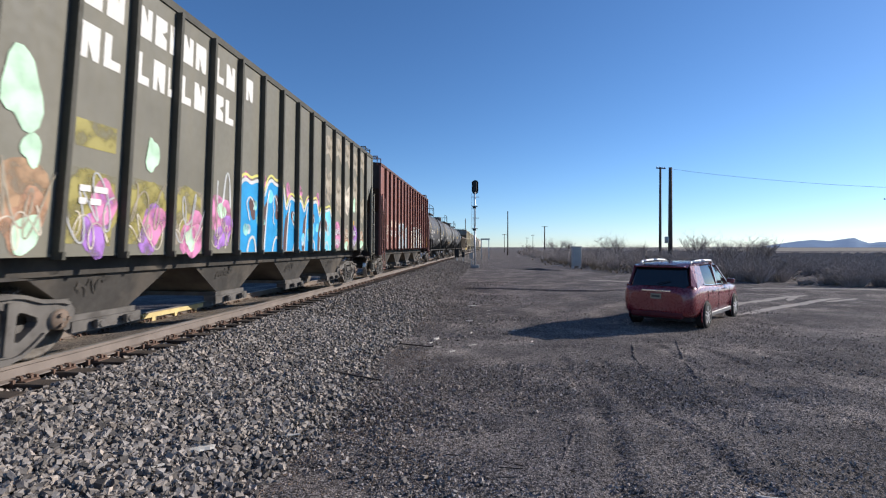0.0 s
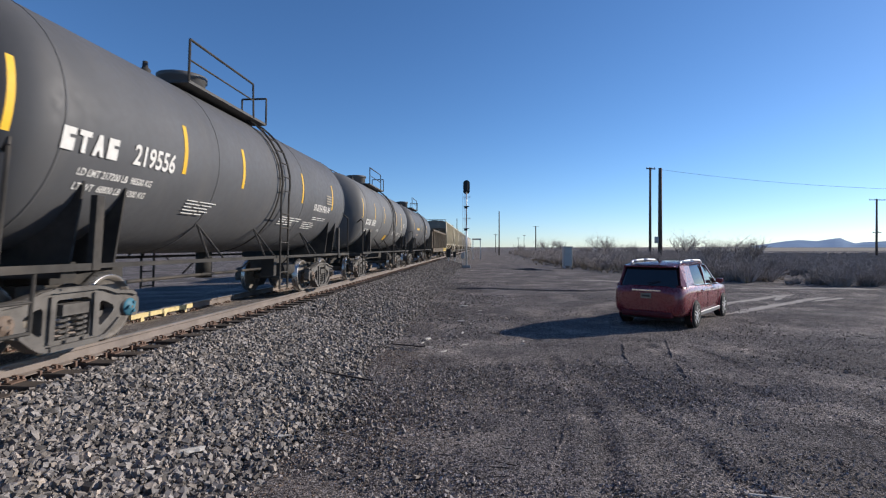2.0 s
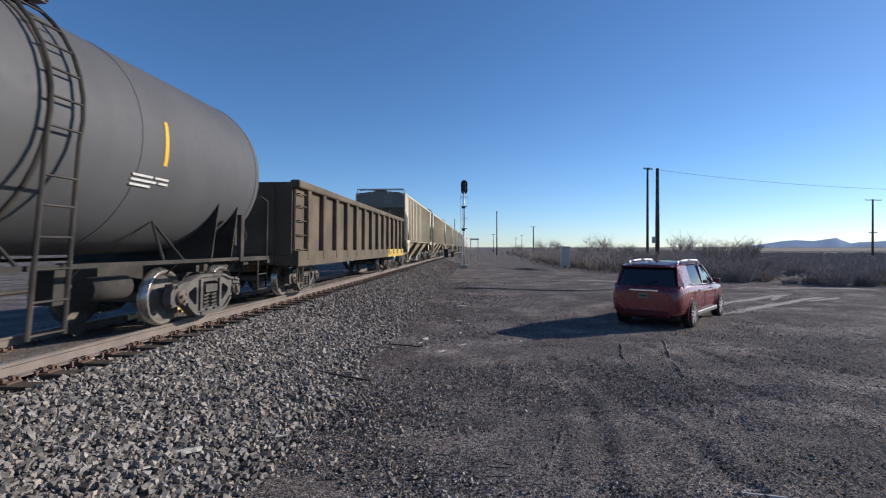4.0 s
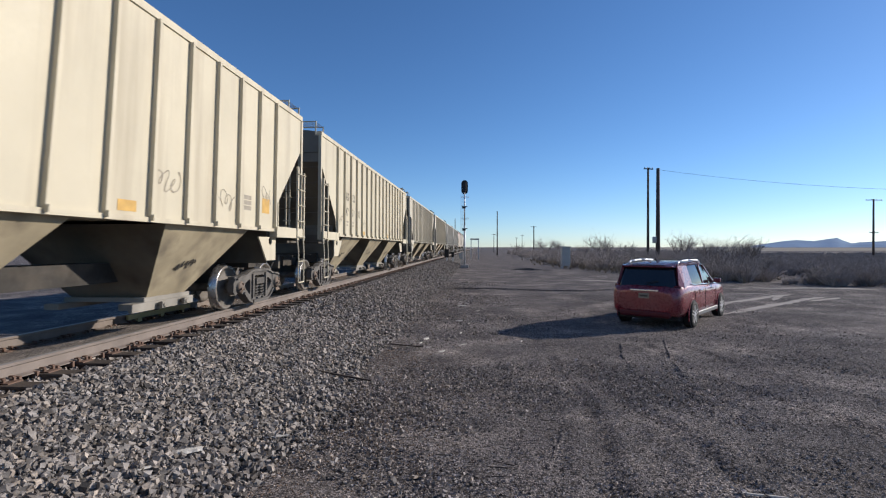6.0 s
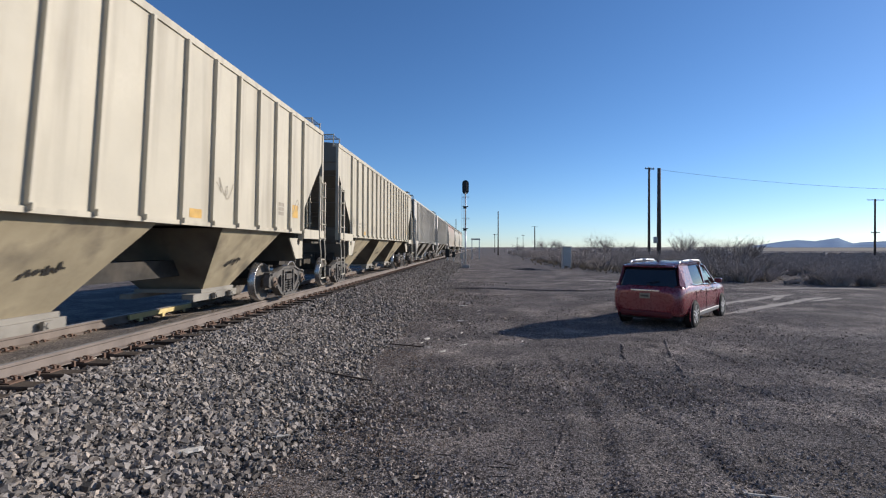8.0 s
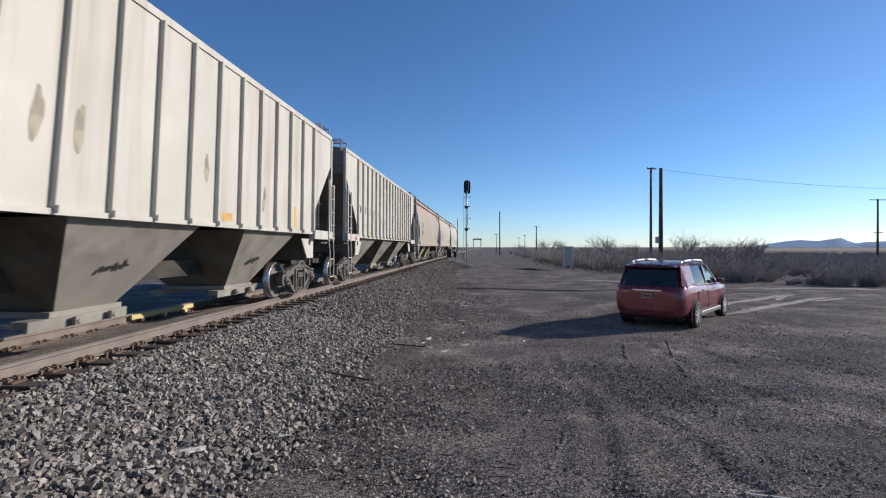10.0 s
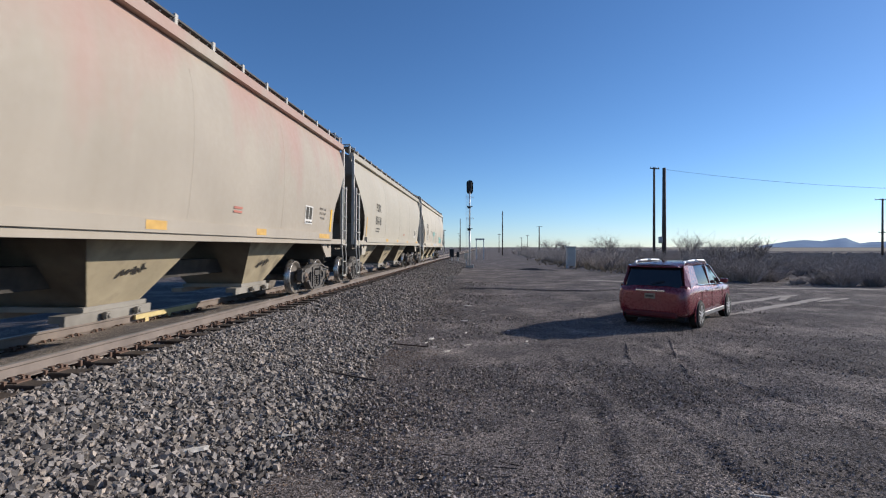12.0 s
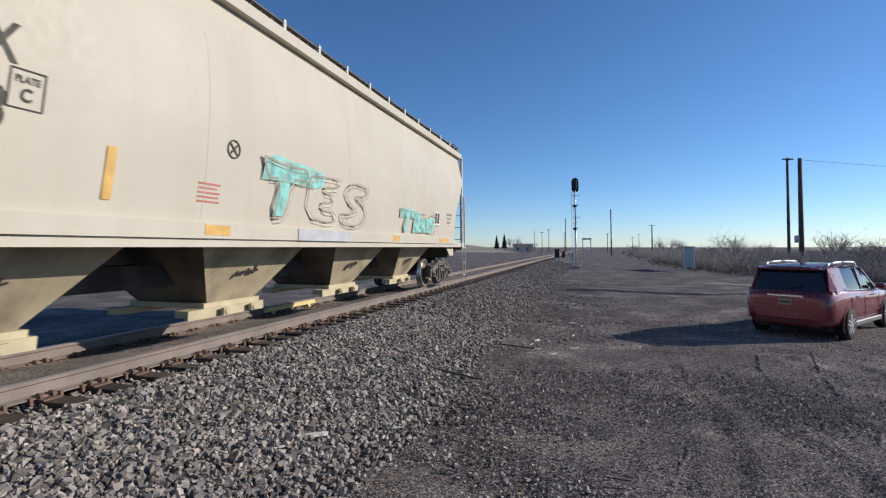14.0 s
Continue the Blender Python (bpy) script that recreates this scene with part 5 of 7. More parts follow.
for k in range(10, 15):
    lift = 0.25 * math.sin(k * 2.6)
    spray(car, [(-0.38, -0.55), (0.1, -0.5), (0.38, -0.7), (0.37, 0.3), (0.12, 0.55), (-0.1, 0.3), (-0.37, 0.45)] if k % 2 else [(-0.38, -0.4), (0.2, -0.62), (0.38, -0.3), (0.38, 0.35), (0.0, 0.1), (-0.2, 0.5), (-0.38, 0.4)], SX, panel[k], 2.9 + lift, "taupe" if k % 3 else "cream", 0.004)
    spray(car, [(-0.37, -0.25), (0.1, -0.1), (0.37, -0.35), (0.37, 0.4), (-0.1, 0.36), (-0.37, 0.1)], SX, panel[k], 4.0 - lift * 0.4, "taupe", 0.0055)
    if k in (11, 13):
        spray(car, blob(rng, 0.72, 0.75, 24, 0.22), SX, panel[k], 1.6, "pink" if k == 11 else "violet", 0.004)
        scrawl(car, rng, SX, panel[k], 1.7, 0.5, 0.22, "white", 6, 0.022, 0.007)
        scrawl(car, rng, SX, panel[k], 1.4, 0.5, 0.22, "white", 6, 0.022, 0.0075)
    else:
        spray(car, blob(rng, 0.66, 0.5, 24, 0.3), SX, panel[k], 1.5, "tan", 0.004)
        scrawl(car, rng, SX, panel[k], 1.7, 0.45, 0.5, "cream", 5, 0.018, 0.007)
stripe(car, SX, panel[13], 1.75, 0.09, 0.7)

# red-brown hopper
car = hopper_car(dict(OLD, half=HALF[1], le=HALF[1] - 0.75, ls=HALF[1] - 1.5, ribs=16, paint=M_REDOX, trim=M_REDOX, rib_paint=M_RIBSHADERED))
add_car(car, 1, "oxide red ribbed hopper car with white graffiti letters", "hopper car")
ls0 = HALF[1] - 1.5
pitch = (2 * ls0 - 0.1) / 15
panel = [-ls0 + 0.05 + pitch * (k + 0.5) for k in range(15)]
for k, ws in ((1, (0.25, 0.25)), (2, (0.2, 0.2))):
    for j, w in enumerate(ws):
        spray(car, [(-w / 2, -0.15), (w / 2, -0.15), (w / 2, 0.15), (w * 0.1, 0.15), (0, 0.02), (-w * 0.12, 0.15), (-w / 2, 0.15)], SX, panel[k] - 0.15 + 0.3 * j, 2.3, M_INKTAN, name="lettering_block")
mark(car, "430", SX + 0.004, panel[1], 1.85, 0.42, M_INKWHITE, 0.85)
mark(car, "668", SX + 0.004, panel[2], 1.85, 0.42, M_INKWHITE, 0.85)
bars(car, SX, panel[1] - 0.2, 1.55, [(0.12, 0.2), (0.1, 0.16), (0.2,)], M_INKTAN, 0.06, 0.09)
bars(car, SX, panel[2] - 0.2, 1.5, [(0.3,), (0.25,)], M_INKTAN, 0.06, 0.09)
scrawl(car, rng, SX, panel[0], 2.0, 0.62, 0.55, "cream", 5, 0.028)
scrawl(car, rng, SX, panel[0], 1.6, 0.4, 0.25, "cream", 4, 0.018)
stripe(car, SX, panel[0] - 0.33, 1.75, 0.12, 1.1)
stripe(car, SX, panel[3] - 0.35, 1.55, 0.1, 0.5)
burner(car, rng, SX, panel[3] - 0.35, panel[6] + 0.1, 1.18, (1.2, 1.28, 1.1), ["ice", "ice"], "white", "peach", ["white", "peach"], None, 6)
for k in range(8):
    spray(car, blob(rng, 0.35, 0.35, 14, 0.2), SX, panel[3] + 0.4 * k, 2.3 + 0.12 * math.sin(k * 2.3), "peach", 0.0035)
burner(car, rng, SX, panel[7] - 0.1, panel[12] + 0.2, 1.18, (1.0, 1.25, 1.15, 1.2, 1.0), ["tan", "cream", "ice", "cream", "ice"], "white", "tan", ["ice", "white", "tan"], None, 12)
for k in range(5):
    scrawl(car, rng, SX, panel[7] + 0.95 * k, 1.7, 0.6, 0.8, "cream", 3, 0.07, 0.0115)
for k in range(12):
    scrawl(car, rng, SX, panel[7] + 0.36 * k, 2.5 + 0.1 * math.sin(k * 1.7), 0.22, 0.5, "cream", 3, 0.014, 0.0035)
scrawl(car, rng, SX, panel[12] + 0.1, 1.75, 0.5, 0.9, "cream", 5, 0.02)
bars(car, SX, panel[14] - 0.25, 1.75, [(0.3,), (0.2, 0.15), (0.35,)], M_INKTAN, 0.05, 0.06)
bm = bmesh.new()
plate(bm, circle(0, 0, 0.27, 28), [circle(0, 0, 0.22, 28)], 0.002, lambda u, v, w: (u, v, w))
for a in (0, 90):
    addbox(bm, -0.2, 0.2, -0.045, 0.045, 0.0, 0.002, pose(0, 0, 0, 0, 0, a))
part("emblem", bm, M_INKWHITE, car, m=on_side(SX + 0.004, panel[12] + 0.1, 3.85))
stripe(car, SX, panel[14] + 0.4, 1.6, 0.09, 0.6)

# three black tank cars
TR, TZ = 1.50, 2.65


def shell(z):
    return math.sqrt(TR * TR - (z - TZ) ** 2) + 0.008, math.degrees(math.asin((z - TZ) / TR))


def shell_strip(car, y, a0, a1, w, paint):
    bm = bmesh.new()
    prev = None
    for k in range(9):
        a = radians(a0 + (a1 - a0) * k / 8)
        c = ((TR + 0.005) * math.cos(a), TZ + (TR + 0.005) * math.sin(a))
        cur = [bm.verts.new((c[0], y - w / 2, c[1])), bm.verts.new((c[0], y + w / 2, c[1]))]
        if prev:
            bm.faces.new((prev[0], prev[1], cur[1], cur[0]))
        prev = cur
    part("reflector", bm, paint, car)


def shell_text(car, text, y, z, size, ink, squeeze=0.85):
    x, lean = shell(z)
    mark(car, text, x, y, z, size, ink, squeeze, lean)


def shell_blocks(car, y, z, w, h):
    """Four notched white blocks, as large as the letters of a company mark."""
    x, lean = shell(z)
    a, b = w / 2, h / 2
    shapes = ([(-a, -b), (a, -b), (a, 0.1 * b), (0.1 * a, 0.1 * b), (0.1 * a, 0.4 * b), (a, 0.4 * b), (a, b), (-a, b)], [(-a, -b), (-0.4 * a, -b), (0, -0.3 * b), (0.4 * a, -b), (a, -b), (0.3 * a, b), (-0.3 * a, b)],
              [(-0.35 * a, -b), (0.35 * a, -b), (0.35 * a, 0.5 * b), (a, 0.5 * b), (a, b), (-a, b), (-a, 0.5 * b), (-0.35 * a, 0.5 * b)], [(-a, -b), (-0.4 * a, -b), (0, -0.4 * b), (0.4 * a, -b), (a, -b), (0.4 * a, 0), (a, b), (0.4 * a, b), (0, 0.4 * b), (-0.4 * a, b), (-a, b), (-0.4 * a, 0)])
    for k, o in enumerate(shapes[i] for i in (0, 2, 1, 0)):
        spray(car, o, x, y + a + k * (w + 0.05), z, M_INKWHITE, 0.004, lean, "lettering_block")


def shell_bars(car, y, z, rows, ink, h=0.045):
    x, lean = shell(z)
    bars(car, x + 0.004, y, z, rows, ink, h * 0.62, 0.035, lean)


car = add_car(tank_car(HALF[2], M_TANK, True), 2, "faded black tank car with white lettering and yellow strips", "tank car")
shell_blocks(car, -5.42, 2.42, 0.17, 0.25)
shell_text(car, "219556", -3.87, 2.42, 0.36, M_INKWHITE, 0.8)
shell_bars(car, -2.90, 1.98, [(0.3, 0.5), (0.4, 0.3), (0.2, 0.4), (0.4, 0.25), (0.3, 0.2)], M_INKWHITE, 0.03)
for y in (-6.05, -3.20, -1.35, 1.75, 4.20):
    shell_strip(car, y, -12, 16, 0.09, M_STRIPE)
shell_bars(car, 0.75, 1.95, [(0.5, 0.3, 0.4), (0.4, 0.5, 0.2), (0.35, 0.4), (0.3, 0.5)], M_INKWHITE, 0.04)
shell_bars(car, 2.25, 1.9, [(0.3, 0.4), (0.5, 0.3), (0.3, 0.5), (0.4, 0.2)], M_INKWHITE, 0.035)
shell_bars(car, 3.60, 2.7, [(0.45,), (0.45,), (0.45,), (0.45,)], M_INKFAINT, 0.06)
for text, z in (("LD LMT 217200 LB  98500 KG", 2.10), ("LT WT  68800 LB  31200 KG", 1.94)):
    shell_text(car, text, -4.45, z, 0.125, M_INKWHITE, 0.8)
shell_text(car, "SR-8754 FRA AP", 3.35, 2.3, 0.25, M_INKWHITE, 0.8)
shell_bars(car, 2.75, 2.05, [(0.3, 0.4, 0.3), (0.4, 0.2, 0.3)], M_INKWHITE, 0.03)

car = add_car(tank_car(HALF[3], M_TANK2), 3, "faded grey-black tank car with white lettering and a yellow placard", "tank car")
shell_blocks(car, -5.15, 2.24, 0.16, 0.24)
shell_text(car, "36542", -3.75, 2.24, 0.34, M_INKWHITE, 0.8)
shell_bars(car, -5.05, 1.96, [(0.12, 0.2, 0.3), (0.1, 0.14, 0.26)], M_INKWHITE, 0.05)
shell_bars(car, -4.10, 1.96, [(0.28, 0.14), (0.26, 0.14)], M_INKFAINT, 0.05)
for y in (-5.80, -3.65, -1.60, 1.55, 3.10):
    shell_strip(car, y, -12, 16, 0.08, M_STRIPE)
x, lean = shell(1.72)
stripe(car, x, -0.3, 1.72, 0.46, 0.28, M_STRIPE, lean, "placard")
bars(car, x + 0.004, -0.48, 1.80, [(0.36,), (0.3,), (0.34,)], M_INKDARK, 0.035, 0.03, lean)
shell_text(car, "NEW 4-89", -2.6, 1.98, 0.13, M_INKWHITE, 0.9)
shell_bars(car, 1.00, 2.05, [(0.4, 0.3), (0.4, 0.2), (0.35, 0.3), (0.4,)], M_INKWHITE, 0.04)
shell_bars(car, 2.10, 2.0, [(0.4, 0.4), (0.3, 0.4), (0.4, 0.2)], M_INKWHITE, 0.04)
x, lean = shell(2.35)
stripe(car, x, 3.35, 2.35, 0.5, 0.36, SPRAY["taupe"], lean, "placard")
x, lean = shell(1.98)
stripe(car, x, 3.55, 1.98, 0.34, 0.3, M_INKWHITE, lean, "placard")
stripe(car, x + 0.004, 3.55, 1.98, 0.28, 0.24, M_TANK, lean, "placard")
shell_bars(car, 3.80, 2.55, [(0.3,), (0.3,), (0.3,), (0.3,)], M_INKWHITE, 0.05)

car = add_car(tank_car(HALF[4], M_TANK), 4, "faded black tank car with small yellow lettering", "tank car")
shell_bars(car, -3.70, 2.5, [(0.7, 0.5)], M_STRIPE, 0.22)
shell_bars(car, -3.60, 2.15, [(0.4, 0.3), (0.5, 0.2), (0.4,)], M_INKTAN, 0.05)
for y in (-5.10, -1.00, 2.30):
    shell_strip(car, y, -10, 14, 0.08, M_STRIPE)
shell_bars(car, 1.70, 2.2, [(0.4, 0.3), (0.5, 0.2), (0.4,)], M_INKWHITE, 0.05)

add_car(gondola_car(HALF[5]), 5, "brown gondola car with worn yellow end panels and sill", "gondola car")

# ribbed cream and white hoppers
RIB = dict(zb=1.64, top=4.47, curved=False, sill=0.17, step=1.0, lad=1.75, bays=3, gate=0.5, ribs=17, lip=True, end_paint=M_SHADEGRIME, end_top=M_ENDPALE, bay_x=1.40, deep=False, mouth=1.34, foot=0.62, spread=1.09, rib_out=1.545, rear=2.1)
ROWS = [(6, M_CREAM, ("ND", "YX"), ("47", "52", "69"), "cream ribbed covered hopper car with faded stencilled marks"),
        (7, M_CREAM, ("ND", "YX"), ("47", "51", "31"), "cream ribbed covered hopper car with dark stencilled marks"),
        (8, M_CREAM2, ("ND", "YX"), ("47", "52", "05"), "sand-coloured ribbed covered hopper car with dusty bays"),
        (9, M_CREAM2, (), (), "sand-coloured ribbed covered hopper car with plain sides"),
        (10, M_WHITE, (), (), "chalky white ribbed covered hopper car with yellow reflectors"),
        (11, M_WHITE, ("CM", "PX", "25", "20", "73"), (), "chalky white ribbed covered hopper car with rust streaks")]
for i, paint, top_row, low_row, label in ROWS:
    white = paint is M_WHITE
    ls0 = HALF[i] - 2.32
    n = 18 if i == 11 else 17
    car = hopper_car(dict(RIB, half=HALF[i], le=HALF[i] - 0.78, ls=ls0, ribs=n, paint=paint, trim=paint, under=M_UNDER if not white else M_UNDERGREY,
                          web=paint, sill_paint=paint, gatepaint=M_UNDERGREY))
    add_car(car, i, label, "hopper car")
    panel = [-ls0 + 0.05 + (2 * ls0 - 0.1) / (n - 1) * (k + 0.5) for k in range(n - 1)]
    rng = random.Random(40 + i)
    if white and top_row:
        for k, w in enumerate(top_row):
            mark(car, w[0] + " " + w[1], SX + 0.004, panel[k], 2.62, 0.36, M_INKDARK, 0.7)
    else:
        for k, w in enumerate(top_row):
            mark(car, w[0] + " " + w[1], SX + 0.004, panel[1 + k], 2.92, 0.36, M_INKDARK, 0.7)
        for k, w in enumerate(low_row):
            mark(car, w[0] + " " + w[1], SX + 0.004, panel[1 + k], 2.42, 0.36, M_INKDARK, 0.7)
    if low_row:
        end_mark(car, "".join(top_row), -HALF[i] + 0.78, 4.2, 0.2, M_INKFAINT)
        end_mark(car, "".join(low_row), -HALF[i] + 0.78, 3.96, 0.2, M_INKFAINT)
    bars(car, SX, panel[1] - 0.2, 2.1, [(0.14, 0.2), (0.1, 0.2)], M_INKFAINT, 0.05, 0.06)
    bars(car, SX, panel[2] - 0.2, 2.1, [(0.3,), (0.3,)], M_INKFAINT, 0.05, 0.06)
    stripe(car, SX, panel[4 if i < 9 else 2], 1.78, 0.34, 0.14, M_FADEDORANGE)
    stripe(car, SX, panel[10], 1.78, 0.34, 0.14, M_FADEDORANGE)
    if i == 6:
        spray(car, [(-0.24, -0.3), (0.26, -0.32), (0.27, 0.5), (0.1, 0.56), (-0.2, 0.48)], SX, panel[0] + 0.05, 2.2, "taupe", 0.0035)
        spray(car, [(-0.2, -0.24), (0.2, -0.26), (0.22, 0.16), (-0.02, 0.2), (-0.19, 0.14)], SX, panel[0] + 0.05, 2.24, M_FADEDORANGE, 0.005)
        bars(car, SX + 0.004, panel[0] - 0.08, 1.98, [(0.08, 0.1), (0.2,)], M_INKDARK, 0.06, 0.03)
    if i in (6, 7, 8, 9):
        for k in (0, 4, 11, 13, 15):
            if rng.random() < 0.7:
                scrawl(car, rng, SX, panel[k], 2.05 + rng.uniform(-0.1, 0.3), 0.5, 0.4, "taupe", 3, 0.018)
        stripe(car, SX, panel[15], 2.1, 0.35, 0.3, M_FADEDORANGE)
        bars(car, SX, panel[14] - 0.15, 2.2, [(0.3,), (0.3,), (0.3,)], M_INKFAINT, 0.08, 0.02)
    if white:
        stripe(car, SX, panel[0] - 0.1, 2.0, 0.1, 0.7, M_FADEDORANGE)
        stripe(car, SX, panel[-2], 1.95, 0.1, 0.5)
        for k in (3, 5, 6, 9, 12):
            spray(car, blob(rng, 0.16, rng.uniform(0.3, 0.6), 14, 0.3), SX, panel[k] + rng.uniform(-0.15, 0.15), rng.uniform(2.0, 2.6), "taupe", 0.003)
        if i == 11:
            stripe(car, 1.56, -HALF[11] + 1.9, 1.56, 0.2, 0.12, M_REDSIGN, name="warning_sticker")

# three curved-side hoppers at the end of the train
CURVED = dict(rear=1.85, zb=1.47, top=4.44, curved=True, sill=0.12, step=0.85, lad=2.0, gate=0.5, lip=False, end_paint=M_SHADEGRIME, end_top=M_ENDPALE, bay_x=1.16, deep=False, mouth=1.28, foot=0.62)


def bow(z, zb=1.47):
    k = [(1.50, zb), (1.545, zb + 0.45), (1.575, zb + 0.9), (1.585, zb + 1.35), (1.565, zb + 1.8), (1.515, zb + 2.2), (1.43, zb + 2.55)]
    zs, xs_ = [b for _, b in k], [a for a, _ in k]
    x = float(np.interp(z, zs, xs_))
    return x + 0.004, math.degrees(math.atan2(float(np.interp(z - 0.2, zs, xs_) - np.interp(z + 0.2, zs, xs_)), 0.4))


for i, paint, mark1, mark2, label in ((12, M_PINKISH, "CEFX", "10300", "pink-stained grey curved-side covered hopper car"),
                                      (13, M_PALE, "FURX", "854140", "pale grey curved-side covered hopper car with dark lettering"),
                                      (14, M_PALE2, "CRDX", "15758", "ivory curved-side covered hopper car with teal graffiti")):
    last = i == 14
    car = hopper_car(dict(CURVED, half=HALF[i], le=HALF[i] - 0.62, ls=HALF[i] - 2.0, bays=4 if last else 3, paint=paint, trim=M_TRIM, under=M_UNDER,
                          sill_paint=paint, web=paint, gatepaint=M_GATEPALE if last else M_UNDERGREY, zb=1.38 if last else 1.47, top=4.54 if last else 4.44))
    add_car(car, i, label, "hopper car")
    rng = random.Random(70 + i)
    zb = 1.38 if last else 1.47
    ym = {12: -5.6, 13: -4.9, 14: -6.0}[i]
    for text, z, size in ((mark1, 2.82, 0.44), (mark2, 2.30, 0.46)):
        x, lean = bow(z, zb)
        mark(car, text, x, ym, z, size, M_INKDARK, 0.78, lean)
    end_mark(car, mark1, -HALF[i] + 0.62, 4.08, 0.22, M_INKDARK)
    end_mark(car, mark2, -HALF[i] + 0.62, 3.84, 0.22, M_INKDARK)
    x, lean = bow(1.98, zb)
    if last:
        mark(car, "LD LMT 219200", x, ym + 0.05, 2.0, 0.13, M_INKDARK, 0.85, lean)
        mark(car, "LT WT  66800", x, ym + 0.05, 1.84, 0.13, M_INKDARK, 0.85, lean)
    else:
        bars(car, x, ym - 0.45, 2.0, [(0.12, 0.2, 0.3), (0.1, 0.16, 0.3)], M_INKDARK, 0.05, 0.06, lean)
    x, lean = bow(2.0, zb)
    stripe(car, x, -HALF[i] + 2.2, 2.0, 0.12, 0.7, M_FADEDORANGE, lean)
    if i == 12:
        stripe(car, x, HALF[i] - 2.12, 2.0, 0.14, 0.62, M_STRIPE, lean)
    for y in (-3.2, -0.6, 2.5, 6.3):
        stripe(car, 1.60, y, zb + 0.08, 0.42 if y < 6 else 0.85, 0.12, M_FADEDORANGE)
    for text, z in (("EXW 10'-8\"   H 9-8", 2.26), ("EW  8'-6\"   H 15-0", 2.14), ("CU.FT. 4161", 2.02)):
        mark(car, text, bow(z, zb)[0], HALF[i] - 2.66 - 0.2 * (i == 12), z, 0.085, M_INKDARK, 0.75, bow(z, zb)[1])
    for y in (-3.4, 0.2, 3.6):
        bm = bmesh.new()
        prev = None
        for z in np.arange(zb + 0.2, zb + 2.5, 0.15):
            x = bow(z, zb)[0]
            cur = [bm.verts.new((x + o, y + q, z)) for o, q in ((-0.004, -0.015), (0.002, 0.0), (-0.004, 0.015))]
            if prev:
                for j in (0, 1):
                    bm.faces.new((prev[j], prev[j + 1], cur[j + 1], cur[j]))
            prev = cur
        part("weld_seam", bm, paint, car)
    x, lean = bow(2.05, zb)
    yp = HALF[i] - (3.4 if i == 13 else 3.9)
    stripe(car, x, yp, 2.05, 0.5, 0.44, M_INKWHITE, lean, "placard")
    for q in (-0.115, 0.115):
        stripe(car, x + 0.003, yp + q, 2.09, 0.2, 0.3, M_INKDARK, lean, "placard_panel")
    bars(car, x + 0.004, yp - 0.2, 1.875, [(0.1, 0.12, 0.08)], M_INKDARK, 0.03, 0.02, lean)
    if last:
        x, lean = bow(2.05, zb)
        # outlined letters, 1 high and about 1 wide, with a thinner echo line
        tee = [(0.0, 1.0), (0.1, 0.66), (0.36, 0.7), (0.22, 0.0), (0.52, 0.04), (0.62, 0.74), (0.95, 0.7), (1.0, 0.96), (0.5, 0.92), (0.0, 1.0)]
        ee = [(0.08, 0.86), (0.0, 0.1), (0.8, 0.0), (0.84, 0.24), (0.4, 0.26), (0.42, 0.42), (0.74, 0.42), (0.74, 0.6), (0.46, 0.6), (0.46, 0.72), (0.92, 0.76), (0.9, 0.96), (0.08, 0.86)]
        ess = [(0.95, 0.9), (0.4, 0.96), (0.08, 0.72), (0.3, 0.45), (0.62, 0.34), (0.3, 0.24), (0.0, 0.24), (0.1, 0.02), (0.7, 0.0), (0.96, 0.28), (0.8, 0.52), (0.42, 0.66), (0.9, 0.7), (0.95, 0.9)]
        for y0, z0, w, h, wide in ((-2.4, 1.66, 1.15, 0.84, 0.034), (2.75, 1.62, 1.0, 0.55, 0.022)):
            spray(car, rounded([(0.0, 0.62 * h), (0.5 * w, 0.66 * h), (1.35 * w, 0.62 * h), (1.5 * w, 0.98 * h), (0.7 * w, 1.04 * h), (0.05 * w, 1.08 * h), (0.0, 0.62 * h)], 1)[:-1], x, y0, z0, "teal", 0.004, lean)
            spray(car, [(0.25 * w, 0.05 * h), (0.5 * w, 0.06 * h), (0.58 * w, 0.64 * h), (0.36 * w, 0.64 * h)], x, y0, z0, "teal", 0.0045, lean)
            if h < 0.7:
                spray(car, [(0.9 * w, 0.0), (2.6 * w, 0.05 * h), (2.7 * w, 0.8 * h), (0.95 * w, 0.7 * h)], x, y0, z0, "teal", 0.0035, lean)
            for k, letter in enumerate((tee, ee, ess)):
                pts = rounded([(k * w * 0.98 + u * w, v * h) for u, v in letter], 1)
                part("graffiti", ribbon(pts, wide), SPRAY["taupe"], car, m=on_side(x + 0.008, y0, z0, lean))
                if h > 0.7:
                    part("graffiti", ribbon([(u + 0.05, v - 0.06) for u, v in pts], 0.014), SPRAY["cream" if k == 1 else "taupe"], car, m=on_side(x + 0.009, y0, z0, lean))
        spray(car, [(-0.6, -0.09), (1.1, -0.09), (1.1, 0.09), (-0.6, 0.09)], 1.601, -0.9, zb + 0.07, "grey", 0.010)
        x, lean = bow(2.5, zb)
        bm = bmesh.new()
        plate(bm, circle(0, 0, 0.12, 22), [circle(0, 0, 0.1, 22)], 0.002, lambda u, v, w: (u, v, w))
        for a in (45, 135):
            addbox(bm, -0.105, 0.105, -0.012, 0.012, 0, 0.002, pose(0, 0, 0, 0, 0, a))
        part("emblem", bm, M_INKDARK, car, m=on_side(x + 0.004, -2.96, 2.48, lean))
        bm = bmesh.new()
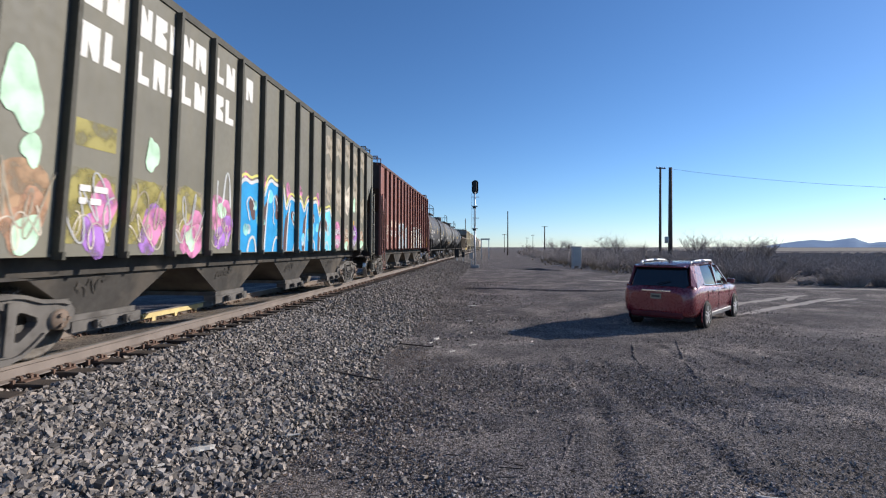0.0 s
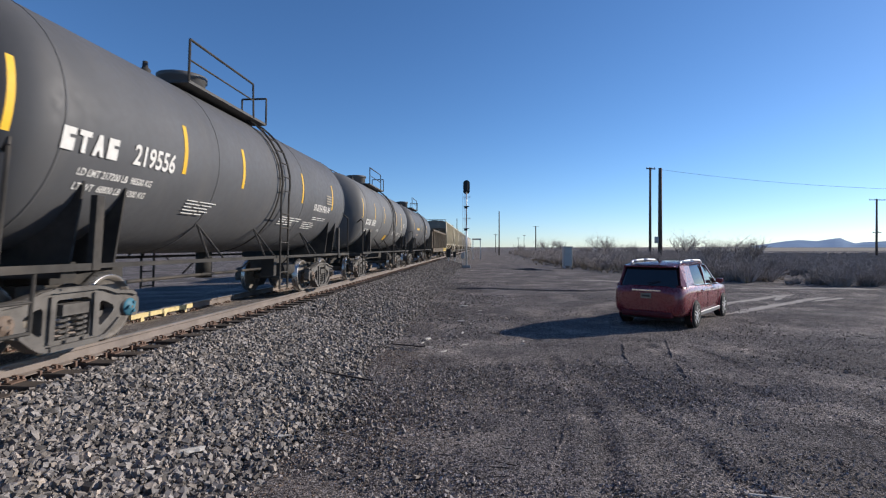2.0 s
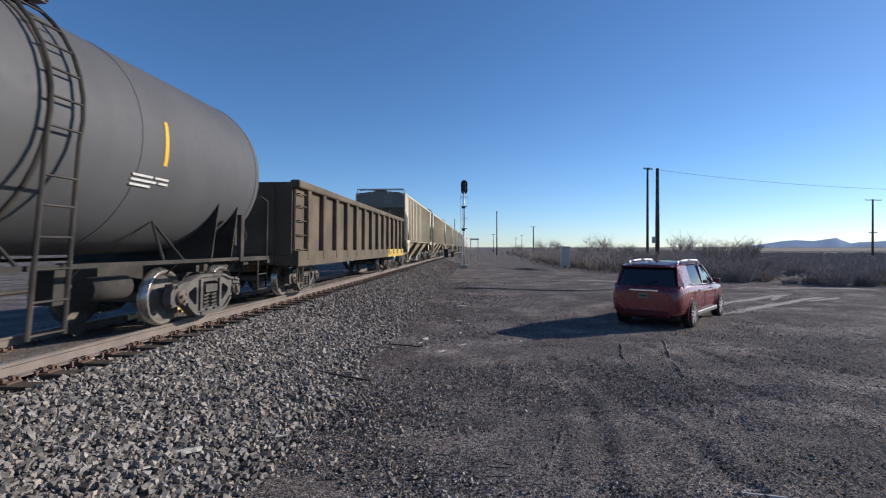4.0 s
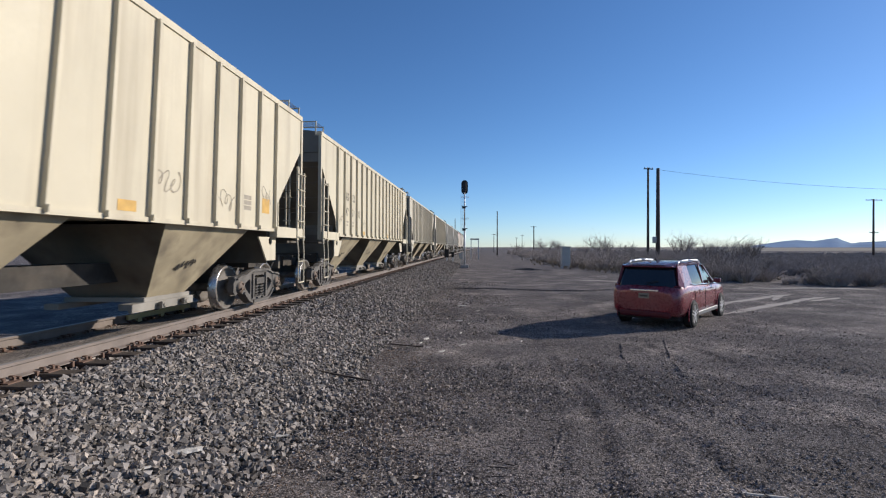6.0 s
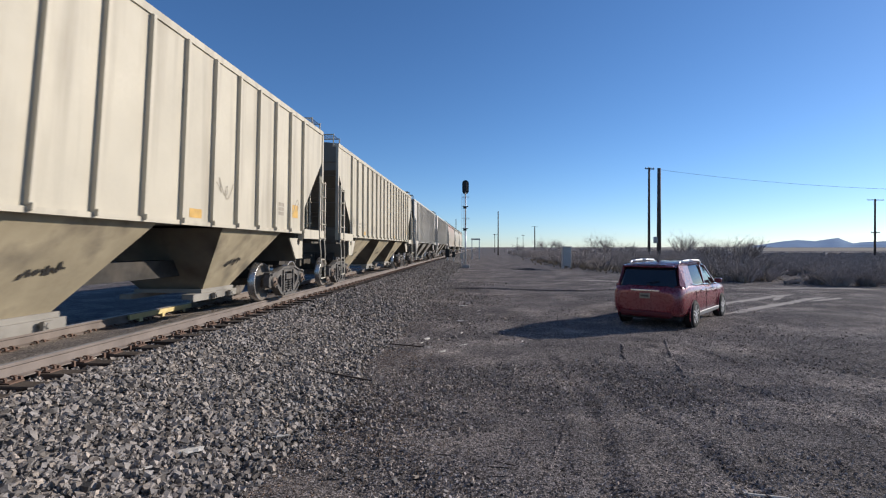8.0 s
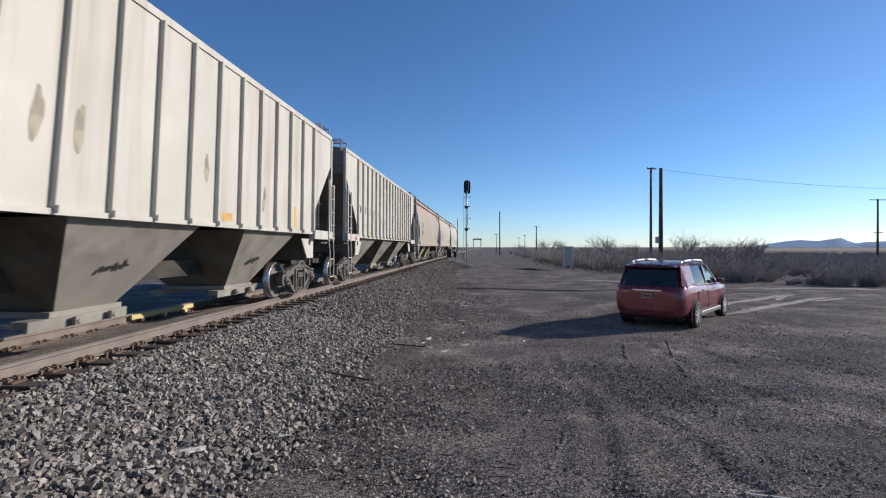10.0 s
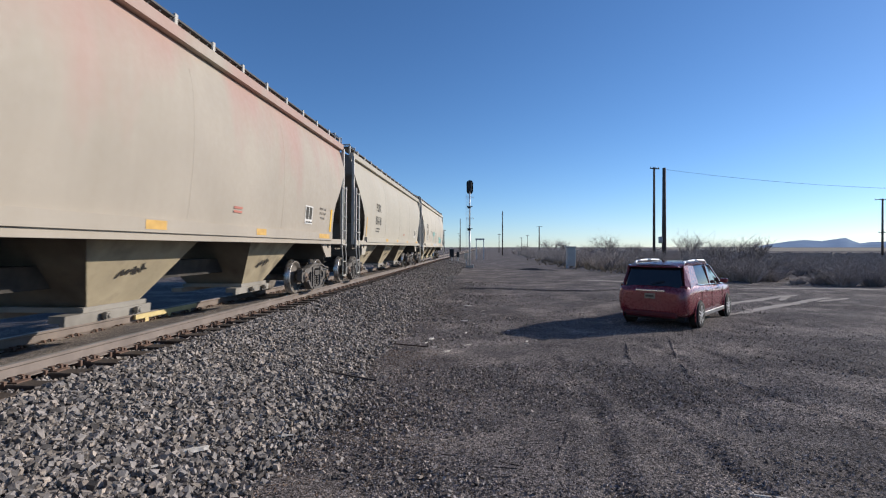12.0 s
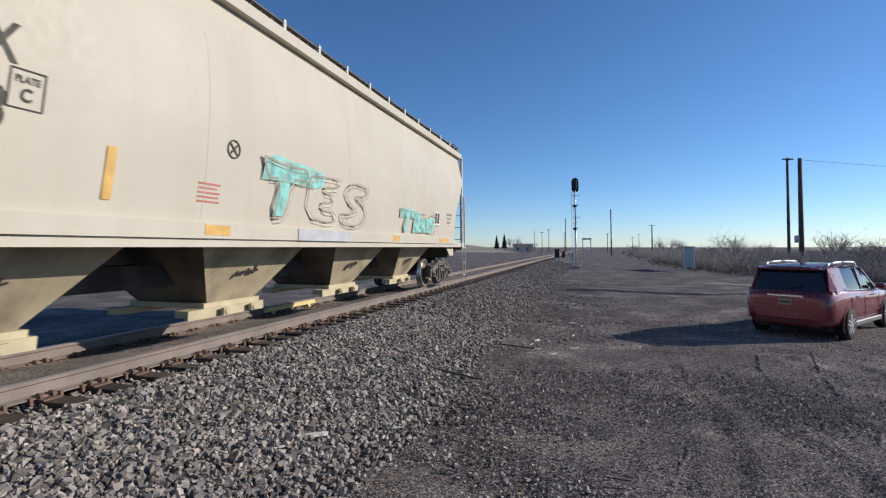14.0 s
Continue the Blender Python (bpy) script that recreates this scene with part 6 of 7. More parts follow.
        plate(bm, [(-0.14, -0.16), (0.14, -0.16), (0.14, 0.16), (-0.14, 0.16)], [[(-0.13, -0.15), (0.13, -0.15), (0.13, 0.15), (-0.13, 0.15)]], 0.002, lambda u, v, w: (u, v, w))
        part("placard", bm, M_INKDARK, car, m=on_side(x + 0.004, -5.42, 2.5, lean))
        mark(car, "PLATE", x + 0.004, -5.42, 2.575, 0.08, M_INKDARK, 0.9, lean)
        mark(car, "C", x + 0.004, -5.42, 2.45, 0.15, M_INKDARK, 0.9, lean)
        x, lean = bow(1.97, zb)
        mark(car, "WARNING", x, -3.32, 2.08, 0.085, M_FADEDRED, 0.9, lean)
        bars(car, x, -3.5, 2.0, [(0.36,), (0.30,), (0.36,), (0.34,), (0.36,)], M_FADEDRED, 0.022, 0.03, lean)
        stripe(car, x, -4.62, 1.95, 0.1, 0.5, M_FADEDORANGE, lean)
    else:
        bars(car, x, 1.5, 1.95, [(0.3,), (0.3,)], M_FADEDRED, 0.04, 0.03, lean)
# ---- beside the track ----
M_MAST = mat("galvanised_mast", (0.55, 0.56, 0.57), 0.45, metal=0.4, var=0.1, scale=4, bump=0.05)
M_BLACK = mat("matt_black", (0.02, 0.022, 0.025), 0.6, var=0.2, scale=4, bump=0.05)
M_CONC = mat("weathered_concrete", (0.36, 0.35, 0.33), 0.9, var=0.15, scale=3, fine=40, bump=0.3)
M_POLE = mat("creosote_pole", (0.085, 0.066, 0.055), 0.85, var=0.3, scale=2, fine=40, bump=0.4)
M_GREYBOX = mat("grey_cabinet_paint", (0.5, 0.47, 0.42), 0.55, var=0.08, scale=2, bump=0.04)
# dry twigs, base colour lightened and greyed to carry haze
M_TWIG = mat("dry_brush", (0.31, 0.27, 0.245), 0.95, var=0.25, scale=1.2, fine=20, bump=0.0, islands=0.3, spec=0.1)
M_TWIGPALE = mat("dry_grass", (0.24, 0.195, 0.14), 0.95, var=0.25, scale=1.2, fine=20, bump=0.0, islands=0.4, spec=0.1)
M_BARK = mat("grey_bark", (0.23, 0.20, 0.18), 0.95, var=0.25, scale=3, bump=0.2)
M_BLEACH = mat("bleached_wood", (0.58, 0.54, 0.48), 0.85, var=0.15, scale=8, fine=60, bump=0.3)
M_DARKWOOD = mat("dark_wood", (0.05, 0.04, 0.035), 0.9, var=0.3, scale=8, bump=0.3)
M_DUST = mat("pale_dust", (0.37, 0.33, 0.29), 0.97, var=0.2, scale=2.5, fine=30, bump=0.4, bump_scale=60, spec=0.1)
# distance haze is mixed into the ridge's base colour
M_MOUNT = mat("hazed_mountain", (0.27, 0.35, 0.47), 1.0, var=0.12, scale=0.004, fine=0.02, bump=0.0, spec=0.0)
# pale dry grass, lightened and greyed with distance haze in the colour
M_PLAIN = mat("hazed_pale_grass", (0.36, 0.325, 0.275), 0.98, var=0.2, scale=0.01, fine=0.2, bump=0.0, spec=0.0)
M_NEEDLE = mat("dark_conifer", (0.035, 0.05, 0.03), 0.95, var=0.3, scale=2, bump=0.0, islands=0.4)
M_WIRE = mat("wire", (0.05, 0.05, 0.055), 0.6, bump=0.0)
M_HOUSE = mat("white_siding", (0.6, 0.59, 0.57), 0.8, var=0.06, scale=1, bump=0.05)
M_ROOF = mat("grey_roof", (0.16, 0.15, 0.15), 0.9, var=0.15, scale=1, bump=0.1)


def signal_mast(x, y):
    s = tagged(new("railway_signal"), "tall grey signal mast with a black oval target head", "railway signal")
    s.matrix_basis = pose(x, y, 0)
    bm = bmesh.new()
    addbox(bm, -0.4, 0.4, -0.4, 0.4, -0.1, 0.28)
    part("base", bevelled(bm, 0.03), M_CONC, s)
    bm = bmesh.new()
    rod(bm, (0, 0, 0.25), (0, 0, 4.2), 0.085, 12)
    rod(bm, (0, 0, 4.2), (0, 0, 7.7), 0.07, 12)
    part("mast", bm, M_MAST, s)
    bm = bmesh.new()
    out = [(0.33 * math.cos(a), 8.02 + (0.37 if math.sin(a) > 0 else -0.37) + 0.33 * math.sin(a)) for a in np.linspace(0, math.tau, 32, endpoint=False)]
    plate(bm, out, [], 0.03, lambda u, v, w: (u, 0.12 + w, v))
    part("target", bm, M_BLACK, s)
    bm = bmesh.new()
    addbox(bm, -0.17, 0.17, -0.22, 0.12, 7.55, 8.5)
    part("signal_head", bevelled(bm, 0.03), M_BLACK, s)
    for z in (7.75, 8.03, 8.3):
        bm = bmesh.new()
        lathe(bm, [(0.15, 0.10), (0.42, 0.10), (0.42, 0.09), (0.15, 0.09)], "y", 14, (0, 0, z))
        part("visor", bm, M_BLACK, s)
    for z in (6.05, 3.85):
        bm = bmesh.new()
        addbox(bm, -0.27, 0.27, -0.22, 0.22, z, z + 0.06)
        addbox(bm, -0.22, 0.1, -0.15, 0.15, z - 0.16, z)
        part("step_platform", bm, M_BLACK, s)
    for z in (6.95, 4.85):
        bm = bmesh.new()
        pipe(bm, [(-0.32, 0, z), (0.38, 0, z)], 0.018, 6)
        pipe(bm, [(-0.32, 0, z), (-0.32, 0, z + 0.1), (0.38, 0, z + 0.1), (0.38, 0, z)], 0.014, 6)
        part("step_rail", bm, M_MAST, s)
    bm = bmesh.new()
    for dx in (-0.36, -0.16):
        rod(bm, (dx, -0.05, 0.3), (dx, -0.05, 7.4), 0.014, 5)
    for k in range(22):
        rod(bm, (-0.36, -0.05, 0.6 + 0.31 * k), (-0.16, -0.05, 0.6 + 0.31 * k), 0.009, 4)
    part("ladder", bm, M_MAST, s)
    bm = bmesh.new()
    addbox(bm, -0.55, -0.15, -0.2, 0.15, 0.9, 1.5)
    part("junction_box", bevelled(bm, 0.02), M_GREYBOX, s)
    bm = bmesh.new()
    rod(bm, (-0.35, 0, 0.0), (-0.35, 0, 0.92), 0.04, 6)
    part("box_post", bm, M_MAST, s)
    return s


signal_mast(-1.45, 50.0)


def relay_box(x, y, z, w, h, label):
    b = tagged(new("relay_box"), label, "relay box")
    b.matrix_basis = pose(x, y, z)
    part("post", boxmesh(-0.06, 0.06, -0.06, 0.06, -0.1, 0.5), M_MAST, b)
    bm = boxmesh(-w / 2, w / 2, -0.2, 0.2, 0.45, h)
    part("housing", bevelled(bm, 0.02), M_BLACK, b)
    bm = boxmesh(-w / 2 - 0.04, w / 2 + 0.04, -0.25, 0.25, h, h + 0.05)
    part("lid", bm, M_BLACK, b)
    return b


relay_box(-3.75, 58.0, 0.42, 0.5, 1.35, "small dark metal relay box beside the track")
relay_box(-3.3, 63.0, 0.32, 0.35, 1.1, "narrow dark metal relay box on a post")
c = tagged(new("equipment_cabinet"), "tall grey metal equipment cabinet on short legs", "cabinet")
c.matrix_basis = pose(8.34, 49.5, 0, 0, 0, 4)
part("body", bevelled(boxmesh(-0.40, 0.40, -0.35, 0.35, 0.22, 2.02), 0.02), M_GREYBOX, c)
part("roof", bevelled(boxmesh(-0.46, 0.46, -0.42, 0.42, 2.02, 2.12), 0.02), M_GREYBOX, c)
part("door", boxmesh(-0.34, 0.34, -0.365, -0.35, 0.35, 1.92), M_GREYBOX, c)
for px_, py_ in ((-0.35, -0.3), (0.35, -0.3), (-0.35, 0.3), (0.35, 0.3)):
    part("leg", boxmesh(px_ - 0.04, px_ + 0.04, py_ - 0.04, py_ + 0.04, -0.05, 0.22), M_MAST, c)
g = tagged(new("portal_frame"), "far white steel portal frame with two posts", "frame")
g.matrix_basis = pose(-0.75, 85, 0, 0, 0, 4)
for dx in (-0.62, 0.62):
    part("post", boxmesh(dx - 0.06, dx + 0.06, -0.06, 0.06, -0.1, 3.3), M_MAST, g)
part("crossbeam", boxmesh(-0.75, 0.75, -0.12, 0.12, 3.25, 3.5), M_GREYBOX, g)


def utility_pole(x, y, h, label, arm=None, turn=0, r=0.15, box_at=None):
    p = tagged(new("utility_pole"), label, "utility pole", "utility poles")
    p.matrix_basis = pose(x, y, 0, 0, 0, turn)
    bm = bmesh.new()
    rod(bm, (0, 0, -0.2), (0, 0, h), r, 12, r2=r * 0.72)
    part("pole", bm, M_POLE, p)
    if arm:
        for za, wa in arm:
            part("crossarm", boxmesh(-wa / 2, wa / 2, -0.14, -0.04, h - za - 0.06, h - za + 0.06), M_POLE, p)
            for q in np.linspace(-wa / 2 + 0.1, wa / 2 - 0.1, 4):
                bm = bmesh.new()
                lathe(bm, [(h - za + 0.05, 0.02), (h - za + 0.1, 0.05), (h - za + 0.18, 0.045), (h - za + 0.22, 0.02)], "z", 8, (q, -0.09, 0))
                part("insulator", bm, M_GREYBOX, p)
    if box_at:
        bm = bmesh.new()
        lathe(bm, [(box_at, 0.2), (box_at + 0.02, 0.24), (box_at + 0.7, 0.24), (box_at + 0.75, 0.18)], "z", 14, (-0.38, 0, 0))
        part("transformer", bm, M_GREYBOX, p)
    return p


utility_pole(20.7, 60.0, 11.2, "thick dark wooden utility pole carrying a wire", r=0.26, box_at=2.5)
utility_pole(20.72, 63.5, 11.8, "slender dark wooden utility pole with a short crossarm", [(0.15, 1.3)], 20, r=0.17)
utility_pole(75.0, 101.5, 11.2, "far wooden utility pole with two crossarms", [(0.2, 3.4), (6.4, 1.8)], 10, r=0.2)
utility_pole(4.6, 129, 11.2, "far tall bare wooden pole", r=0.17)
utility_pole(23.4, 218, 11.0, "far wooden pole with a small crossarm", [(0.2, 2.6)], r=0.28)
for x, y, h in ((5.5, 190, 7.0), (22.0, 260, 8.3), (18.3, 250, 6.8), (-6.7, 140, 10.0), (-16, 200, 9.0), (-20, 215, 8.5), (-28, 260, 11.0), (-11.5, 230, 8.5)):
    utility_pole(x, y, h, "small distant wooden utility pole beyond the brush", [(0.3, 1.6)] if h < 9.5 else None, r=0.13)


def wire(p, q, sag, r=0.016):
    bm = bmesh.new()
    pts = []
    for k in range(25):
        u = k / 24
        v = Vector(p).lerp(Vector(q), u)
        v.z -= 4 * sag * u * (1 - u)
        pts.append(v)
    pipe(bm, pts, r, 4)
    return tagged(part("overhead_wire", bm, M_WIRE), "thin dark overhead wire sagging from the pole", "wire")


utility_pole(78.0, 44.0, 8.7, "wooden utility pole that holds the far end of the wire", [(0.2, 2.4)], 60)
wire((20.8, 59.9, 11.0), (78.0, 44.0, 8.6), 2.4)


# ---- the parked car ----
def spoked_wheel(car, x, y, side):
    w = part("wheel", boxmesh(-0.02, 0.02, -0.05, 0.05, -0.05, 0.05), M_BLACK, car, m=pose(x, y, 0.345, 0, 0, 0 if side > 0 else 180))
    bm = bmesh.new()
    lathe(bm, [(-0.11, 0.25), (-0.115, 0.32), (-0.08, 0.343), (0.08, 0.343), (0.115, 0.32), (0.11, 0.245)], "x", 32)
    part("tyre", bm, M_TYRE, w)
    bm = bmesh.new()
    lathe(bm, [(-0.1, 0.24), (0.10, 0.25), (0.11, 0.24), (0.09, 0.225), (0.06, 0.215), (0.055, 0.05)], "x", 32)
    for k in range(5):
        a = k * math.tau / 5
        for off in (-0.055, 0.025):      # twin spokes
            addbox(bm, 0.05, 0.112, off, off + 0.03, 0.03, 0.235, Matrix.Rotation(a, 4, "X"))
    rod(bm, (0.03, 0, 0), (0.118, 0, 0), 0.06, 12)
    part("rim", bm, M_ALLOY, w)


M_CARRED = mat("dark_red_car_paint", (0.2, 0.022, 0.034), 0.3, metal=0.2, var=0.06, scale=2, bump=0.0, spec=0.6, dirt=(0.2, 0.09, 0.085), dirt_amount=0.3, dirt_scale=2.0)
M_CARRED.node_tree.nodes["Principled BSDF"].inputs["Coat Weight"].default_value = 0.7
M_CARRED.node_tree.nodes["Principled BSDF"].inputs["Coat Roughness"].default_value = 0.08
M_CARGLASS = mat("tinted_glass", (0.012, 0.013, 0.016), 0.06, var=0.05, bump=0.0, spec=0.7)
M_TYRE = mat("tyre_rubber", (0.025, 0.025, 0.026), 0.85, var=0.2, scale=8, bump=0.1)
M_ALLOY = mat("alloy_rim", (0.66, 0.66, 0.67), 0.35, metal=0.35, var=0.08, bump=0.0)
M_CHROME = mat("bright_trim", (0.70, 0.70, 0.72), 0.16, metal=1.0, var=0.05, bump=0.0)
M_TAIL = mat("tail_lens", (0.12, 0.006, 0.008), 0.15, var=0.08, bump=0.0, spec=0.7)
M_LENS = mat("clear_lens", (0.6, 0.6, 0.62), 0.12, var=0.05, bump=0.0, spec=0.7)
M_ROCKER = mat("grey_rocker", (0.24, 0.235, 0.235), 0.4, metal=0.3, var=0.1, bump=0.0)
# darker copy of the car red, shade low on the tail painted in
M_SHADERED = mat("shaded_red_bumper", (0.09, 0.012, 0.018), 0.5, var=0.15, scale=5, bump=0.02)


def loft(bm, sections, close=True):
    """Joins rings of points, each a half section mirrored in x."""
    rings = []
    for y, half_pts in sections:
        ring = [bm.verts.new((x, y + dy, z)) for x, z, dy in half_pts] + [bm.verts.new((-x, y + dy, z)) for x, z, dy in reversed(half_pts)]
        rings.append(ring)
    n = len(rings[0])
    for a, b in zip(rings, rings[1:]):
        for k in range(n):
            bm.faces.new((a[k], a[(k + 1) % n], b[(k + 1) % n], b[k])).smooth = True
    if close:
        bm.faces.new(rings[0])
        bm.faces.new(rings[-1])
    return rings


def suv():
    car = tagged(new("parked_suv"), "dark red sport utility vehicle parked on the dirt", "car")
    car.matrix_basis = pose(5.65, 15.1, -0.03, 0, 0, -37.0)
    # lower body: (y, roof-side height of the section, width factor, belt height)
    bm = bmesh.new()
    secs = []
    for y, wf, low, belt, crown in ((-2.42, 0.70, 0.48, 0.90, 0.93), (-2.39, 0.83, 0.40, 0.98, 1.01), (-2.30, 0.92, 0.36, 1.05, 1.09), (-2.12, 0.965, 0.32, 1.10, 1.14), (-1.8, 1.0, 0.30, 1.12, 1.16), (-1.2, 1.01, 0.28, 1.09, 1.12),
                                    (0.0, 1.01, 0.27, 1.04, 1.08), (0.9, 1.0, 0.27, 1.01, 1.06), (1.3, 0.995, 0.28, 0.99, 1.06), (1.9, 0.97, 0.30, 0.93, 1.0),
                                    (2.2, 0.90, 0.34, 0.84, 0.90), (2.36, 0.78, 0.42, 0.72, 0.76)):
        w = 0.915 * wf
        secs.append((y, [(w * 0.86, low, 0), (w * 0.97, low + 0.10, 0), (w, min(low + 0.30, belt - 0.28), 0), (w * 0.995, belt - 0.20, 0), (w * 0.965, belt - 0.05, 0), (w * 0.92, belt, 0), (w * 0.55, crown, 0)]))
    loft(bm, secs)
    part("body", bm, M_CARRED, car)
    # greenhouse: glass core, then painted roof and pillars outside it
    def cabin(w0, w1, grow):
        return [(-2.31 - grow, [(w0 * 0.74, 1.05, 0), (w0 * 0.74, 1.08, 0.01), (w1 * 0.80, 1.50, 0.20), (w1 * 0.78, 1.60, 0.26)]),
                (-2.13, [(w0 * 0.91, 1.06, 0), (w0 * 0.91, 1.09, 0.01), (w1 * 0.94, 1.50, 0.14), (w1 * 0.9, 1.62, 0.2)]),
                (-1.3, [(w0, 1.05, 0), (w0, 1.08, 0), (w1, 1.52, 0), (w1 * 0.93, 1.64, 0)]),
                (-0.3, [(w0, 1.02, 0), (w0, 1.06, 0), (w1, 1.54, 0), (w1 * 0.93, 1.66, 0)]),
                (0.35, [(w0, 1.00, 0), (w0, 1.04, 0), (w1, 1.50, -0.10), (w1 * 0.93, 1.60, -0.14)]),
                (1.22 + grow, [(w0 * 0.96, 0.98, 0), (w0 * 0.95, 1.02, -0.02), (w1 * 0.96, 1.44, -0.78), (w1 * 0.9, 1.52, -0.9)])]
    bm = bmesh.new()
    loft(bm, cabin(0.862, 0.715, 0.0))
    part("window_glass", bm, M_CARGLASS, car)
    bm = bmesh.new()
    prof = [(-0.70, -0.05), (-0.64, 0.005), (-0.35, 0.025), (0, 0.03), (0.35, 0.025), (0.64, 0.005), (0.70, -0.05)]
    grid = [[bm.verts.new((u * s, y, z + dz)) for u, dz in prof] for y, z, s in ((-2.12, 1.60, 0.93), (-1.95, 1.63, 1.0), (-1.3, 1.655, 1.0), (-0.3, 1.67, 1.0), (0.25, 1.62, 1.0), (0.45, 1.56, 0.97))]
    for a, b in zip(grid, grid[1:]):
        for k in range(len(prof) - 1):
            bm.faces.new((a[k], a[k + 1], b[k + 1], b[k])).smooth = True
    bmesh.ops.solidify(bm, geom=bm.faces[:], thickness=0.03)
    part("roof", bm, M_CARRED, car)
    for s in (1, -1):
        for name, foot, head, w in (("rear_pillar", (0.865, -1.70, 1.06), (0.715, -1.60, 1.60), 0.56), ("middle_pillar", (0.872, -0.28, 1.03), (0.725, -0.30, 1.60), 0.07),
                                    ("front_pillar", (0.845, 1.05, 1.0), (0.69, 0.30, 1.57), 0.07)):
            bm = bmesh.new()
            f, h = Vector(foot), Vector(head)
            f.x, h.x = f.x * s, h.x * s
            wf = w * (1.25 if name == "rear_pillar" else 1.0)
            vs = []
            for c, ww in ((f, wf), (h, w * 0.75)):
                for dx in (-0.02, 0.012):
                    vs += [bm.verts.new((c.x + dx * s, c.y - ww / 2, c.z)), bm.verts.new((c.x + dx * s, c.y + ww / 2, c.z))]
            for q in ((0, 1, 3, 2), (4, 6, 7, 5), (0, 4, 5, 1), (2, 3, 7, 6), (0, 2, 6, 4), (1, 5, 7, 3)):
                bm.faces.new([vs[i] for i in q])
            part(name, bm, M_CARRED, car)
        bm = bmesh.new()     # painted corner between the side and the rear window
        a = [Vector(v) for v in ((0.878, -2.02, 1.04), (0.79, -2.22, 1.05), (0.70, -2.05, 1.60), (0.735, -1.84, 1.61))]
        vs = [bm.verts.new((s * (v.x - d), v.y + d, v.z)) for d in (0.0, 0.05) for v in a]
        for q in ((0, 1, 2, 3), (4, 7, 6, 5), (0, 4, 5, 1), (1, 5, 6, 2), (2, 6, 7, 3), (3, 7, 4, 0)):
            bm.faces.new([vs[i] for i in q])
        part("corner_pillar", bm, M_CARRED, car)
        bm = bmesh.new()
        pipe(bm, [(s * 0.62, -1.8, 1.63), (s * 0.62, -1.66, 1.70), (s * 0.62, -0.9, 1.725), (s * 0.62, 0.05, 1.705), (s * 0.62, 0.2, 1.64)], 0.03, 8)
        part("roof_rail", bm, M_ALLOY, car)
        bm = bmesh.new()
        pipe(bm, [(s * 0.885, 1.0, 1.04), (s * 0.885, 0.0, 1.065), (s * 0.885, -1.2, 1.10), (s * 0.87, -1.5, 1.13)], 0.012, 6)
        part("belt_trim", bm, M_CHROME, car)
        bm = boxmesh(-0.12, 0.12, -0.07, 0.07, -0.08, 0.08)
        part("mirror", bevelled(bm, 0.035, 2), M_CARRED, car, m=pose(s * 0.97, 0.78, 1.12) @ Matrix.Diagonal((0.8, 0.8, 0.8, 1)))
        for y in (-0.75, 0.35):
            part("door_handle", bevelled(boxmesh(-0.02, 0.02, -0.1, 0.1, -0.018, 0.018), 0.008), M_CHROME, car, m=pose(s * 0.93, y, 0.93))
        for y in (-1.25, -0.28, 0.85):
            part("door_gap", boxmesh(s * 0.924 - 0.004, s * 0.924 + 0.004, y - 0.005, y + 0.005, 0.42, 0.95), M_BLACK, car)
        bm = boxmesh(-0.03, 0.03, -1.05, 1.0, -0.06, 0.05)
        part("rocker_trim", bevelled(bm, 0.015), M_ROCKER, car, m=pose(s * 0.915, 0, 0.33))
        bm = bmesh.new()     # tail lamp wraps the corner
        addbox(bm, -0.09, 0.08, -0.12, 0.10, -0.13, 0.13)
        part("tail_lamp", bevelled(bm, 0.04, 2), M_TAIL, car, m=pose(s * 0.715, -2.15, 0.99, 0, 0, s * 35))
        part("lamp_lens", bevelled(boxmesh(-0.05, 0.05, -0.03, 0.03, -0.04, 0.04), 0.015), M_LENS, car, m=pose(s * 0.80, -2.13, 1.03))
        for y in (-1.43, 1.43):
            bm = bmesh.new()
            ring = [(0.425 * math.cos(a), 0.425 * math.sin(a)) for a in np.linspace(-0.35, math.pi + 0.35, 22)]
            inner = [(0.375 * math.cos(a), 0.375 * math.sin(a)) for a in np.linspace(math.pi + 0.35, -0.35, 22)]
            plate(bm, ring + inner, [], 0.02, lambda u, v, w, s=s, y=y: (s * (0.905 + w), y + u, 0.345 + v))
            part("wheel_arch", bm, M_CARRED, car)
            # flat black disc on the side stands in for the shaded open well
            bm = bmesh.new()
            plate(bm, circle(0, 0, 0.38, 28), [], 0.005, lambda u, v, w, s=s, y=y: (s * (0.918 + w), y + u, 0.345 + v))
            part("wheel_well", bm, M_BLACK, car)
            spoked_wheel(car, s * 0.848, y, s)
    part("rear_bumper", bevelled(boxmesh(-0.60, 0.60, -0.09, 0.09, -0.10, 0.16), 0.06, 3), M_CARRED, car, m=pose(0, -2.29, 0.5))
    # added lower block whose darker red stands for shade under the tail
    part("bumper_cladding", bevelled(boxmesh(-0.64, 0.64, -0.10, 0.10, -0.08, 0.08), 0.05, 2), M_SHADERED, car, m=pose(0, -2.33, 0.38))
    part("tailgate_trim", bevelled(boxmesh(-0.36, 0.36, -0.02, 0.02, -0.025, 0.025), 0.008), M_CHROME, car, m=pose(0.0, -2.405, 0.98))
    lic = part("licence_plate", bevelled(boxmesh(-0.13, 0.13, -0.008, 0.008, -0.065, 0.065), 0.004), M_INKFAINT, car, m=pose(0, -2.43, 0.84))
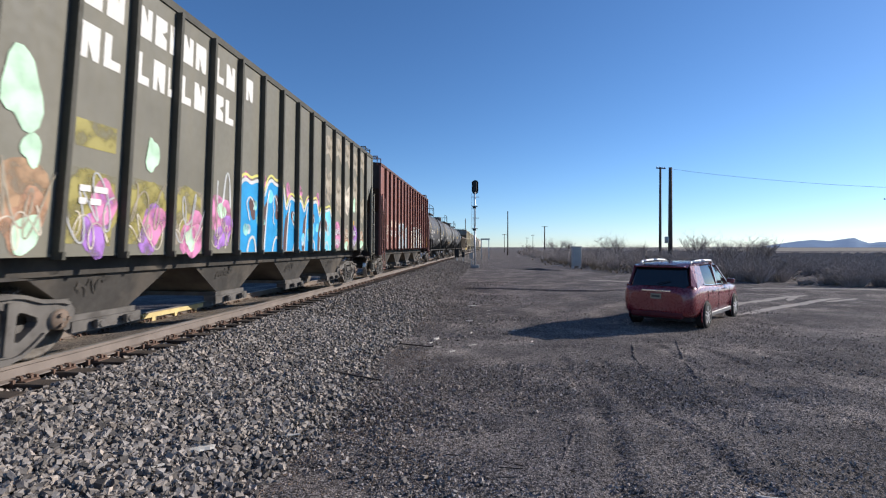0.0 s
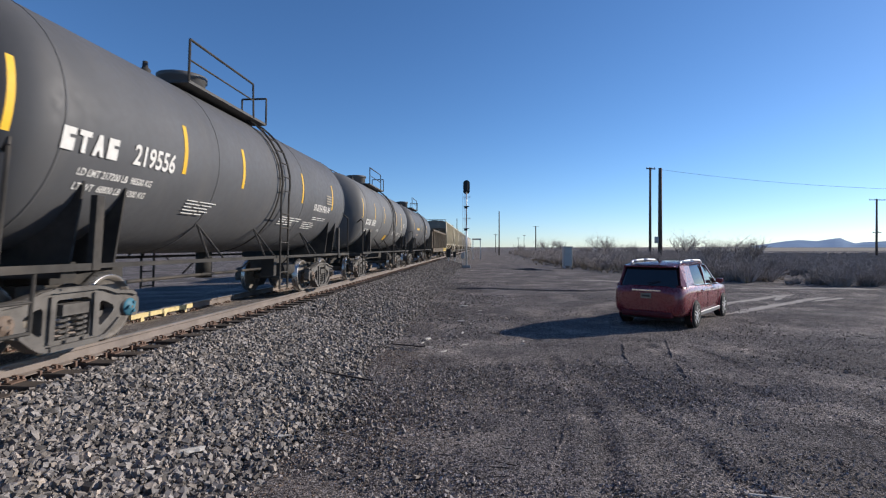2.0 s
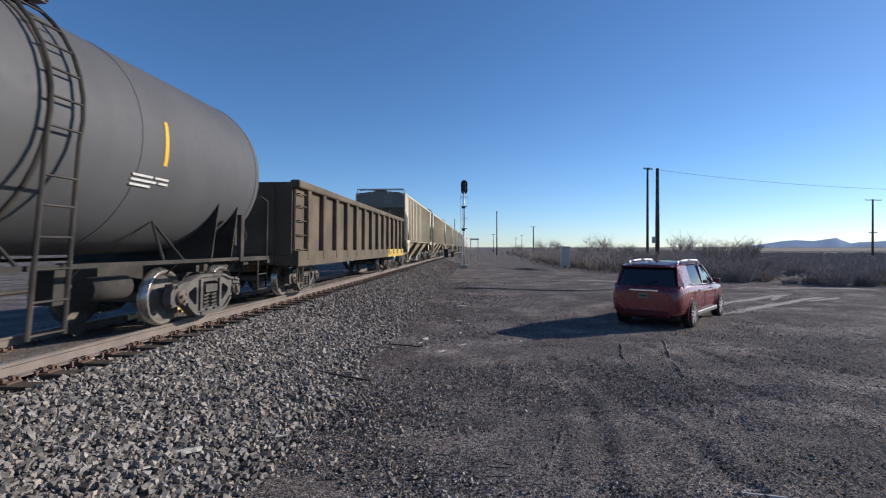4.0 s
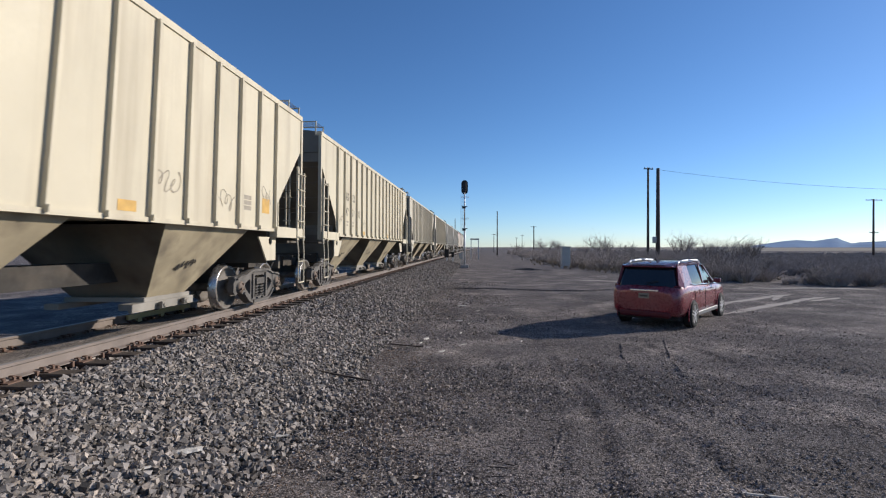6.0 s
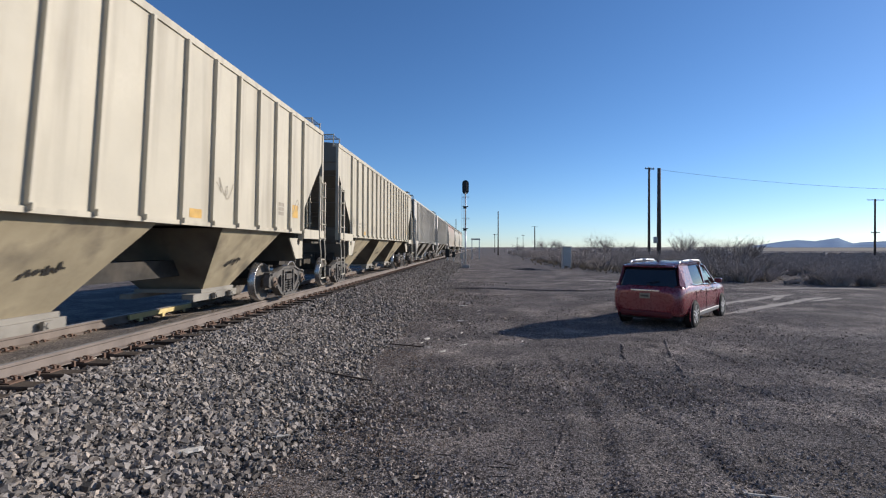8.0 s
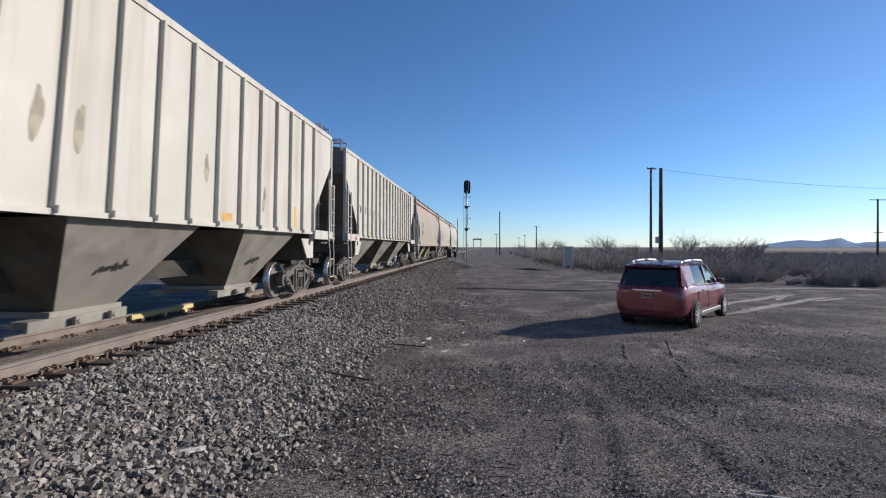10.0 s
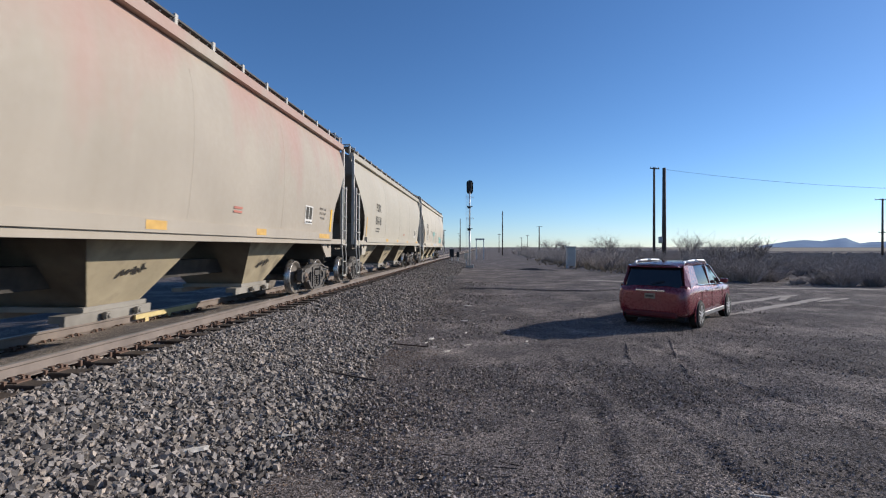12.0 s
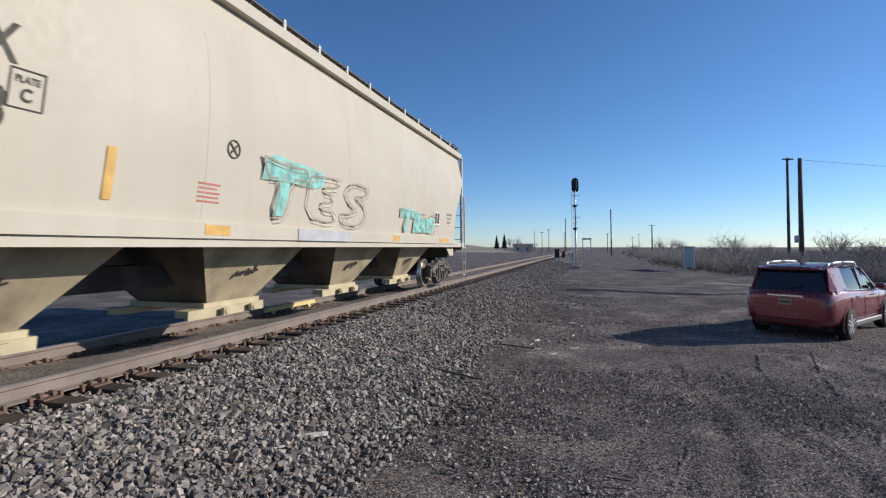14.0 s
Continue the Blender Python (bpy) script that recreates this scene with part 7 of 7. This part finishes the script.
    part("plate_bar", boxmesh(-0.10, 0.10, -0.003, 0.003, -0.022, 0.025), M_INKDARK, lic, m=pose(0, -0.011, 0))
    part("spoiler", bevelled(boxmesh(-0.62, 0.62, -0.12, 0.12, -0.02, 0.02), 0.015), M_CARRED, car, m=pose(0, -2.08, 1.59, 8, 0, 0))
    bm = bmesh.new()
    rod(bm, (0, -2.33, 1.16), (0.3, -2.27, 1.22), 0.012, 5)
    part("rear_wiper", bm, M_BLACK, car)
    part("underbody", boxmesh(-0.75, 0.75, -2.1, 2.0, 0.22, 0.5), M_BLACK, car)
    bm = bmesh.new()
    rod(bm, (0.1, -1.7, 1.66), (0.1, -1.85, 1.78), 0.012, 5)
    part("aerial", bm, M_BLACK, car)
    return car


suv()

# ---- brush and trees ----
TRI = np.array([(0, 1, 3), (1, 2, 3), (2, 0, 3)])


def twigs(p, q, r):
    """Tapered three-sided spikes from p to q."""
    d = q - p
    u = np.cross(d, np.array([0.31, 0.77, 0.55]))
    u /= np.linalg.norm(u, axis=1, keepdims=True) + 1e-9
    w = np.cross(d, u)
    w /= np.linalg.norm(w, axis=1, keepdims=True) + 1e-9
    r = r[:, None]
    v = np.stack([p + u * r, p - u * r * 0.5 + w * r * 0.87, p - u * r * 0.5 - w * r * 0.87, q], 1)
    return v


def bush_twigs(rng, x, y, h, spread, n, thick):
    """Stems from one root, each with side shoots."""
    a = rng.uniform(0, math.tau, n)
    lean = rng.uniform(0.05, 1, n) * spread
    tip = np.stack([x + np.cos(a) * lean, y + np.sin(a) * lean, h * rng.uniform(0.55, 1.0, n) * (1 - 0.25 * (lean / spread) ** 2)], -1)
    root = np.stack([x + np.cos(a) * lean * 0.18, y + np.sin(a) * lean * 0.18, np.zeros(n) - 0.05], -1)
    mid = root + (tip - root) * rng.uniform(0.35, 0.8, (n, 1))
    k = rng.randint(2, 4)
    parts = [twigs(root, tip, np.full(n, thick))]
    for _ in range(k):
        s = root + (tip - root) * rng.uniform(0.3, 0.9, (n, 1))
        e = s + rng.normal(0, 1, (n, 3)) * np.array([0.3, 0.3, 0.22]) * spread * 0.7 + np.array([0, 0, 0.14 * h])
        e[:, 2] = np.maximum(e[:, 2], 0.03)
        parts.append(twigs(s, e, np.full(n, thick * 0.55)))
    return np.concatenate(parts)


def from_twigs(name, v, material):
    f = (TRI[None] + np.arange(len(v))[:, None, None] * 4).reshape(-1, 3)
    return fast_mesh(name, v.reshape(-1, 3), f, material)


rng = np.random.RandomState(21)
EDGE_Y = np.array([26, 28.7, 30.6, 39.5, 46, 57, 90, 175, 420])
EDGE_X = np.array([24, 18.8, 15.6, 11.6, 10.4, 8.6, 7.9, 8.5, 10.0])
scrub, grass = [], []
count = 0
while count < 1150:
    y = 27 + 130 * rng.uniform() ** 1.7
    x0 = np.interp(y, EDGE_Y, EDGE_X)
    x = x0 + abs(rng.normal(0, 1)) * (6 + y * 0.5) + rng.uniform(-0.4, 0.4)
    if x > y * 1.15 + 6:
        continue
    if x > 0.52 * y and y < 36 + rng.uniform(0, 6):
        continue
    low = 1.0 if x < 6 + y * 0.38 else 0.5
    h = rng.uniform(1.2, 2.1) * low
    scrub.append(bush_twigs(rng, x, y, h, h * rng.uniform(0.55, 0.9), 34 if y < 70 else 22, 0.012 + y * 0.00022))
    count += 1
tagged(new("scrub", from_twigs("scrub", np.concatenate(scrub), M_TWIG)), "dense dry leafless desert scrub along the clearing", "brush", kind="stuff")
low_brush = []
while len(low_brush) < 1300:      # low brush on the open side of the clearing
    y = 29 + 120 * rng.uniform() ** 1.5
    x = y * rng.uniform(0.46, 1.2) + rng.normal(0, 2)
    if x < y * 0.5 and y < 40:
        continue
    thin = (y - 30) / 22 + 0.4 * math.sin(x * 0.9 + y * 0.35) + 0.3 * math.sin(x * 0.31 - y * 0.6 + 1)
    if rng.uniform() > thin:
        continue
    h = rng.uniform(0.35, 0.95) * min(1.0, 0.45 + (y - 29) / 35)
    low_brush.append(bush_twigs(rng, x, y, h, h * rng.uniform(0.8, 1.5), 30, 0.010 + y * 0.00022))
for k in range(150):      # thicker stand on the far side of the open flat
    y = 28 + 20 * rng.uniform() ** 1.3
    x = y * rng.uniform(0.63, 1.0)
    h = rng.uniform(0.8, 1.5)
    low_brush.append(bush_twigs(rng, x, y, h, h * rng.uniform(0.7, 1.1), 44, 0.010 + y * 0.0002))
for k in range(26):      # clump behind the parked car
    y = rng.uniform(31, 38)
    h = rng.uniform(0.6, 1.2)
    low_brush.append(bush_twigs(rng, y * rng.uniform(0.47, 0.56), y, h, h, 44, 0.014))
tagged(new("low_brush", from_twigs("low_brush", np.concatenate(low_brush), M_TWIG)), "low dry brush spreading over the open flat", "brush", kind="stuff")
for k in range(900):
    y = 20 + 60 * rng.uniform() ** 1.4
    x0 = np.interp(y, EDGE_Y, EDGE_X)
    x = x0 + rng.normal(0.2, 1.2) + abs(rng.normal(0, 3))
    if (y < 26 and x < 16) or (x > 0.52 * y and y < 45 and rng.uniform() < 0.9):
        continue
    grass.append(bush_twigs(rng, x, y, rng.uniform(0.18, 0.5), 0.22, 16, 0.006 + y * 0.00015))
tagged(new("dry_grass", from_twigs("dry_grass", np.concatenate(grass), M_TWIGPALE)), "tufts of pale dry grass at the brush edge", "grass", kind="stuff")


def mesquite(rng, x, y, h, w, label, name="bare_shrub", category="shrub"):
    """A leafless many-stemmed tree: tapered stems, limbs and a haze of twigs."""
    t = tagged(new(name), label, category, "bare shrubs" if category == "shrub" else "")
    t.matrix_basis = pose(x, y, 0)
    bm = bmesh.new()
    tips = []
    r0 = 0.026 * h ** 0.6
    for k in range(7):
        a, out = rng.uniform(0, math.tau), rng.uniform(0.25, 0.5) * w
        p0 = Vector((0.1 * math.cos(a), 0.1 * math.sin(a), -0.05))
        p1 = Vector((out * 0.5 * math.cos(a), out * 0.5 * math.sin(a), h * rng.uniform(0.25, 0.4)))
        rod(bm, p0, p1, r0, 6, r2=r0 * 0.7)
        for j in range(3):
            b = a + rng.normal(0, 0.7)
            p2 = p1 + Vector((out * 0.7 * math.cos(b), out * 0.7 * math.sin(b), h * rng.uniform(0.2, 0.5)))
            rod(bm, p1, p2, r0 * 0.6, 5, r2=r0 * 0.35)
            tips += [(p1, p2)] * 2
    part("stem", bm, M_BARK, t)
    segs = []
    n = 260
    pick = rng.randint(0, len(tips), n)
    s = np.array([tips[i][0].lerp(tips[i][1], u) for i, u in zip(pick, rng.uniform(0.2, 1.0, n))])
    e = s + rng.normal(0, 1, (n, 3)) * np.array([0.13 * w, 0.13 * w, 0.11 * h]) + np.array([0, 0, 0.2 * h])
    segs.append(twigs(s, e, np.full(n, r0 * 0.24)))
    s2 = s + (e - s) * rng.uniform(0.3, 0.95, (n, 1))
    e2 = s2 + rng.normal(0, 1, (n, 3)) * np.array([0.06 * w, 0.06 * w, 0.06 * h]) + np.array([0, 0, 0.07 * h])
    segs.append(twigs(s2, e2, np.full(n, r0 * 0.16)))
    ob = part("crown", from_twigs("crown", np.concatenate(segs), M_BARK), None, t)
    tagged(ob, kind="stuff")
    return t


for x, y, h, w in ((14.7, 111, 4.1, 6.0), (18.8, 77, 4.1, 5.6), (25.0, 87, 3.1, 3.6), (24.8, 64, 3.9, 4.6), (21.8, 47.5, 2.9, 5.0), (24.7, 51, 3.1, 5.0), (23.0, 46, 2.6, 3.6),
                   (19.5, 41, 2.2, 3.0), (16.2, 80, 2.6, 2.6), (70, 88, 4.2, 5.0), (23.5, 150, 4.2, 4.0), (10.5, 140, 3.0, 4.0), (33, 75, 2.6, 3.6), (17.5, 33, 1.5, 2.4), (14.2, 45, 2.1, 3.0)):
    mesquite(rng, x, y, h, w, "bare grey twiggy desert shrub standing above the scrub" if h > 2.5 else "low bare twiggy desert shrub at the clearing's edge")

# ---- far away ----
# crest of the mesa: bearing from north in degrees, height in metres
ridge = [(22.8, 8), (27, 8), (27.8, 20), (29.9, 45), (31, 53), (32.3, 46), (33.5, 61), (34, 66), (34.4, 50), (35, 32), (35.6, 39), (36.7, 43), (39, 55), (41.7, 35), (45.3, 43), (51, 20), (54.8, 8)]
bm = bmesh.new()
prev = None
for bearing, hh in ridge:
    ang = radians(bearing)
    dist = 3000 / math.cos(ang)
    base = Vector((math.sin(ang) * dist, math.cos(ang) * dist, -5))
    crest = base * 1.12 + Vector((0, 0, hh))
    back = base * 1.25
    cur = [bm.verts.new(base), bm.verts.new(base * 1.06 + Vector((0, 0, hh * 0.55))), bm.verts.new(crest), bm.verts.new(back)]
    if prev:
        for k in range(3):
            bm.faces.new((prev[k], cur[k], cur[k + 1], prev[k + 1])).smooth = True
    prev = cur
tagged(part("backdrop_mountain", bm, M_MOUNT), "low mesa ridge on the horizon, haze in its blue-grey colour", "mountain", kind="structure")
bm = bmesh.new()
bm.faces.new([bm.verts.new(v) for v in ((95, 290, 0.05), (420, 240, 0.05), (2600, 1400, 0.3), (500, 1500, 0.3))])
tagged(part("grass_plain", bm, M_PLAIN), "pale dry grass plain reaching to the far hills", "plain", kind="structure")


def conifer(x, y, h):
    t = tagged(new("conifer_tree"), "small dark conifer on the far rise", "tree", "far trees")
    t.matrix_basis = pose(x, y, 0.5)
    bm = bmesh.new()
    rod(bm, (0, 0, -0.6), (0, 0, h * 0.9), 0.16, 6, r2=0.04)
    part("trunk", bm, M_BARK, t)
    n = 700
    z = rng.uniform(0.12, 1, n) ** 0.8
    a = rng.uniform(0, math.tau, n)
    rr = (1 - z) * 0.24 * h + 0.15
    p = np.stack([0 * z, 0 * z, z * h], -1)
    q = np.stack([np.cos(a) * rr, np.sin(a) * rr, z * h - 0.1 * rr + rng.normal(0, 0.15, n)], -1)
    tagged(part("crown", from_twigs("crown", twigs(p, q, np.full(n, 0.16)), M_NEEDLE), None, t), kind="stuff")


conifer(-37.5, 205, 6.2)
conifer(-34.5, 206, 6.8)
mesquite(rng, -31.5, 208, 6.5, 8.0, "bare spreading tree on the far rise", "bare_tree", "tree")
mesquite(rng, -25.5, 210, 4.5, 7.5, "bare rounded tree on the far rise", "bare_tree", "tree")
bm = bmesh.new()
for k in range(15):
    for j in range(9):
        u, v = k / 14, j / 8
        bm.verts.new((-90 + 62 * u, 190 + 50 * v, 3.4 * math.sin(math.pi * min(1, u * 1.0)) ** 1.5 * math.sin(math.pi * v) - 0.05))
bm.verts.ensure_lookup_table()
for k in range(14):
    for j in range(8):
        bm.faces.new([bm.verts[i] for i in (k * 9 + j, (k + 1) * 9 + j, (k + 1) * 9 + j + 1, k * 9 + j + 1)]).smooth = True
tagged(part("far_rise", bm, M_PLAIN), "low dry grassy rise beyond the track", "hill", kind="structure")
h = tagged(new("house"), "small white far house with a grey gable roof", "house")
h.matrix_basis = pose(-28.0, 214, 0, 0, 0, 10)
part("wall", boxmesh(-4, 4, -3, 3, -0.1, 2.4), M_HOUSE, h)
bm = bmesh.new()
vs = [bm.verts.new(v) for v in ((-4.3, -3.3, 2.35), (4.3, -3.3, 2.35), (4.3, 3.3, 2.35), (-4.3, 3.3, 2.35), (-4.3, 0, 3.5), (4.3, 0, 3.5))]
for q in ((0, 1, 5, 4), (2, 3, 4, 5), (0, 4, 3), (1, 2, 5), (0, 3, 2, 1)):
    bm.faces.new([vs[i] for i in q])
part("roof", bm, M_ROOF, h)
for x in (-2.2, 1.8):
    part("window", boxmesh(x - 0.5, x + 0.5, -3.03, -2.98, 0.9, 1.9), M_CARGLASS, h)

# ---- litter on the ground ----
def litter(name, x, y, z, turn, length, wide, m, label, tilt=0):
    bm = bmesh.new()
    n = 6
    prev = None
    rr = random.Random(int(abs(x) * 100))
    for k in range(n + 1):
        u = -length / 2 + length * k / n
        w = wide * (0.35 + 0.65 * math.sin(math.pi * (0.12 + 0.8 * k / n))) * rr.uniform(0.8, 1.1)
        off = rr.uniform(-0.1, 0.1) * wide
        cur = [bm.verts.new((u, off - w / 2, 0)), bm.verts.new((u, off + w / 2, 0.003)), bm.verts.new((u, off + w * 0.3, wide * 0.4)), bm.verts.new((u, off - w * 0.3, wide * 0.35))]
        if prev:
            for j in range(4):
                bm.faces.new((prev[j], prev[(j + 1) % 4], cur[(j + 1) % 4], cur[j]))
        else:
            bm.faces.new(cur)
        prev = cur
    bm.faces.new(prev)
    return tagged(part(name, bm, m, None, m=pose(x, y, z, 0, tilt, turn)), label, "litter")


litter("wood_splinter", -2.63, 4.34, 0.2, 38, 0.26, 0.075, M_BLEACH, "pale bleached wood splinter lying on the ballast")
litter("wood_splinter", -2.78, 3.88, 0.235, 42, 0.22, 0.035, M_BLEACH, "thin pale wood splinter lying on the ballast")
litter("wood_splinter", -2.10, 5.1, 0.07, 22, 0.24, 0.03, M_BLEACH, "narrow pale wood splinter beside the ballast")
litter("wood_splinter", 2.37, 4.35, -0.02, -10, 0.34, 0.03, M_BLEACH, "narrow pale wood splinter on the dirt")
litter("branch", -2.2, 7.48, 0.12, -11, 1.22, 0.05, M_DARKWOOD, "dark dead branch lying on the gravel", 6)
litter("branch", -1.5, 10.2, 0.03, -20, 0.8, 0.05, M_DARKWOOD, "short dark dead branch on the gravel")
litter("wood_chip", -0.55, 14.0, -0.01, 15, 0.2, 0.06, M_BLEACH, "small pale wood chip on the dirt")
litter("wood_chip", -1.18, 11.1, 0.0, 50, 0.16, 0.08, M_BLEACH, "pale stone-like chip on the dirt")
litter("wood_chip", -0.6, 17.5, 0.0, 20, 0.3, 0.07, M_BLEACH, "pale wood chip lying on dark dirt")
chips = random.Random(8)
for k in range(22):
    x, y = chips.uniform(-1.3, 1.2), chips.uniform(9.5, 19)
    litter("wood_chip", x, y, ground_z(x, y), chips.uniform(0, 180), chips.uniform(0.1, 0.24), chips.uniform(0.025, 0.05), M_BLEACH, "small pale wood chip scattered on the dirt")
for k in range(8):
    x, y = chips.uniform(-0.9, 1.5), chips.uniform(4.2, 8)
    litter("twig", x, y, ground_z(x, y), chips.uniform(-30, 30), chips.uniform(0.12, 0.28), 0.016, M_DARKWOOD, "short dark twig lying on the dirt")


def dust_track(points, w, seed):
    """A worn strip of pale dust with ragged edges."""
    rr = random.Random(seed)
    bm = bmesh.new()
    prev = None
    pts = []
    for (x0, y0), (x1, y1) in zip(points, points[1:]):
        pts += [Vector((x0 + (x1 - x0) * k / 24, y0 + (y1 - y0) * k / 24)) for k in range(24)]
    for i in range(len(pts) - 1):
        d = (pts[i + 1] - pts[i]).normalized()
        nrm = Vector((-d.y, d.x))
        fade = min(1, i / 6, (len(pts) - 2 - i) / 6) if i else 0.05
        a, b = pts[i] + nrm * w * fade * rr.uniform(0.35, 0.6), pts[i] - nrm * w * fade * rr.uniform(0.35, 0.6)
        cur = [bm.verts.new((*q, ground_z(q.x, q.y) + 0.008)) for q in (a, a.lerp(b, 0.5), b)]
        if prev:
            for j in (0, 1):
                bm.faces.new((prev[j], prev[j + 1], cur[j + 1], cur[j])).smooth = True
        prev = cur
    return tagged(part("tyre_track", bm, M_DUST), "pale dusty tyre track worn across dark ground", "track", kind="structure")




def rut_ridge(points, height, seed, wide=1.0):
    """A low crest of earth, thrown up beside a tyre or added to cast shade, uneven along its length."""
    rr = random.Random(seed)
    bm = bmesh.new()
    prev = None
    pts = []
    for (x0, y0), (x1, y1) in zip(points, points[1:]):
        k_n = max(3, int(math.hypot(x1 - x0, y1 - y0) / (0.07 * wide)))
        pts += [Vector((x0 + (x1 - x0) * k / k_n, y0 + (y1 - y0) * k / k_n)) for k in range(k_n)]
    for i in range(len(pts) - 1):
        d = (pts[i + 1] - pts[i]).normalized()
        nrm = Vector((-d.y, d.x))
        fade = min(1, i / 5, (len(pts) - 2 - i) / 5) if i else 0.05
        h = height * 0.75 * fade * (rr.uniform(0.1, 1.2) if wide == 1.0 else rr.uniform(0.75, 1.0))
        mid = pts[i] + nrm * rr.uniform(-0.02, 0.02)
        cur = [bm.verts.new((*(mid + nrm * o), ground_z(mid.x + nrm.x * o, mid.y + nrm.y * o) + z))
               for o, z in ((0.05 * wide, -0.012), (0.012 * wide, h), (-0.01 * wide, h * 0.9), (-0.045 * wide, -0.012))]
        if prev:
            for j in range(3):
                bm.faces.new((prev[j], prev[j + 1], cur[j + 1], cur[j]))
        prev = cur
    return tagged(part("rut_ridge", bm, M_DIRT), "low crest of dark earth at a rut or added to cast shade", "rut", kind="structure")


for seed, (line, height) in enumerate((
        ([(3.05, 11.1), (2.72, 9.8), (2.64, 8.6), (2.72, 8.0), (2.62, 6.8)], 0.035), ([(4.2, 11.8), (3.6, 9.8), (3.4, 8.7), (3.2, 8.0), (2.8, 6.6)], 0.03),
        ([(1.13, 6.7), (0.98, 5.8), (0.72, 4.95), (0.5, 4.3)], 0.016), ([(0.66, 9.3), (0.44, 7.35), (0.29, 6.5)], 0.022), ([(-0.24, 6.6), (-0.27, 5.8)], 0.03),
        ([(2.3, 6.0), (2.1, 5.4)], 0.022), ([(3.3, 6.75), (2.67, 5.6)], 0.025), ([(0.35, 5.2), (0.35, 4.7)], 0.035), ([(2.1, 9.55), (2.2, 8.6)], 0.035),
        ([(5.9, 11.5), (4.9, 10.45)], 0.035), ([(3.13, 6.9), (2.65, 5.9)], 0.02), ([(1.66, 5.1), (1.7, 4.7)], 0.025))):
    rut_ridge(line, height, seed)
# wide crest added to draw a dark line across the clearing
rut_ridge([(-1.8, 24.9), (1.5, 24.2), (5.0, 24.0), (9.0, 24.8)], 0.10, 40, 2.5)
# made-up berm whose dark side stands in for the brush's shadow band
rut_ridge([(2.6, 48.0), (5.0, 45.5), (8.0, 44.0)], 0.28, 41, 7.0)
dust_track([(7.8, 17.6), (8.8, 18.9), (11.3, 21.2), (14.0, 23.4)], 0.32, 1)
dust_track([(7.3, 15.9), (9.5, 18.0), (12.3, 20.4), (14.6, 22.2)], 0.36, 2)
dust_track([(11.5, 20.6), (12.7, 22.2), (12.4, 23.2), (10.8, 23.2)], 0.25, 3)
dust_track([(12.6, 20.2), (14.2, 21.2), (14.9, 22.0)], 0.25, 4)
dust_track([(12.5, 26.0), (16.5, 27.0), (20.0, 26.0)], 0.8, 5)
dust_track([(5.8, 32.0), (9.5, 31.0), (13.0, 28.5)], 0.7, 6)
# ---- movement ----
def run(t):
    """How far the train has gone after t seconds, in metres."""
    return 16.40 * t + 0.0536 * t * t


def motions():
    times = [k / 2 for k in range(29)]
    for car, u in TRAIN:
        walk(car, [(t, pose(TRACK_X, u - run(t), RAIL_Z)) for t in times])
    ticks = [k / FPS for k in range(int(14 * FPS) + 1)]
    turns = [Matrix.Rotation(run(t) / 0.445, 4, "X") for t in ticks]
    for w, d in WHEELS:
        at = Matrix.Translation((0, d, 0.455))
        walk(w, [(t, at @ r) for t, r in zip(ticks, turns)])


motions()
